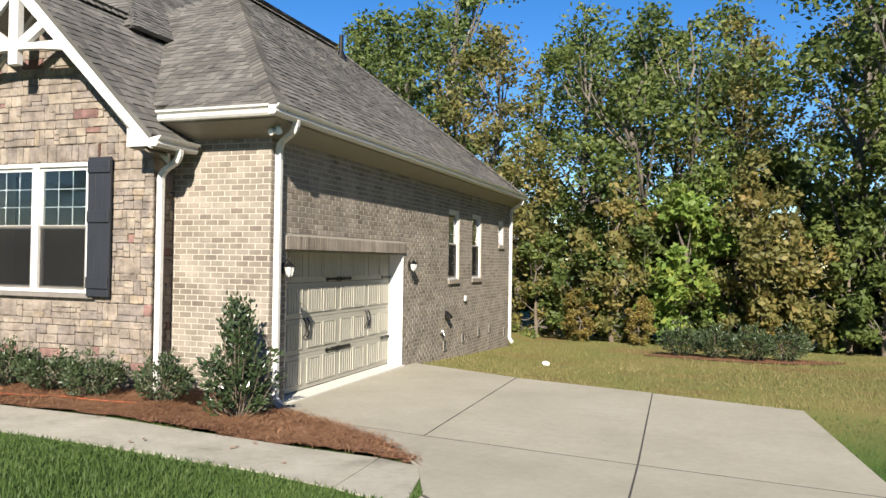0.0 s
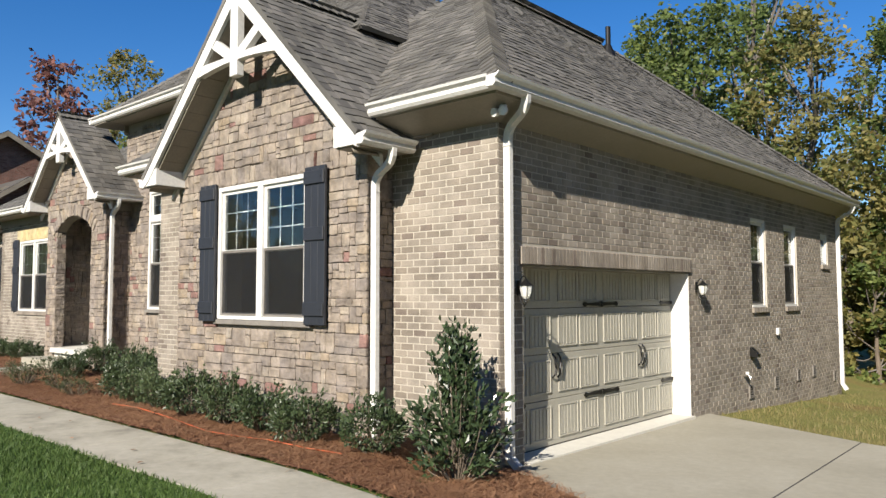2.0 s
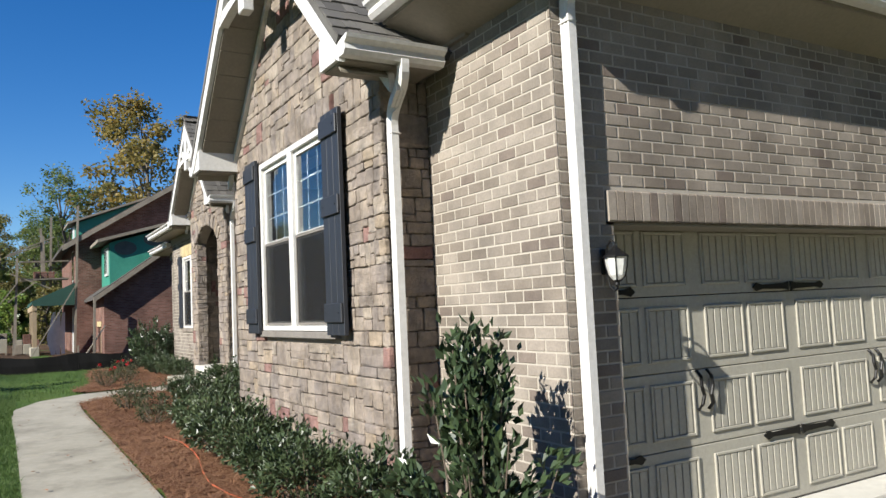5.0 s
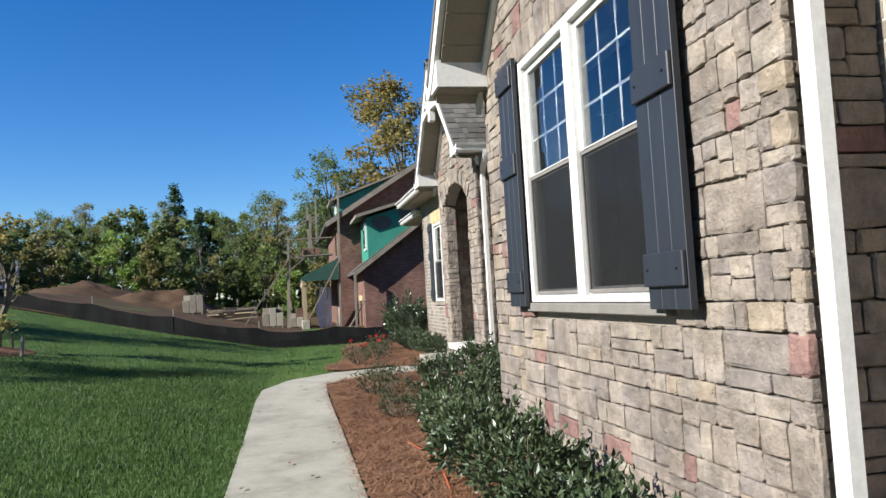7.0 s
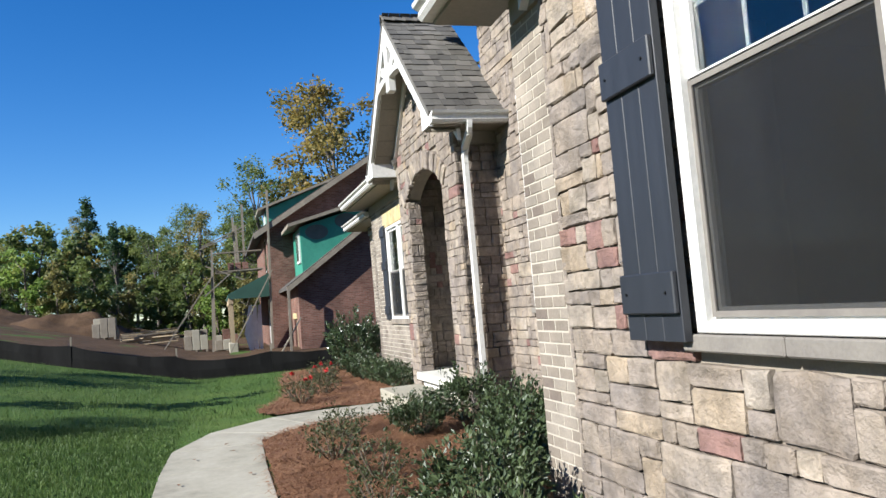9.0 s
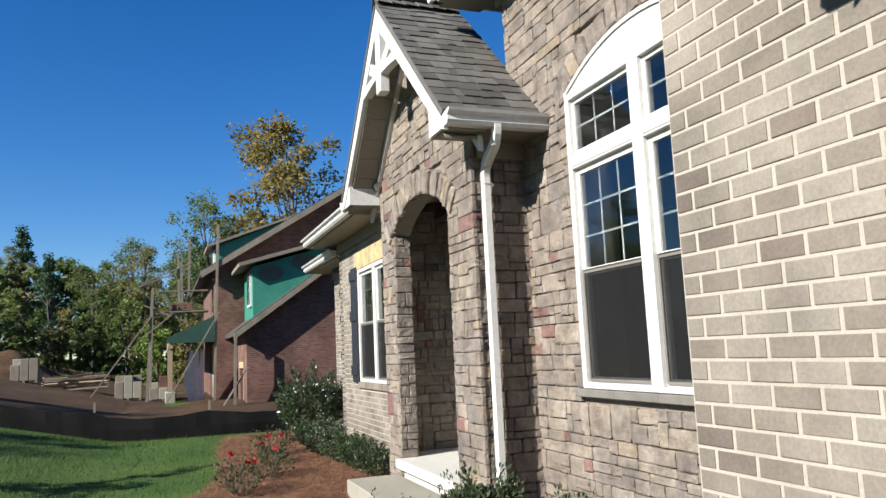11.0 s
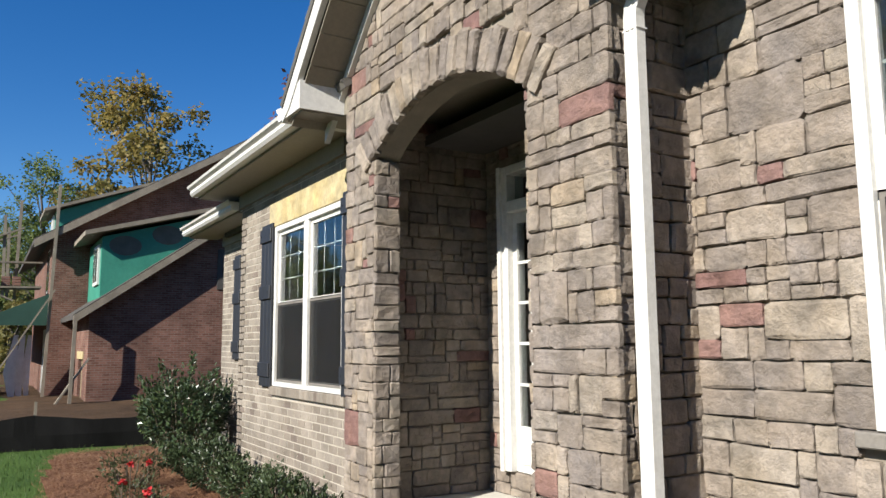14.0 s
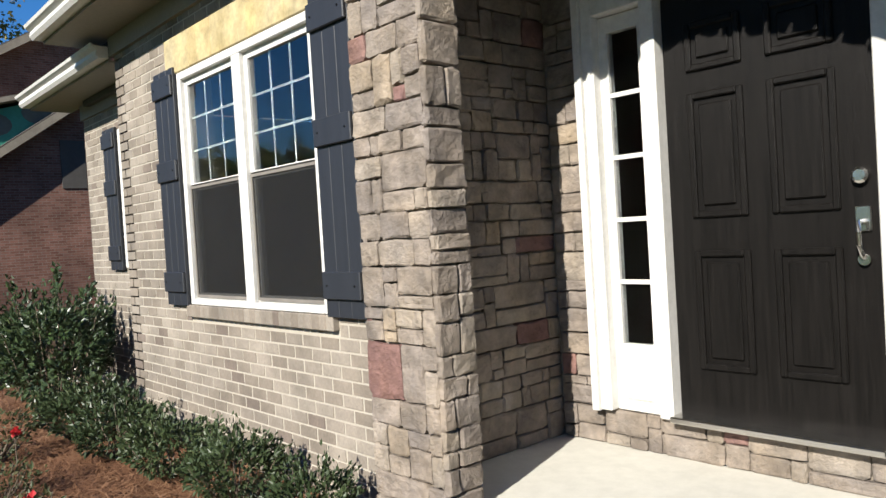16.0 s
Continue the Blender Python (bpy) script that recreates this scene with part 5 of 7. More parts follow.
part("arched_panel", prism(bmesh.new(), [(-W / 2, H + 0.003)] + [(W / 2, H + 0.003)] + arc[::-1], -0.03, 0.06), M_WHITE, bw)
part("arch_moulding", prism(bmesh.new(), [(x, z) for x, z in arc] + [(x, z - 0.03) for x, z in arc[::-1]], -0.045, -0.031), M_WHITE, bw)
sill("sill_7", tall, BW[0] - 0.08, BW[1] + 0.08, BW[2] - 0.005, 4, "rough dark stone sill under the tall window")


# ---- shutters ----
def shutter(m, w, h, label, group):
    root = thing("shutter", m, label, "shutter", group)
    k = 3
    for i in range(k):
        a = -w / 2 + w * i / k
        part("board", boxed(a + 0.0008, -0.035, 0, a + w / k - 0.0008, 0, h, bevel=0.0025), M_NAVY, root)
    for z in (0.10, h * 0.53, h - 0.20):
        part("batten", boxed(-w / 2 + 0.004, -0.058, z, w / 2 - 0.004, -0.036, z + 0.15, bevel=0.005), M_NAVY, root)
        for x in (-w / 2 + 0.05, w / 2 - 0.05):
            part("screw", tube(bmesh.new(), [(x, -0.0585, z + 0.075), (x, -0.063, z + 0.075)], 0.006, 6), M_IRON, root)
    return root


SG = "dark navy shutters"
for x in (GW[0] - 0.19, GW[1] + 0.19):
    shutter(pose(x, YG - 0.075, GW[2] - 0.03), 0.36, GW[3] - GW[2] + 0.08, "dark navy board-and-batten shutter on the stone gable", SG)
for x in (LW[0] - 0.19, LW[1] + 0.19):
    shutter(pose(x, YL - 0.015, LW[2] - 0.01), 0.36, LW[3] - LW[2] + 0.06, "dark navy board-and-batten shutter on the brick wall", SG)
shutter(pose(BAYW[0] - 0.20, 9.485, BAYW[2] - 0.02), 0.34, BAYW[3] - BAYW[2] + 0.05, "narrow dark navy shutter on the set-back bay", SG)


# ---- garage door ----
DX = -4.96
gd = thing("garage_door", pose(DX, (GAR[0] + GAR[1]) / 2, 0, 0, 0, 90), "closed cream carriage-style garage door with black iron straps", "garage door")
GWD, GHT = GAR[1] - GAR[0] + 0.10, 1.99
for r in range(4):
    z0 = 0.02 + r * GHT / 4
    sec = part("section", boxed(-GWD / 2, 0, z0 + 0.003, GWD / 2, 0.05, z0 + GHT / 4 - 0.003, bevel=0.004), M_DOOR_CREAM, gd)
    for k in range(8):
        c = -GWD / 2 + GWD * (k + 0.5) / 8 + (0.025 if k % 2 == 0 else -0.025)
        w, h = GWD / 8 * 0.40, GHT / 4 * 0.36
        zc = z0 + GHT / 8
        bm = bmesh.new()
        for q in ((c - w, zc - h, c - w + 0.02, zc + h), (c + w - 0.02, zc - h, c + w, zc + h), (c - w + 0.02, zc - h, c + w - 0.02, zc - h + 0.02), (c - w + 0.02, zc + h - 0.02, c + w - 0.02, zc + h)):
            box(bm, q[0], -0.014, q[1], q[2], 0.001, q[3], bevel=0.004)
        pn = part("panel", bm, M_DOOR_CREAM, sec)
        for j in range(5):
            a = c - w + 0.028 + j * (2 * w - 0.056) / 5
            part("bead", boxed(a + 0.004, -0.009, zc - h + 0.022, a + (2 * w - 0.056) / 5 - 0.008, 0.001, zc + h - 0.022, bevel=0.003), M_DOOR_CREAM, pn)


def strap(x, z, flip):
    bm = bmesh.new()
    pts = [(0, -0.035), (0.05, -0.022), (0.30, -0.015), (0.36, -0.03), (0.40, 0), (0.36, 0.03), (0.30, 0.015), (0.05, 0.022), (0, 0.035)]
    prism(bm, [(x + flip * a, z + b) for a, b in pts], -0.026, -0.015)
    part("strap_hinge", bm, M_IRON, gd, "black iron spear-end strap hinge")


for z in (0.50, 1.55):
    strap(-GWD / 2 + 0.03, z, 1)
    strap(GWD / 2 - 0.03, z, -1)
    strap(0.015, z, 1)
    strap(-0.015, z, -1)
for x in (-GWD / 4, GWD / 4):
    for s in (-1, 1):
        p = [(x + s * 0.05, -0.012, 0.75), (x + s * 0.05, -0.05, 0.79), (x + s * 0.035, -0.055, 0.85), (x + s * 0.055, -0.055, 0.91), (x + s * 0.05, -0.05, 0.97), (x + s * 0.05, -0.012, 1.01)]
        part("pull_handle", tube(bmesh.new(), p, 0.012, 8), M_IRON, gd, "black twisted iron pull handle")
part("bottom_seal", boxed(-GWD / 2, 0.0, 0.0, GWD / 2, 0.05, 0.022), M_GAP, gd)
gt = thing("garage_door_trim", pose(0, 0, 0), "white painted jambs and head of the garage opening", "door trim", "", "structure")
part("jamb", boxed(DX - 0.06, GAR[0] - 0.06, 0, XS - 0.03, GAR[0] + 0.004, GAR[3]), M_WHITE, gt)
part("jamb", boxed(DX - 0.06, GAR[1] - 0.012, 0, XS + 0.0, GAR[1] + 0.06, GAR[3]), M_WHITE, gt)
part("head", boxed(DX - 0.06, GAR[0] - 0.06, GAR[3] - 0.015, XS + 0.0, GAR[1] + 0.06, GAR[3] + 0.06), M_CREAM, gt)
part("sill_strip", boxed(DX - 0.3, GAR[0], -0.06, XS + 0.06, GAR[1], 0.012), M_SLAB, gt, "pale concrete apron lip")


# ---- front door ----
fd = thing("door_1", pose(0, YD - 0.02, DOORS[2]), "closed black panelled front door in a white frame with sidelight", "door", "", "structure")
X0, X1, HD = DOORS[0], DOORS[1], DOORS[3] - DOORS[2]
DL, DR, DH = -16.87, -15.95, 1.98
for a, b in ((X0, X0 + 0.12), (DL - 0.075, DL), (DR, DR + 0.075), (X1 - 0.07, X1)):
    part("frame_post", boxed(a, -0.06, 0.0, b, 0.12, HD, bevel=0.006), M_WHITE, fd)
part("frame_step", boxed(X0 + 0.02, -0.085, 0.0, X0 + 0.06, -0.061, HD), M_WHITE, fd)
part("head", boxed(X0 + 0.12, -0.061, HD - 0.07, X1 - 0.07, 0.12, HD, bevel=0.006), M_WHITE, fd)
part("transom_bar", boxed(X0 + 0.12, -0.062, DH + 0.005, X1 - 0.07, 0.12, DH + 0.095, bevel=0.006), M_WHITE, fd)
part("threshold", boxed(DL, -0.10, 0.0, DR, 0.10, 0.03, bevel=0.006), M_CHROME, fd, "dull metal threshold")
part("transom_pane", boxed(X0 + 0.12, 0.03, DH + 0.095, X1 - 0.07, 0.036, HD - 0.07), M_GLASS, fd)
for i in range(1, 6):
    x = X0 + 0.12 + (X1 - X0 - 0.19) * i / 6
    part("transom_bar_upright", boxed(x - 0.01, 0.015, DH + 0.095, x + 0.01, 0.029, HD - 0.07), M_WHITE, fd)
for a, b in ((X0 + 0.12, DL - 0.075), (DR + 0.075, X1 - 0.07)):
    sl = part("sidelight", boxed(a, 0.0, 0.0, b, 0.05, 0.34, bevel=0.004), M_WHITE, fd, "white sidelight with five dark panes")
    part("stile", boxed(a, 0.0, 0.34, a + 0.05, 0.05, DH), M_WHITE, sl)
    part("stile", boxed(b - 0.05, 0.0, 0.34, b, 0.05, DH), M_WHITE, sl)
    part("top_rail", boxed(a + 0.05, 0.0, DH - 0.08, b - 0.05, 0.05, DH), M_WHITE, sl)
    part("pane", boxed(a + 0.05, 0.022, 0.34, b - 0.05, 0.028, DH - 0.08), M_GLASS, sl)
    part("panel", boxed(a + 0.06, -0.012, 0.06, b - 0.06, 0.001, 0.28, bevel=0.008), M_WHITE, sl)
    for i in range(1, 5):
        z = 0.34 + (DH - 0.42) * i / 5
        part("muntin", boxed(a + 0.05, 0.006, z - 0.011, b - 0.05, 0.021, z + 0.011), M_WHITE, sl)
leaf = part("leaf", boxed(DL + 0.004, 0.01, 0.03, DR - 0.004, 0.055, DH + 0.004), M_BLACKDOOR, fd, "black wood-grained door leaf")
mid = (DL + DR) / 2
for a, b in ((DL + 0.12, mid - 0.075), (mid + 0.03, DR - 0.155)):
    for z0, z1 in ((0.25, 0.80), (0.95, 1.52), (1.62, 1.84)):
        bm = bmesh.new()
        for q in ((a, z0, a + 0.03, z1), (b - 0.03, z0, b, z1), (a + 0.03, z0, b - 0.03, z0 + 0.03), (a + 0.03, z1 - 0.03, b - 0.03, z1)):
            box(bm, q[0], -0.008, q[1], q[2], 0.012, q[3], bevel=0.006)
        pn = part("panel_moulding", bm, M_BLACKDOOR, leaf)
        part("raised_panel", boxed(a + 0.055, -0.004, z0 + 0.055, b - 0.055, 0.012, z1 - 0.055, bevel=0.006), M_BLACKDOOR, leaf)
hx = DR - 0.075
part("deadbolt", tube(bmesh.new(), [(hx, 0.01, 1.08), (hx, -0.02, 1.08), (hx, -0.028, 1.08)], 0.03, 14, [0.032, 0.032, 0.022]), M_CHROME, leaf, "satin nickel deadbolt")
part("handle_plate", boxed(hx - 0.03, -0.004, 0.86, hx + 0.03, 0.011, 0.96, bevel=0.004), M_CHROME, leaf)
part("grip", tube(bmesh.new(), [(hx, 0.01, 0.90), (hx, -0.045, 0.895), (hx, -0.058, 0.86), (hx, -0.052, 0.81), (hx, -0.03, 0.77), (hx, 0.01, 0.75)], 0.011, 10), M_CHROME, leaf, "satin nickel grip handle")
part("foot", tube(bmesh.new(), [(hx, 0.01, 0.75), (hx, -0.012, 0.75)], 0.024, 12), M_CHROME, leaf)


# ---- downspouts ----
def swoop(p, q, foot):
    """The path of a leader: out of the gutter at p, in a double bend to the wall at q, and down to foot."""
    p, q = Vector(p), Vector(q)
    drop = Vector((0, 0, (p.z - q.z) * 0.62))
    a, b = p - drop, q + drop
    out = [p + Vector((0, 0, 0.03))]
    for i in range(13):
        t = i / 12
        out.append(p * (1 - t) ** 3 + a * (3 * t * (1 - t) ** 2) + b * (3 * t * t * (1 - t)) + q * t ** 3)
    return [tuple(o) for o in out] + [(q.x, q.y, z) for z in foot]


def downspout(name, path, label, straps=()):
    """A white corrugated rectangular pipe along points."""
    root = thing(name, pose(0, 0, 0), label, "downspout", "white downspouts")
    a, b = 0.038, 0.027
    bm = bmesh.new()
    rings = []
    for i, p in enumerate(path):
        p = Vector(p)
        d0 = (p - Vector(path[i - 1])).normalized() if i else (Vector(path[1]) - p).normalized()
        d1 = (Vector(path[i + 1]) - p).normalized() if i + 1 < len(path) else d0
        d = (d0 + d1).normalized()
        sx = Vector((1, 0, 0)) if abs(d.x) < 0.8 else Vector((0, 1, 0))
        n = d.cross(sx).normalized()
        t = n.cross(d).normalized()
        prof = [(-1, -1), (-0.6, -1), (-0.5, -0.86), (-0.2, -0.86), (-0.1, -1), (0.1, -1), (0.2, -0.86), (0.5, -0.86), (0.6, -1), (1, -1), (1, 1), (-1, 1)]
        rings.append([bm.verts.new(p + t * (a * u) - n * (b * v)) for u, v in prof])
    k = len(rings[0])
    for q, s in zip(rings, rings[1:]):
        for i in range(k):
            bm.faces.new((q[i], q[(i + 1) % k], s[(i + 1) % k], s[i]))
    bmesh.ops.recalc_face_normals(bm, faces=bm.faces[:])
    part("pipe", bm, M_WHITE, root)
    for x, y, z in straps:
        part("seam", boxed(x - 0.044, y - 0.034, z, x + 0.044, y + 0.03, z + 0.006), M_WHITE, root)
    return root


gx1, gsx = GC + GHALF + 0.15, GX1 + 0.06
downspout("downspout", swoop((gx1, 7.62, 3.13), (gsx, 7.69, 2.80), (2.7, 0.24, 0.14)) + [(gsx, 7.60, 0.10)], "white downspout at the corner of the stone gable", [(gsx, 7.695, 2.74)])
cx, cy = XS + 0.05, YB + 0.09
downspout("downspout", swoop((E_X + 0.04, YB - 0.05, 3.5), (cx, cy, 3.17), (3.1, 0.18, 0.12)) + [(cx + 0.10, cy, 0.03)], "white downspout at the garage corner beside the lamp", [(cx, cy, 3.1)])
downspout("downspout", swoop((E_X + 0.03, SIDE_END - 0.1, 3.5), (cx, SIDE_END - 0.1, 3.15), (3.1, -0.2)) + [(cx + 0.08, SIDE_END - 0.1, -0.32)], "white downspout at the rear corner of the garage side")
px1, psx = PC + PHALF + 0.15, PX1 + 0.06
downspout("downspout", swoop((px1, 8.80, 3.48), (psx, 8.85, 3.16), (3.05, 0.3, 0.22)) + [(psx, 8.76, 0.18)], "white downspout beside the porch arch", [(psx, 8.855, 3.1)])


# ---- lamps and small fittings of the garage side ----
def wall_lantern(m, label):
    root = thing("wall_lantern", m, label, "wall lamp", "garage lanterns")
    part("back_plate", boxed(-0.045, -0.018, -0.10, 0.045, 0, 0.12, bevel=0.008), M_IRON, root)
    part("arm", tube(bmesh.new(), [(0, -0.015, 0.03), (0, -0.05, 0.14), (0, -0.10, 0.185), (0, -0.14, 0.16), (0, -0.145, 0.12)], 0.011, 8), M_IRON, root)
    part("scroll", tube(bmesh.new(), [(0, -0.015, -0.06), (0, -0.06, -0.20), (0, -0.11, -0.24), (0, -0.145, -0.22)], 0.009, 8), M_IRON, root)
    part("cap", tube(bmesh.new(), [(0, -0.145, 0.04), (0, -0.145, 0.055), (0, -0.145, 0.10), (0, -0.145, 0.135)], 0.1, 8, [0.112, 0.10, 0.045, 0.012]), M_IRON, root)
    part("shade", tube(bmesh.new(), [(0, -0.145, 0.04), (0, -0.145, -0.03), (0, -0.145, -0.11), (0, -0.145, -0.15)], 0.09, 8, [0.094, 0.086, 0.066, 0.035]), M_FROST, root, "frosted white glass")
    for k in range(4):
        c, s = math.cos(k * math.pi / 2 + 0.785), math.sin(k * math.pi / 2 + 0.785)
        part("rib", tube(bmesh.new(), [(0.097 * c, -0.145 + 0.097 * s, 0.04), (0.088 * c, -0.145 + 0.088 * s, -0.03), (0.067 * c, -0.145 + 0.067 * s, -0.12), (0.03 * c, -0.145 + 0.03 * s, -0.16)], 0.006, 6), M_IRON, root)
    part("finial", tube(bmesh.new(), [(0, -0.145, -0.15), (0, -0.145, -0.17), (0, -0.145, -0.19), (0, -0.145, -0.215)], 0.02, 8, [0.04, 0.018, 0.022, 0.004]), M_IRON, root)
    return root


wl = wall_lantern(pose(XS + 0.012, 8.315, 1.72, 0, 0, 90), "black iron wall lantern with frosted glass beside the downspout")
wl.scale = (0.68, 0.68, 0.68)
wl = wall_lantern(pose(XS + 0.012, 12.52, 1.76, 0, 0, 90), "black iron wall lantern with frosted glass beside the garage door")
wl.scale = (0.68, 0.68, 0.68)
fl = thing("flood_light", pose(XS + 0.19, 7.86, 3.41), "white twin floodlight under the garage soffit corner", "floodlight")
fl.scale = (0.65, 0.65, 0.65)
part("base", tube(bmesh.new(), [(0, 0, 0.035), (0, 0, 0.0)], 0.06, 14), M_WHITE, fl)
for s in (-1, 1):
    part("head", tube(bmesh.new(), [(0.02 * s, 0, -0.01), (0.05 * s, -0.03, -0.05), (0.07 * s, -0.07, -0.07), (0.08 * s, -0.12, -0.08)], 0.05, 12, [0.02, 0.05, 0.062, 0.066]), M_WHITE, fl)
for y, z in ((14.56, 0.12), (15.76, 0.17), (16.96, 0.2), (17.9, 0.2), (19.3, 0.0)):
    v = thing("foundation_vent", pose(XS + 0.012, y, z, 0, 0, 90), "small louvred foundation vent low in the brick wall", "vent", "foundation vents")
    bm = bmesh.new()
    for q in ((-0.1, -0.1, -0.08, 0.1), (0.08, -0.1, 0.1, 0.1), (-0.08, -0.1, 0.08, -0.08), (-0.08, 0.08, 0.08, 0.1)):
        box(bm, q[0], -0.012, q[1], q[2], 0.01, q[3])
    part("frame", bm, M_SILL, v)
    part("backing", boxed(-0.08, 0.0, -0.08, 0.08, 0.008, 0.08), M_GAP, v)
    for k in range(4):
        part("slat", boxed(-0.08, -0.01, -0.07 + k * 0.04, 0.08, -0.003, -0.055 + k * 0.04), M_SILL, v)
hb = thing("hose_bib", pose(XS + 0.012, 14.26, 0.40, 0, 0, 90), "white capped hose tap on the brick wall", "hose tap")
part("spout", tube(bmesh.new(), [(0, 0, 0), (0, -0.07, 0), (0, -0.10, -0.04)], 0.018, 8), M_CHROME, hb)
part("knob", tube(bmesh.new(), [(0, -0.05, 0.02), (0, -0.05, 0.06)], 0.03, 10), M_WHITE, hb)
dv = thing("dryer_vent", pose(XS + 0.012, 14.6, 0.74, 0, 0, 90), "dark hooded exhaust vent on the brick wall", "exhaust vent")
part("flange", boxed(-0.08, -0.012, -0.08, 0.08, 0, 0.08), M_IRON, dv)
part("hood", prism(bmesh.new(), [(-0.0125, 0.07), (-0.12, -0.03), (-0.11, -0.07), (-0.0125, -0.07)], -0.065, 0.065, "x"), M_IRON, dv)
ob_ = thing("outlet_box", pose(XS + 0.012, 15.82, 1.03, 0, 0, 90), "small white outlet cover on the brick wall", "outlet")
part("cover", boxed(-0.05, -0.045, -0.06, 0.05, 0, 0.06, bevel=0.008), M_WHITE, ob_)
for y in (9.6, 13.5, 17.4):
    sv = thing("soffit_vent", pose((E_X + XS) / 2, y, E_Z - 0.143), "round cream soffit light under the garage eave", "soffit light", "soffit lights")
    part("disc", tube(bmesh.new(), [(0, 0, 0), (0, 0, -0.015)], 0.07, 16), M_WHITE, sv)
vp = thing("vent_pipe", pose(-7.6, 15.4, 6.6), "dark plumbing pipe through the roof near the ridge", "vent pipe")
part("pipe", tube(bmesh.new(), [(0, 0, -0.3), (0, 0, 0.38)], 0.05, 12), M_IRON, vp)
part("boot", tube(bmesh.new(), [(0, 0, -0.25), (0, 0, 0.02)], 0.08, 12, [0.16, 0.055]), M_IRON, vp)


# ---- shrubs ----
def leaf_cloud(points, size, shape=0.5, droop=0.2):
    """Small folded leaves at the points given as (place, outward way)."""
    v, f = [], []
    for p, n in points:
        d = (Vector(n) + Vector((random.gauss(0, 0.6), random.gauss(0, 0.6), random.gauss(0.1, 0.5) - droop))).normalized()
        a = d.cross(Vector((random.gauss(0, 1), random.gauss(0, 1), random.gauss(0, 1)))).normalized()
        l = size * random.uniform(0.7, 1.3)
        w = l * shape / 2
        up = a.cross(d) * (l * 0.12)
        p = Vector(p)
        k = len(v)
        v += [tuple(p), tuple(p + d * (l * 0.45) + a * w - up), tuple(p + d * l), tuple(p + d * (l * 0.45) - a * w - up), tuple(p + d * (l * 0.5))]
        f += [(k, k + 1, k + 4), (k + 1, k + 2, k + 4), (k + 4, k + 2, k + 3), (k, k + 4, k + 3)]
    return v, f


def shrub(name, height, radius, leaves, size, mat, label, category, group, seed, cone=False, sprays=14, stems=7):
    random.seed(seed)
    root = thing(name, pose(0, 0, 0), label, category, group)
    bm, pts = bmesh.new(), []
    if cone:
        tips = []
        for i in range(sprays):
            k = (i + 0.5) / sprays
            r = radius * (1 - 0.85 * k ** 1.4) * random.uniform(0.3, 1.15)
            tips.append(Vector((r * math.cos(i * 2.4), r * math.sin(i * 2.4), height * (0.12 + 0.88 * k))))
        for i in range(leaves):
            tp = random.choice(tips)
            t = random.uniform(0.3, 1.04)
            b = Vector((tp.x * 0.1, tp.y * 0.1, tp.z * 0.55))
            q = b.lerp(tp, t) + Vector((random.gauss(0, 0.035), random.gauss(0, 0.035), random.gauss(0, 0.04)))
            q.z = max(q.z, 0.03)
            pts.append((q, (tp - b).normalized() + Vector((0, 0, 0.3))))
    else:
        lumps = [(Vector((random.gauss(0, 1), random.gauss(0, 1), random.uniform(-0.2, 1.2))).normalized(), random.uniform(0.1, 0.38)) for _ in range(sprays)]
        tips = []
        for d, h in lumps:
            tips.append(Vector((d.x * radius * (0.7 + h), d.y * radius * (0.7 + h), height * (0.45 + (0.45 + h * 0.5) * max(0, d.z)))))
        for i in range(leaves):
            d = Vector((random.gauss(0, 1), random.gauss(0, 1), random.gauss(0.25, 0.9))).normalized()
            g_ = 0.78 + max(h * max(0.0, d.dot(e) - 0.75) * 4 for e, h in lumps)
            r = g_ * (1 - abs(random.gauss(0, 0.2)))
            q = Vector((d.x * radius * r, d.y * radius * r, height * (0.43 + 0.42 * d.z * r)))
            if i % 5 < 2:
                tp = random.choice(tips)
                b = Vector((tp.x * 0.3, tp.y * 0.3, tp.z * 0.4))
                q = b.lerp(tp * 1.12, random.uniform(0.4, 1.0)) + Vector((random.gauss(0, 0.022), random.gauss(0, 0.022), random.gauss(0, 0.03)))
                d = (tp - b).normalized() + Vector((0, 0, 0.4))
            q.z = max(q.z, 0.02)
            pts.append((q, d))
    for i, tp in enumerate(tips[:stems * 2]):
        b = Vector((tp.x * 0.12, tp.y * 0.12, -0.02))
        m = b.lerp(tp, 0.5) + Vector((tp.x * 0.1, tp.y * 0.1, 0))
        tube(bm, [b, m, tp * 0.97], 0.006, 5, [0.009, 0.006, 0.003])
    part("stem", bm, M_STEM, root)
    v, f = leaf_cloud(pts, size)
    raw("foliage", v, f, mat, root)
    return root


rng = random.Random(5)


def plant(root, x, y, first, s=1.0, lift=0.0):
    m = pose(x, y, bed_z(x, y) - 0.015 + lift, 0, 0, rng.uniform(0, 360))
    if first:
        root.matrix_basis = m
        return root
    c = copy_thing(root, m)
    c.scale = (s, s, s * rng.uniform(0.92, 1.08))
    return c


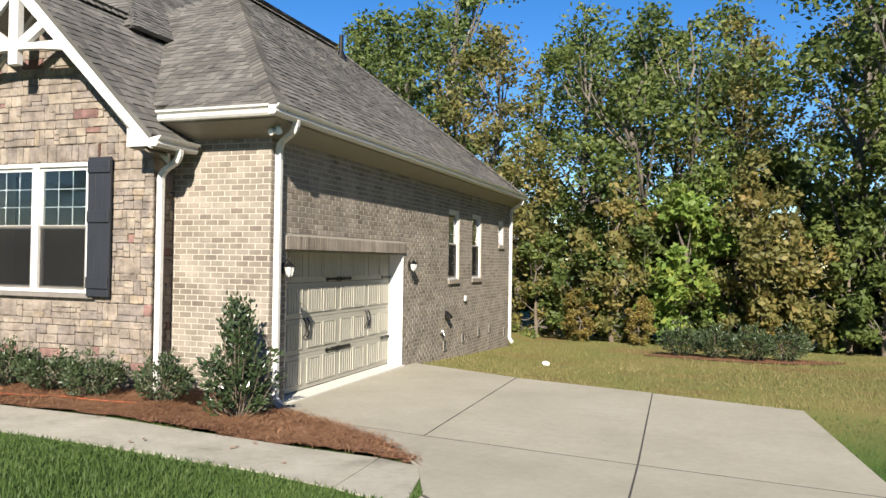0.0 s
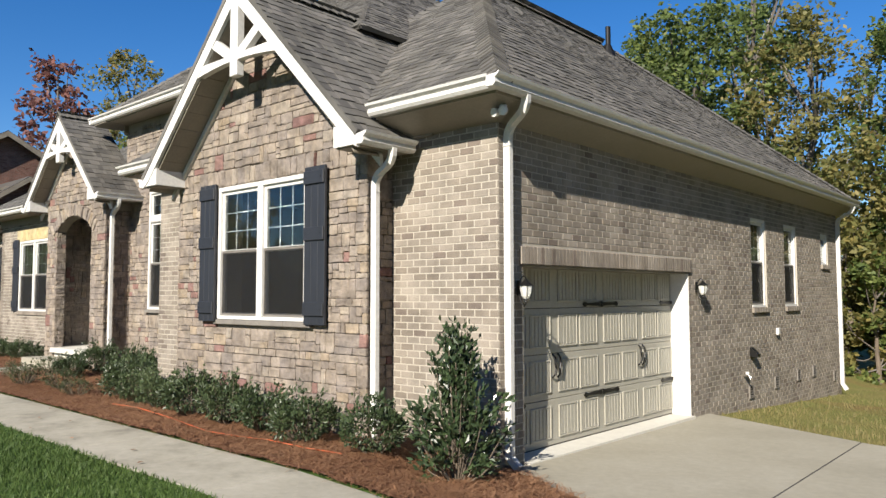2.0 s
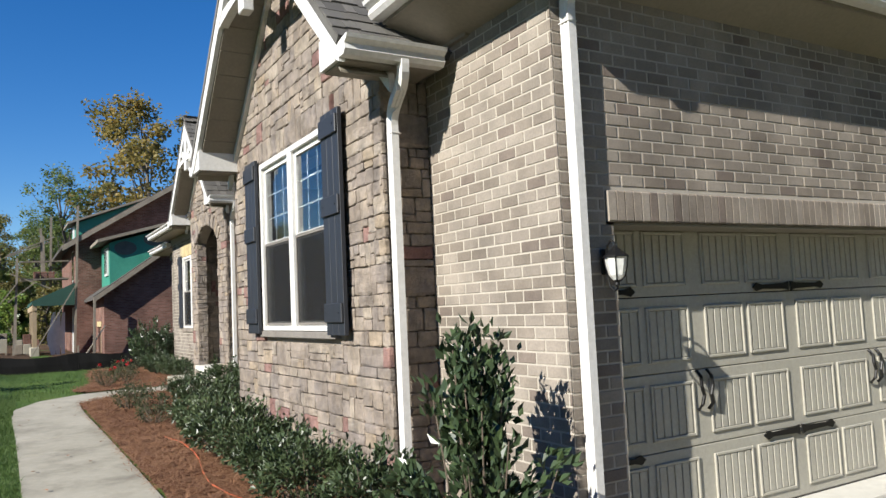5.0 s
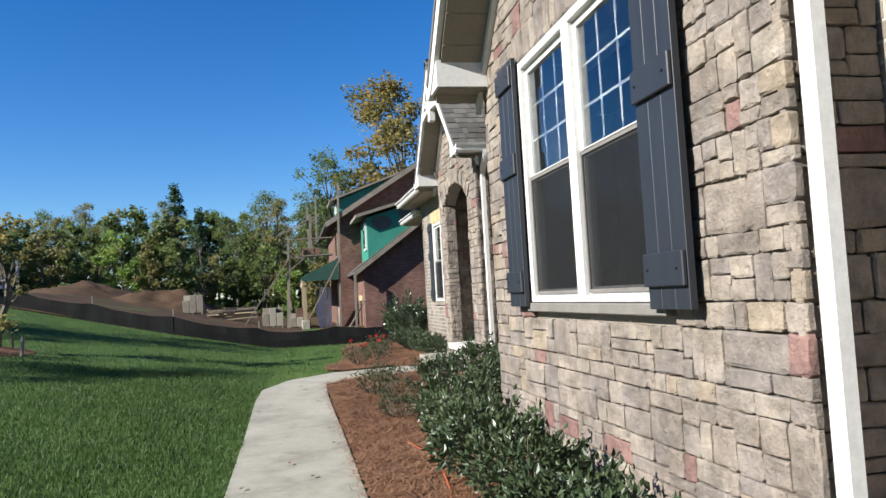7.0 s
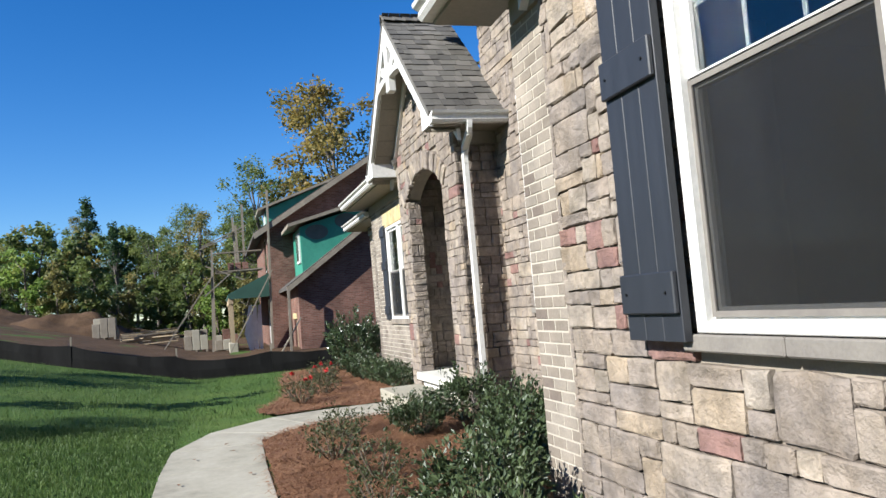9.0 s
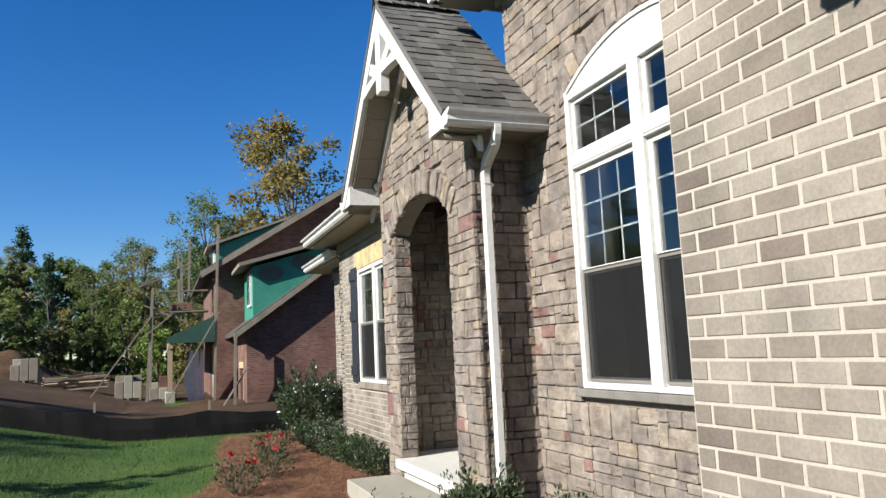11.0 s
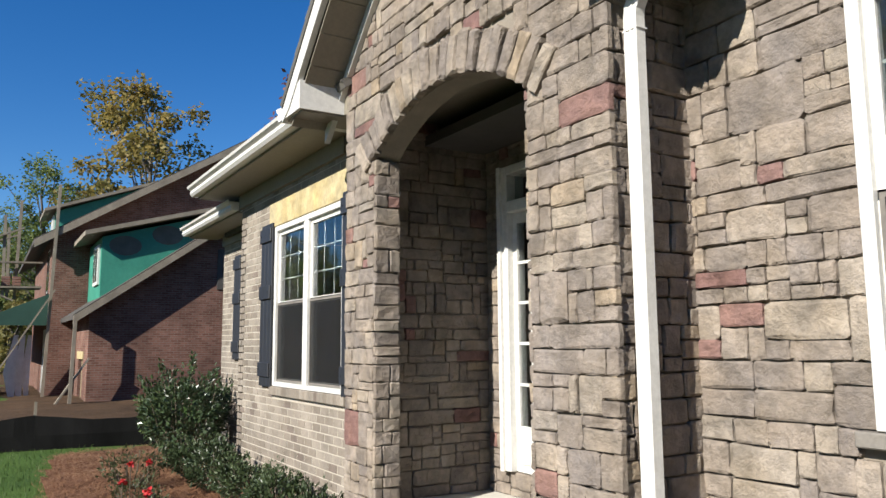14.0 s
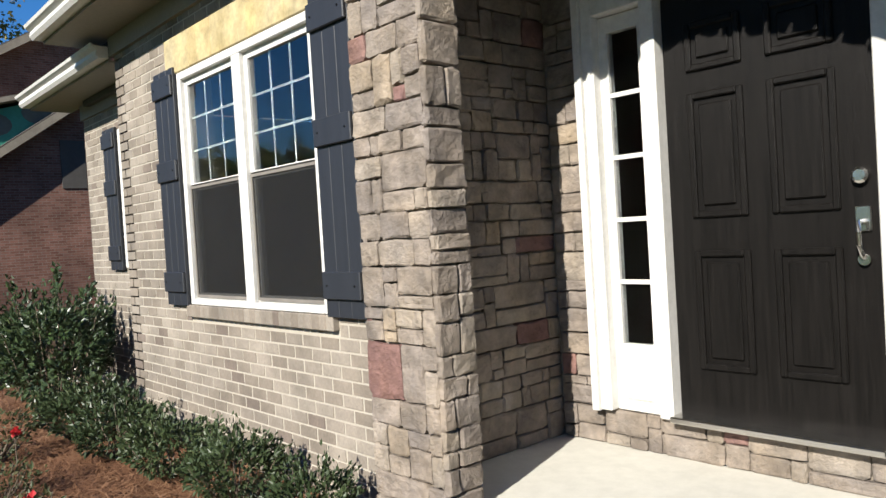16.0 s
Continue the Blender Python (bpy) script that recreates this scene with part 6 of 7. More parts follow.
holly = shrub("holly_shrub", 1.40, 0.50, 2900, 0.072, M_LEAF_HOLLY, "tall upright glossy dark green holly beside the garage corner", "shrub", "", 11, True, 40, 20)
plant(holly, -4.66, 7.38, True)
boxes = [shrub("boxwood_shrub", 0.50, 0.34, 2100, 0.046, M_LEAF_BOX, "low dark green evergreen shrub in the straw bed", "shrub", "low evergreen shrubs", 21 + k, False, 22, 10) for k in range(3)]
spots_a = [(-5.55, 7.22), (-6.5, 7.14), (-7.25, 7.17), (-8.02, 7.2), (-8.85, 7.22), (-9.6, 7.24), (-10.3, 7.3), (-10.95, 7.45)]
for i, (x, y) in enumerate(spots_a):
    plant(boxes[i % 3], x, y, i < 3, rng.uniform(0.9, 1.12))
for i, (x, y, s) in enumerate([(-11.55, 7.85, 0.95), (-12.3, 8.15, 1.05), (-13.0, 8.6, 1.0), (-13.6, 8.75, 1.0), (-14.5, 8.55, 1.05), (-14.2, 7.9, 0.85), (-18.15, 8.72, 0.72), (-18.95, 8.7, 0.82), (-19.75, 8.66, 0.85), (-20.6, 8.62, 0.98), (-21.4, 8.6, 1.05)]):
    plant(boxes[i % 3], x, y, False, s)
tall_shrub = shrub("laurel_shrub", 1.2, 0.52, 3600, 0.06, M_LEAF_HOLLY, "large dark green rounded laurel at the far house corner", "shrub", "corner laurels", 31, False, 34, 14)
plant(tall_shrub, -22.6, 8.7, True)
plant(tall_shrub, -23.4, 8.9, False, 1.1)
roses = [shrub("rose_shrub", 0.40, 0.27, 520, 0.036, M_LEAF_ROSE, "sparse thin rose shrub in the pine straw", "shrub", "rose shrubs", 41 + k, False, 16, 12) for k in range(2)]
for i, (x, y) in enumerate([(-12.6, 7.15), (-13.6, 6.95), (-14.6, 7.2), (-15.0, 7.9), (-11.7, 7.0), (-17.9, 7.1), (-18.9, 7.55), (-20.2, 7.75), (-21.3, 7.9)]):
    r = plant(roses[i % 2], x, y, i < 2, rng.uniform(0.85, 1.15))
for k, (x, y, z) in enumerate([(-18.0, 7.0, 0.42), (-17.8, 7.25, 0.36), (-18.95, 7.45, 0.45), (-18.75, 7.6, 0.38), (-20.15, 7.7, 0.4), (-20.4, 7.9, 0.36), (-18.1, 7.2, 0.3)]):
    fl_ = thing("rose_flower", pose(x, y, bed_z(x, y) + z), "small bright red rose bloom on a shrub", "flower", "red roses")
    pts = [(Vector((random.gauss(0, 0.008), random.gauss(0, 0.008), random.gauss(0, 0.008))), Vector((random.gauss(0, 1), random.gauss(0, 1), random.uniform(0, 1))).normalized()) for _ in range(26)]
    v, f = leaf_cloud(pts, 0.035, 0.9)
    raw("petals", v, f, M_PETAL, fl_)
    part("stalk", tube(bmesh.new(), [(0, 0, 0), (0.01, 0, -z * 0.5), (0, 0, -z)], 0.004, 5), M_STEM, fl_)
cord = thing("orange_cord", pose(0, 0, 0), "thin orange-red cord lying across the pine straw", "cord")
part("line", tube(bmesh.new(), [(-10.2 + 0.5 * i, 6.85 + 0.1 * math.sin(i * 0.9), bed_z(-10.2 + 0.5 * i, 6.85 + 0.1 * math.sin(i * 0.9)) + 0.02) for i in range(10)], 0.006, 6), M_ORANGE, cord)
rng2 = random.Random(8)
for k in range(26):
    x, y = rng2.uniform(-16, -3), rng2.uniform(5.5, 6.35)
    if k > 19:
        x, y = rng2.uniform(-3.5, 0.5), rng2.uniform(7.5, 11)
    tw = thing("fallen_leaf", pose(x, y, (ground_z(x, y) + 0.034) if k <= 19 else drive_z(y) + 0.004, 0, 0, rng2.uniform(0, 360)), "dry brown curled leaf lying on the concrete", "leaf", "fallen leaves")
    raw("blade", [(-0.03, 0, 0.0), (0, -0.018, 0.006), (0.035, 0, 0.002), (0, 0.018, 0.008), (0, 0, 0.0)], [(0, 1, 4), (1, 2, 4), (2, 3, 4), (3, 0, 4)], M_NEEDLE, tw)


# ---- trees ----
def tree(name, seed, height, crown_r, crown_low, clumps, per, size, mat, bark, label, group, lean=0.0, pine=False):
    random.seed(seed)
    root = thing(name, pose(0, 0, 0), label, "tree", group)
    bm = bmesh.new()
    r0 = height * 0.014 + 0.03
    n = 7
    spine = [Vector((lean * height * (i / n) ** 2 + random.gauss(0, 0.06) * i / n, random.gauss(0, 0.06) * i, height * 0.97 * i / n - (0.3 if i == 0 else 0))) for i in range(n + 1)]
    tube(bm, spine, r0, 8, [r0 * (1.15 if i == 0 else 1 - 0.88 * i / n) for i in range(n + 1)])
    part("trunk", bm, bark, root)
    cl = []
    bm = bmesh.new()
    for i in range(clumps):
        t = crown_low + (1 - crown_low) * (i + random.random()) / clumps
        k = (t - crown_low) / (1 - crown_low)
        prof = (1 - k) ** 0.75 * 1.05 if pine else math.sin(math.pi * (0.12 + 0.80 * k)) ** 0.7
        a = random.uniform(0, 6.283)
        r = crown_r * prof * random.uniform(0.25, 1.0)
        base = spine[min(n, int(t * n))]
        c = Vector((base.x + r * math.cos(a), base.y + r * math.sin(a), height * t + random.gauss(0, 0.3)))
        cl.append((c, random.uniform(0.45, 1.0) * crown_r * (0.24 if pine else 0.29)))
        if i % 2 == 0:
            b = spine[max(1, min(n, int((t - 0.12) * n)))]
            m = b.lerp(c, 0.5) + Vector((0, 0, -0.15 * r))
            tube(bm, [b, m, c], 0.05, 5, [r0 * 0.32, r0 * 0.2, r0 * 0.06])
    part("branchwork", bm, M_BARK, root)
    pts = []
    for c, r in cl:
        for _ in range(per):
            d = Vector((random.gauss(0, 1), random.gauss(0, 1), random.gauss(0, 0.7)))
            d = d.normalized() * r * random.uniform(0.35, 1.15)
            pts.append((c + d, (d + Vector((0, 0, 0.2))).normalized()))
    v, f = [], []
    for p, d in pts:
        a = Vector((random.gauss(0, 1), random.gauss(0, 1), random.gauss(0, 0.6))).normalized()
        b = a.cross(Vector((random.gauss(0, 1), random.gauss(0, 1), random.gauss(0, 1)))).normalized()
        s = size * random.uniform(0.6, 1.35)
        k = len(v)
        v += [tuple(p - a * s), tuple(p + b * (s * 0.55)), tuple(p + a * s), tuple(p - b * (s * 0.55))]
        f.append((k, k + 1, k + 2, k + 3))
    raw("crown", v, f, mat, root)
    return root


G1, G2 = "trees of the wood behind the garage", "trees beyond the lawn"
oak = tree("oak_tree", 101, 11.5, 3.2, 0.22, 64, 120, 0.10, M_LEAF_GREEN, M_BARK, "tall green oak at the edge of the wood", G1)
oak_b = tree("oak_tree", 102, 13.0, 3.0, 0.30, 58, 125, 0.10, M_LEAF_GREEN, M_BARK, "tall slender green oak with gaps in its crown", G1, 0.03)
hick = tree("hickory_tree", 103, 12.0, 3.0, 0.20, 60, 120, 0.10, M_LEAF_OLIVE, M_BARK, "olive and brown autumn hickory in the wood", G1)
gold = tree("maple_tree", 104, 12.0, 3.8, 0.22, 80, 150, 0.11, M_LEAF_GOLD, M_BARK, "golden autumn maple above the building site", G2)
red = tree("sourwood_tree", 105, 12.0, 2.6, 0.30, 40, 60, 0.15, M_LEAF_RED, M_BARK, "thin reddish autumn tree behind the roofs", G2)
poplar = tree("poplar_tree", 106, 14.0, 2.6, 0.36, 48, 115, 0.10, M_LEAF_GREEN, M_PALEBARK, "pale-trunked tall poplar at the wood's edge", G1)
pine_t = tree("pine_tree", 107, 13.0, 2.6, 0.15, 64, 90, 0.14, M_LEAF_PINE, M_BARK, "dark green conical pine beyond the lawn", G2, 0, True)
under = [tree("understory_tree", 110 + k, 3.6, 1.5, 0.05, 34, 80, 0.10, mt, M_STEM, lb, "young growth at the wood's edge") for k, (mt, lb) in enumerate([(M_LEAF_GREEN, "dense green young growth at the wood's edge"), (M_LEAF_LIME, "bright yellow-green sapling at the wood's edge"), (M_LEAF_OLIVE, "brownish autumn undergrowth at the wood's edge"), (M_LEAF_GOLD, "orange and yellow autumn sapling at the wood's edge")])]
placed = set()


def stand(root, x, y, s=1.0, sz=1.0):
    z = ground_z(x, y) - 0.05
    m = pose(x, y, z, 0, 0, rng.uniform(0, 360))
    if root.name not in placed:
        placed.add(root.name)
        root.matrix_basis = m
        root.scale = (s, s, s * sz)
        return root
    c = copy_thing(root, m)
    c.scale = (s, s, s * sz)
    return c


# the wood behind the garage
ring = [oak, hick, oak_b, oak, poplar, hick, oak_b, oak]
for i in range(15):
    stand(ring[i % 8], -17 + i * 2.1 + rng.uniform(-0.7, 0.7), 26.5 - 0.30 * max(0, i - 7) * 1.4 + rng.uniform(-1, 1.5), rng.uniform(0.86, 1.16))
for i in range(12):
    stand(ring[(i * 3 + 1) % 8], -20 + i * 3.2 + rng.uniform(-1, 1), 32 + rng.uniform(-1.5, 2), rng.uniform(0.8, 1.15))
stand(poplar, 5.2, 22.4, 1.0)
stand(oak, 9.4, 17.5, 0.95)
stand(oak_b, 11.5, 14.0, 0.9)
for i in range(24):
    k = (0, 2, 0, 1, 0, 2, 2, 0)[i % 8]
    x = -12 + i * 1.05 + rng.uniform(-0.4, 0.4)
    stand(under[k], x, 24.8 - 0.42 * max(0, x) + rng.uniform(-0.6, 0.8), rng.uniform(0.75, 1.25), rng.uniform(0.9, 1.2))
for i in range(16):
    x = -14 + i * 1.7 + rng.uniform(-0.5, 0.5)
    stand(under[(0, 2, 0, 1)[i % 4]], x, 27.6 - 0.40 * max(0, x) + rng.uniform(-0.6, 0.8), rng.uniform(1.2, 1.7))
# beyond the lawn and the building site
for i, (x, y, t, s) in enumerate([(-66, 15.6, gold, 1.6), (-64, 9.5, oak_b, 1.0), (-58, 24, red, 1.6), (-55, 28.5, hick, 1.6), (-60, 29, oak, 1.1), (-52, 27, hick, 1.0), (-70, 20, oak, 1.1), (-66, 12, hick, 1.0),
                                  (-76, -4.3, pine_t, 0.95), (-76, -0.6, poplar, 0.75), (-70, 1.5, oak, 0.85), (-68, 5, hick, 0.8), (-70, 8, oak_b, 0.8), (-76, -10, oak, 0.75), (-78, -15, hick, 0.75), (-80, -20, oak, 0.75), (-80, -26, oak, 0.8),
                                  (-76, -32, oak_b, 0.85), (-66, -26, oak, 1.0), (-58, -21, oak_b, 0.95), (-84, -8, oak, 0.9), (-84, 2, hick, 0.95), (-82, 9, oak, 0.95), (-66, -1, pine_t, 0.7), (-65, 9.5, oak, 0.75), (-78, 4, oak_b, 0.9), (-80, -13, hick, 0.9),
                                  (-42, 24, oak, 1.05), (-46, 30, red, 1.1), (-36, 27, hick, 1.0), (-30, 30, oak, 1.1), (-44, 36, oak_b, 1.1)]):
    stand(t, x, y, s * 0.84 if y < 3 else s)
for i in range(22):
    stand((oak, hick, oak_b, oak, pine_t)[i % 5], -88 + rng.uniform(-3, 3), -40 + i * 3.0 + rng.uniform(-1, 1), rng.uniform(0.62, 0.9))
for i in range(26):
    stand(under[(0, 2, 0)[i % 3]], -76 + rng.uniform(-2, 2), -36 + i * 2.0, rng.uniform(1.5, 2.2))
for i in range(20):
    x, y = -63 - 2.0 * math.sin(i), -26 + i * 2.0
    stand(under[(0, 2, 0, 0, 1, 2)[i % 6]], x, y, rng.uniform(0.9, 1.5))
for x, y, s in ((-3.5, 24.2, 0.45), (-1.6, 23.6, 0.4), (1.9, 23.4, 0.42)):
    stand(under[3], x, y, s)
# unseen trees added to the east, carrying the wood on and blocking sky light
for i in range(13):
    stand(ring[(i * 3) % 8], 24 + rng.uniform(-3, 3), 13 - i * 4.2 + rng.uniform(-1, 1), rng.uniform(1.0, 1.25))
    stand(under[(0, 2)[i % 2]], 20 + rng.uniform(-1, 2), 13 - i * 4.2, rng.uniform(1.3, 1.9))
# trees across the street, seen in the panes and by their shadows on the lawn
for i, (x, y, t, s) in enumerate([(-11.5, -12, oak_b, 0.72), (-18.5, -13.5, oak, 0.85), (-26, -16, oak_b, 0.9), (-15, -30, hick, 1.0), (-42, -38, oak, 1.2), (-28, -42, oak_b, 1.2), (-14, -44, oak, 1.2), (-2, -42, hick, 1.2), (9, -40, oak, 1.2), (18, -34, oak_b, 1.1), (-55, -42, oak, 1.2), (-20, -48, oak, 1.3), (4, -48, oak_b, 1.3), (-36, -46, hick, 1.3), (26, -24, oak, 1.1)]):
    stand(t, x, y, s)
# low dark shrubs on their own patch of straw in the back yard
patch = [(-1.2 + 2.3 * math.cos(a * 0.524) * (1 + 0.1 * math.sin(a * 2)), 19.4 + 1.0 * math.sin(a * 0.524)) for a in range(12)]
v = [(1.1, 19.4, ground_z(1.1, 19.4) + 0.06)] + [(x + 2.3, y, ground_z(x + 2.3, y) + 0.015) for x, y in patch]
tagged(raw("straw_patch", v, [(0, 1 + i, 1 + (i + 1) % 12) for i in range(12)], M_STRAW), "red-brown straw patch under dark shrubs in the yard", "mulch bed", "", "structure")
for x, y in ((-0.2, 19.5), (0.6, 19.2), (1.35, 19.0), (2.1, 19.3)):
    c = copy_thing(boxes[0], pose(x, y, ground_z(x, y) + 0.0, 0, 0, rng.uniform(0, 360)))
    c.scale = (1.5, 1.5, 1.5)
stone_w = thing("white_rock", pose(-2.6, 14.6, ground_z(-2.6, 14.6) - 0.01), "small white stone lying in thin grass", "rock")
bm = bmesh.new()
bmesh.ops.create_icosphere(bm, subdivisions=2, radius=0.09)
for q in bm.verts:
    q.co *= 1 + 0.25 * noise.noise(q.co * 9)
    q.co.z = q.co.z * 0.6 + 0.045
part("stone", bm, M_PLASTIC, stone_w)


# ---- the building site next door ----
NX = -36.0
nh = thing("unfinished_house", pose(0, 0, 0), "unfinished red brick house with teal wrap and wooden bracing", "house")
bm = bmesh.new()
RAKE = [(9.0, -0.6), (9.0, 2.75), (14.6, 6.75), (21, 2.75), (21, -0.6)]
prism(bm, RAKE, NX - 0.25, NX, "x")
part("wing_side_wall", bm, M_REDBRICK, nh)
bm = bmesh.new()
wall_panel(bm, Face(0, 9.0, (1, 0), (0, -1)), NX - 3.2, NX - 0.251, -0.6, 2.75, 0.25, [(NX - 2.3, NX - 1.1, -0.4, 1.35)])
part("wing_front_wall", bm, M_REDBRICK, nh)
part("doorway_lintel", boxed(NX - 2.5, 8.97, 1.35, NX - 0.95, 9.2, 1.58), M_YELLOWSTONE, nh, "pale lintel over the open doorway")
part("doorway_frame", boxed(NX - 1.85, 9.05, -0.4, NX - 1.72, 9.15, 1.35), M_LUMBER, nh)
# dark sheet behind the doorway in place of the shade within
part("dark_inside", boxed(NX - 3.0, 9.6, -0.5, NX - 0.3, 9.7, 2.7), M_DARK, nh)
n2 = Vector((0, 14.6 - 9.0, 6.75 - 2.75)).normalized()
for s, (ya, za, yb, zb) in (("front", (8.55, 2.47, 14.6, 6.80)), ("rear", (21.3, 2.55, 14.6, 6.80))):
    part("roof_deck", prism(bmesh.new(), [(ya, za), (yb, zb), (yb, zb + 0.14), (ya, za + 0.14)], NX - 9, NX + 0.35, "x"), M_ROOFDECK, nh, "dark roof sheathing")
    part("rake_board", prism(bmesh.new(), [(ya, za - 0.12), (yb, zb - 0.12), (yb, zb + 0.1), (ya, za + 0.1)], NX + 0.351, NX + 0.40, "x"), M_OLDWOOD, nh)
# teal dormer on the wing roof
bm = bmesh.new()
prism(bm, [(9.3, 3.0), (9.3, 4.95), (15.0, 6.55), (15.0, 4.0)], NX - 4.0, NX - 0.55, "x")
part("dormer", bm, M_TEAL, nh, "dormer in teal house wrap")
part("dormer_roof", prism(bmesh.new(), [(8.8, 4.93), (15.2, 6.7), (15.2, 6.83), (8.8, 5.06)], NX - 4.3, NX - 0.2, "x"), M_OLDWOOD, nh)
part("dormer_window", boxed(NX - 1.9, 9.24, 3.55, NX - 0.85, 9.3, 4.75), M_WHITE, nh, "white window of the dormer")
for k in range(2):
    part("dormer_pane", boxed(NX - 1.82 + k * 0.48, 9.225, 3.65, NX - 1.42 + k * 0.48, 9.239, 4.65), M_GLASS, nh)
for y, z in ((9.95, 4.72), (11.15, 5.12), (12.3, 5.47)):
    bm = bmesh.new()
    prism(bm, [(y + 0.46 * math.cos(a * 0.393), z + 0.30 * math.sin(a * 0.393)) for a in range(16)], NX - 0.549, NX - 0.535, "x")
    part("printed_mark", bm, M_UTILITY, nh, "dark oval print on the wrap")
# two-storey block behind
BX, BY = NX - 3.6, 8.2
bm = bmesh.new()
prism(bm, [(BY, -0.6), (BY, 5.3), (14.8, 9.35), (22, 5.3), (22, -0.6)], BX - 0.3, BX, "x")
part("block_side_wall", bm, M_REDBRICK, nh)
bm = bmesh.new()
wall_panel(bm, Face(0, BY, (1, 0), (0, -1)), BX - 9, BX - 0.301, -0.6, 5.3, 0.3, [(BX - 2.2, BX - 0.9, 3.5, 5.0), (BX - 2.4, BX - 0.8, 0.0, 2.3)])
part("block_front_wall", bm, M_REDBRICK, nh)
part("upper_window", boxed(BX - 2.2, BY + 0.02, 3.5, BX - 0.9, BY + 0.1, 5.0), M_WHITE, nh, "white framed upper window")
for k in range(2):
    part("window_pane", boxed(BX - 2.1 + k * 0.62, BY, 3.6, BX - 1.6 + k * 0.62, BY + 0.019, 4.9), M_GLASS, nh)
part("plastic_sheet", boxed(BX - 2.4, BY + 0.02, 0.0, BX - 0.8, BY + 0.08, 2.3), M_PLASTIC, nh, "white plastic sheet over the door opening")
for s, (ya, za, yb, zb) in (("front", (BY - 0.55, 4.98, 14.8, 9.4)), ("rear", (22.5, 5.0, 14.8, 9.4))):
    part("roof_deck", prism(bmesh.new(), [(ya, za), (yb, zb), (yb, zb + 0.14), (ya, za + 0.14)], BX - 12, BX + 0.4, "x"), M_ROOFDECK, nh, "dark roof sheathing")
    part("rake_board", prism(bmesh.new(), [(ya, za - 0.15), (yb, zb - 0.15), (yb, zb + 0.1), (ya, za + 0.1)], BX + 0.401, BX + 0.45, "x"), M_OLDWOOD, nh)
part("small_window", boxed(NX - 0.02, 12.55, 3.45, NX + 0.03, 13.15, 4.7), M_DARK, nh, "dark side window with pale frame")
# teal dormer further along the main roof, with its own lid and window
part("far_dormer", prism(bmesh.new(), [(BY + 0.1, 5.35), (BY + 0.1, 6.25), (11.6, 7.55), (11.6, 7.2)], BX - 3.2, BX - 1.0, "x"), M_TEAL, nh, "far dormer in teal house wrap")
part("far_dormer_roof", prism(bmesh.new(), [(BY - 0.25, 6.2), (11.8, 7.62), (11.8, 7.72), (BY - 0.25, 6.3)], BX - 3.5, BX - 0.75, "x"), M_OLDWOOD, nh)
part("far_dormer_window", boxed(BX - 2.0, BY + 0.04, 5.5, BX - 1.25, BY + 0.099, 6.15), M_WHITE, nh)
# porch
PY = 6.45
part("porch_roof", prism(bmesh.new(), [(PY, 2.62), (BY, 3.42), (BY, 3.27), (PY, 2.47)], BX - 8, BX - 0.2, "x"), M_GREENFELT, nh, "green porch roof")
part("porch_end", prism(bmesh.new(), [(PY + 0.05, 2.40), (PY + 0.05, 2.6), (BY - 0.02, 3.25), (BY - 0.02, 2.40)], BX - 0.26, BX - 0.201, "x"), M_GREENFELT, nh, "green sheathed end of the porch roof")
part("porch_beam", boxed(BX - 8, PY + 0.02, 2.2, BX - 0.27, PY + 0.2, 2.45), M_LUMBER, nh)
part("porch_slab", boxed(BX - 8, PY - 0.05, -0.6, BX - 0.2, BY, -0.05), M_CONCRETE, nh)
for x in (BX - 0.45, BX - 1.6, BX - 2.8, BX - 5.2):
    part("porch_post", boxed(x - 0.09, PY + 0.03, -0.05, x + 0.09, PY + 0.19, 2.2), M_LUMBER, nh, "yellow pine porch post")
    part("post_base", boxed(x - 0.2, PY - 0.08, -0.6, x + 0.2, PY + 0.3, 0.55, bevel=0.03), M_CONCRETE, nh)
for k in range(3):
    part("draped_sheet", prism(bmesh.new(), [(7.25 + 0.22 * k, 0.0), (7.05 + 0.26 * k, 0.9), (7.3 + 0.2 * k, 2.1), (7.42 + 0.2 * k, 2.1), (7.4 + 0.2 * k, 0.0)], BX - 0.75 - 0.1 * k, BX - 0.7 - 0.1 * k, "x"), M_PLASTIC, nh, "white plastic sheet hanging in the porch")
sc = thing("scaffold", pose(0, 0, 0), "loose wooden scaffold poles and planks against the brick front", "scaffold")
for p, q in (((BX + 0.45, BY - 0.1, -0.3), (BX + 0.45, BY + 0.1, 6.9)), ((BX - 0.6, 5.7, -0.3), (BX - 0.6, 5.9, 4.4)), ((BX - 2.0, 5.8, -0.3), (BX - 2.0, 5.9, 4.7)), ((BX - 1.0, 6.9, 3.3), (BX - 1.0, 6.85, 6.0)), ((BX - 1.4, 7.25, 3.3), (BX - 1.4, 7.3, 6.6)), ((BX - 2.4, 7.05, 3.3), (BX - 2.4, 7.0, 5.8)), ((NX + 0.5, 8.55, -0.3), (NX + 0.5, 8.6, 2.6))):
    part("pole", stick(p, q, 0.09, 0.09), M_OLDWOOD, sc)
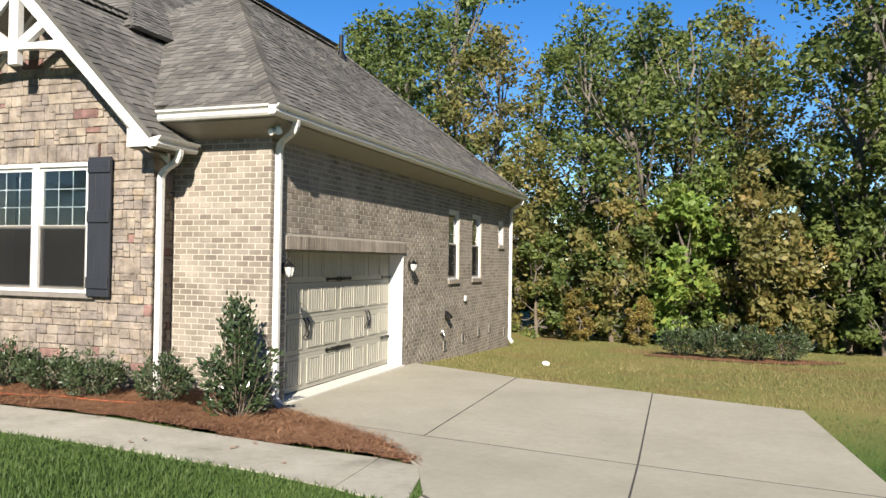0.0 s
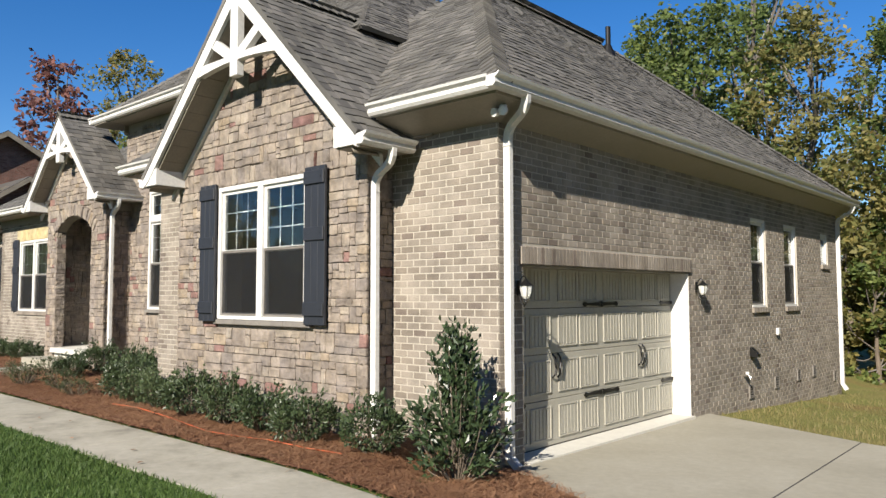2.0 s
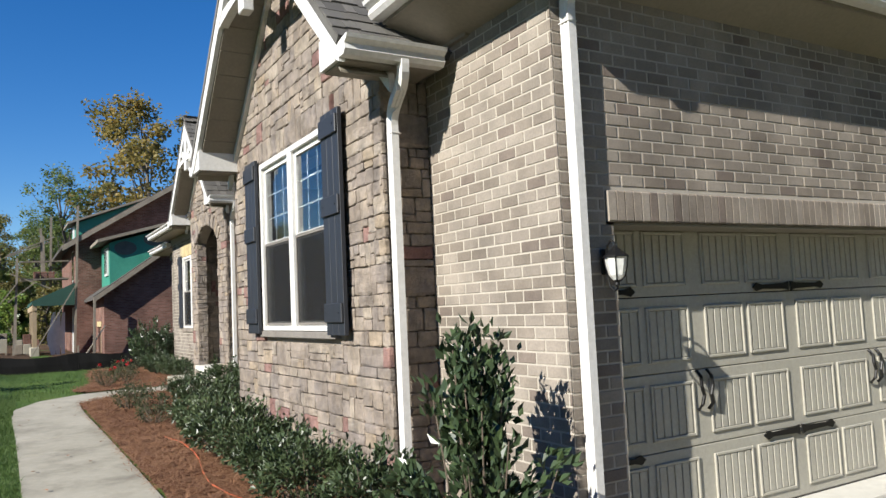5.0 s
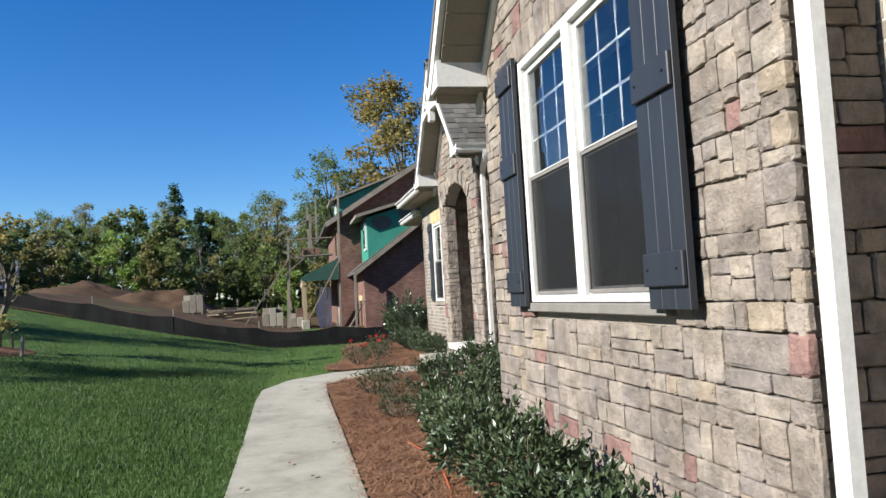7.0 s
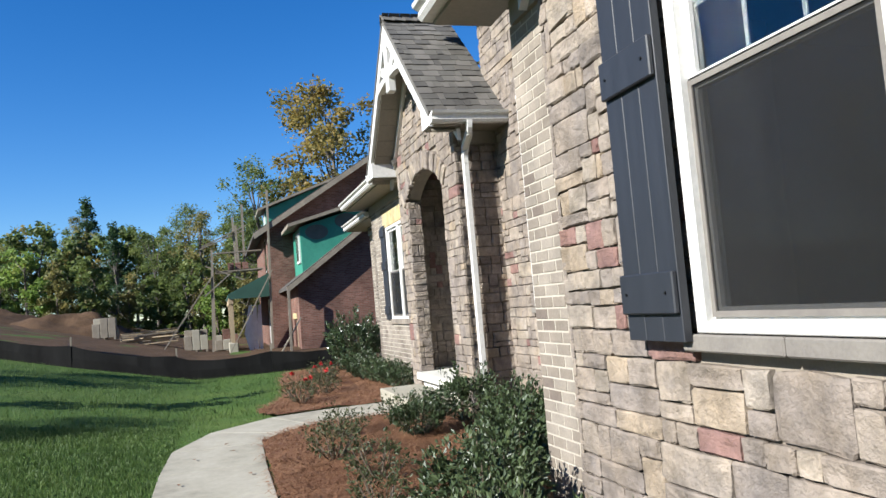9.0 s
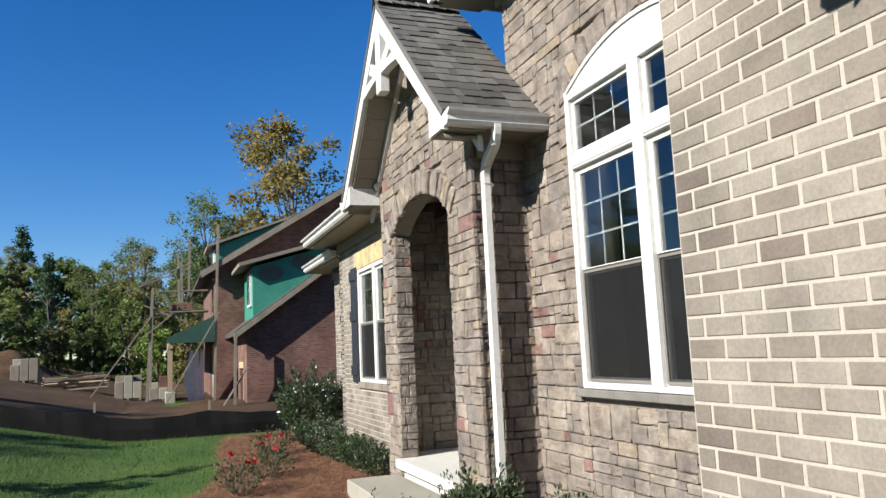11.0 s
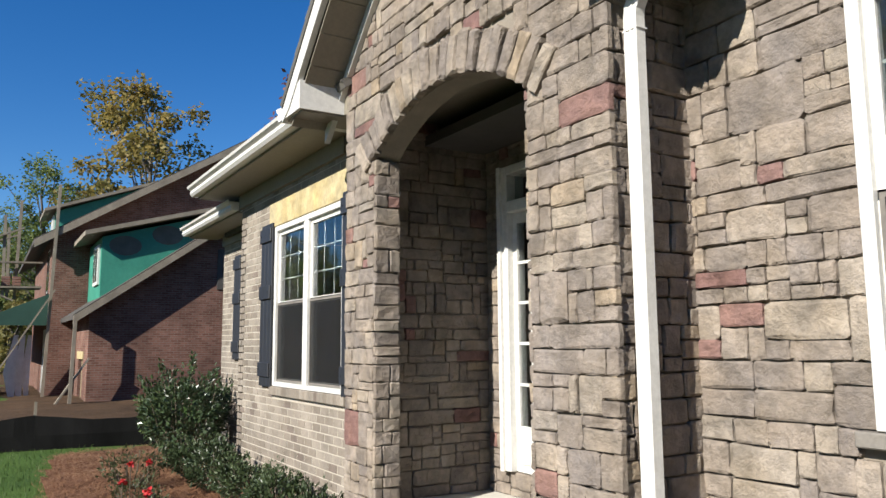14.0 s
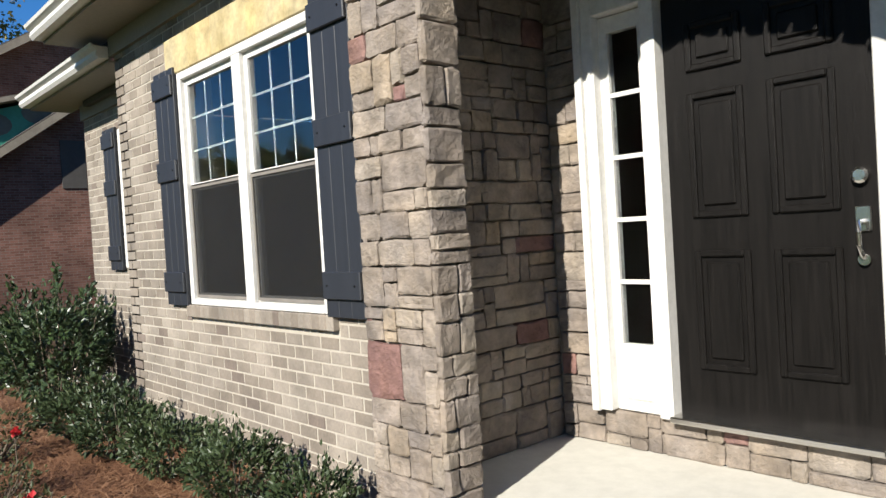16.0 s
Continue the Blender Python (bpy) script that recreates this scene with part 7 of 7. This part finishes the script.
for p, q in (((BX - 0.5, 3.2, -0.3), (BX - 0.5, 5.9, 3.5)), ((BX + 0.5, 6.2, -0.2), (BX + 0.6, 8.3, 3.5)), ((NX + 0.45, 7.9, -0.3), (NX + 0.4, 9.0, 1.4)), ((BX - 0.9, 5.5, 4.75), (BX - 0.9, 7.4, 5.6)), ((BX - 1.5, 5.4, 4.7), (BX - 1.5, 7.3, 5.45)), ((BX - 0.7, 5.6, 3.9), (BX - 0.7, 7.2, 3.2)), ((BX - 0.55, 5.5, 2.6), (BX - 0.55, 6.6, 3.5))):
    part("brace", stick(p, q, 0.14, 0.045), M_OLDWOOD, sc)
for x, z in ((BX - 0.9, 3.62), (BX - 1.3, 3.66), (BX - 1.7, 3.62), (BX - 1.1, 4.45)):
    part("plank", stick((x, 6.0, z), (x, 8.0, z + 0.04), 0.3, 0.05), M_OLDWOOD, sc)
bs = thing("brick_stack", pose(BX - 1.2, 7.0, 3.70), "small stack of red bricks on the scaffold", "bricks")
for k in range(9):
    part("brick", boxed(-0.3 + 0.02 * (k % 2), -0.45 + 0.3 * (k % 3), 0.001 + 0.1 * (k // 3), 0.3, -0.2 + 0.3 * (k % 3), 0.095 + 0.1 * (k // 3), bevel=0.01), M_REDBRICK, bs)

# bare earth of the site
v, f = [], []
for j in range(41):
    for i in range(31):
        t = j / 40
        y = -34 + 58 * t
        edge = -26.0 - (0.0 if y > 5 else 0.085 * (5 - y) + 0.0135 * (5 - y) ** 2) - 0.9
        x = edge - 45 * (i / 30) ** 1.6
        v.append((x, y, ground_z(x, y) + 0.03 + 0.10 * noise.noise(Vector((x * 0.5, y * 0.5, 7))) * min(1, i / 3)))
f = [(j * 31 + i, j * 31 + i + 1, j * 31 + i + 32, j * 31 + i + 31) for j in range(40) for i in range(30)]
tagged(raw("site_ground", v, f, M_DIRT), "bare trampled brown earth of the building site", "ground", "", "structure")

# silt fence
random.seed(77)
sf = thing("silt_fence", pose(0, 0, 0), "sagging black fabric silt fence on wooden stakes", "fence")
line = [(-25.4, 9.3), (-25.6, 7.2), (-26.0, 5.0), (-26.6, 2.6), (-27.6, 0.2), (-28.8, -2.4), (-30.2, -5.2), (-31.8, -8.2), (-33.6, -11.4), (-35.4, -15)]
for (x0, y0), (x1, y1) in zip(line, line[1:]):
    v, f, n = [], [], 8
    for i in range(n + 1):
        t = i / n
        x, y = x0 + (x1 - x0) * t, y0 + (y1 - y0) * t
        sag = 0.09 * math.sin(math.pi * t) + random.uniform(0, 0.03)
        z = ground_z(x, y) - 0.03
        b = 0.05 * math.sin(math.pi * t) + random.uniform(-0.02, 0.02)
        for h, o in ((0.0, 0.04), (0.25, b + 0.02), (0.56 - sag, b), (0.56 - sag, b - 0.012)):
            v.append((x + o, y, z + h))
    for i in range(n):
        for k in range(3):
            f.append((i * 4 + k, i * 4 + 4 + k, i * 4 + 5 + k, i * 4 + 1 + k))
    raw("fabric_panel", v, f, M_FABRIC, sf)
for x, y in line:
    z = ground_z(x, y)
    part("stake", boxed(x - 0.06, y - 0.02, z - 0.2, x - 0.02, y + 0.02, z + 0.72), M_OLDWOOD, sf)


def mound(x, y, rx, ry, h, seed, label):
    bm = bmesh.new()
    bmesh.ops.create_grid(bm, x_segments=28, y_segments=28, size=1)
    for q in bm.verts:
        r = q.co.length
        k = max(0, 1 - r ** 1.6)
        n1 = noise.noise(Vector((q.co.x * 2.2 + seed, q.co.y * 2.2, 0)))
        n2 = noise.noise(Vector((q.co.x * 7 + seed, q.co.y * 7, 2)))
        q.co = Vector((x + q.co.x * rx, y + q.co.y * ry, 0))
        q.co.z = ground_z(q.co.x, q.co.y) - 0.08 + k * h * (1 + 0.5 * n1 + 0.25 * n2)
    ob = part("dirt_mound", bm, M_DIRT, None, "", True)
    tagged(ob, label, "dirt pile", "dirt piles")


mound(-50, -5.5, 3.5, 4.5, 0.75, 1, "heap of brown clay beyond the black fence")
mound(-48, -0.5, 2.5, 3.6, 1.0, 5, "low heap of brown clay beyond the black fence")
mound(-46, -12, 3.5, 4.0, 1.0, 9, "large heap of dark clay beyond the fence")
random.seed(5)
lp = thing("lumber_pile", pose(-43.5, 3.0, ground_z(-43.5, 3.0)), "jumbled pile of boards and wrapped pallets on site", "lumber pile")
for k in range(12):
    a = random.uniform(-0.5, 0.5)
    z = 0.05 + 0.05 * k
    part("board", stick((random.uniform(-0.6, 0.6), -1.2, z), (random.uniform(-0.6, 0.6), 1.2, z + random.uniform(-0.03, 0.1)), 0.16, 0.045), random.choice((M_LUMBER, M_OLDWOOD)), lp)
for k, (x, y) in enumerate(((-42.5, 5.0), (-44.5, 1.0), (-42.0, 6.3))):
    pb = thing("block_pallet", pose(x, y, ground_z(x, y) - 0.02), "pallet of stacked pale masonry blocks", "pallet", "pallets on the site")
    for i in range(3):
        part("runner", boxed(-0.5, -0.5 + i * 0.45, 0, 0.5, -0.42 + i * 0.45, 0.1), M_OLDWOOD, pb)
    for i in range(2):
        for j in range(3):
            part("block", boxed(-0.48 + i * 0.49, -0.5 + j * 0.34, 0.1, -0.01 + i * 0.49, -0.18 + j * 0.34, 0.1 + random.choice((0.45, 0.65, 0.9)), bevel=0.015), random.choice((M_CONCRETE, M_OLDWOOD, M_REDBRICK)), pb)
tk = thing("white_truck", pose(-62, -14.5, ground_z(-62, -14.5), 0, 0, 20), "distant white pickup truck beyond the site", "truck")
part("body", boxed(-2.4, -0.9, 0.5, 2.4, 0.9, 1.1, bevel=0.08), M_WHITE, tk)
part("cab", prism(bmesh.new(), [(-0.4, 1.1), (-0.1, 1.75), (1.0, 1.75), (1.5, 1.1)], -0.85, 0.85), M_WHITE, tk)
part("windshield", prism(bmesh.new(), [(1.06, 1.66), (1.44, 1.14), (1.46, 1.15), (1.08, 1.68)], -0.75, 0.75), M_DARK, tk)
for x in (-1.5, 1.5):
    for s in (-1, 1):
        wh = part("wheel", tube(bmesh.new(), [(x, s * 0.70, 0.38), (x, s * 0.93, 0.38)], 0.38, 16), M_GAP, tk)
        part("rim", tube(bmesh.new(), [(x, s * 0.931, 0.38), (x, s * 0.94, 0.38)], 0.2, 12), M_CHROME, wh)

# young tree stakes and a utility box out on the lawn
for k, (x, y) in enumerate(((-18.71, 1.01), (-17.91, 1.41))):
    st = thing("wooden_stake", pose(x, y, ground_z(x, y) - 0.05), "short wooden stake beside a straw patch on the lawn", "stake", "lawn stakes")
    part("post", stick((0, 0, 0), (0.05 - 0.1 * k, 0.02, 0.38), 0.04, 0.04), M_OLDWOOD, st)
SAX, SAY = -18.41, 0.86
v = [(SAX, SAY, ground_z(SAX, SAY) + 0.09)] + [(SAX + 0.75 * math.cos(a * 0.524), SAY + 0.6 * math.sin(a * 0.524), ground_z(SAX + 0.75 * math.cos(a * 0.524), SAY + 0.6 * math.sin(a * 0.524)) + 0.01) for a in range(12)]
tagged(raw("straw_ring", v, [(0, 1 + i, 1 + (i + 1) % 12) for i in range(12)], M_STRAW), "small ring of red-brown straw on the lawn", "mulch bed", "", "structure")
ub = thing("utility_box", pose(-34.5, -5.6, ground_z(-34.5, -5.6) - 0.05, 0, 0, 12), "grey-green metal utility box beyond the fence", "utility box")
part("cabinet", boxed(-0.55, -0.5, 0, 0.55, 0.5, 0.85, bevel=0.03), M_UTILITY, ub)
part("lid", boxed(-0.58, -0.53, 0.85, 0.58, 0.53, 0.92, bevel=0.02), M_UTILITY, ub)
mk = thing("marker_post", pose(-31.0, -2.9, ground_z(-31.0, -2.9) - 0.05), "thin white marker post beside the fence", "post")
part("post", stick((0, 0, 0), (0, 0, 1.5), 0.07, 0.07), M_PLASTIC, mk)
sapling = tree("young_tree", 131, 3.0, 0.75, 0.28, 26, 60, 0.05, M_LEAF_OLIVE, M_STEM, "slender young tree with olive leaves in a straw ring", "young lawn trees")
sapling.matrix_basis = pose(SAX, SAY, ground_z(SAX, SAY) - 0.02)
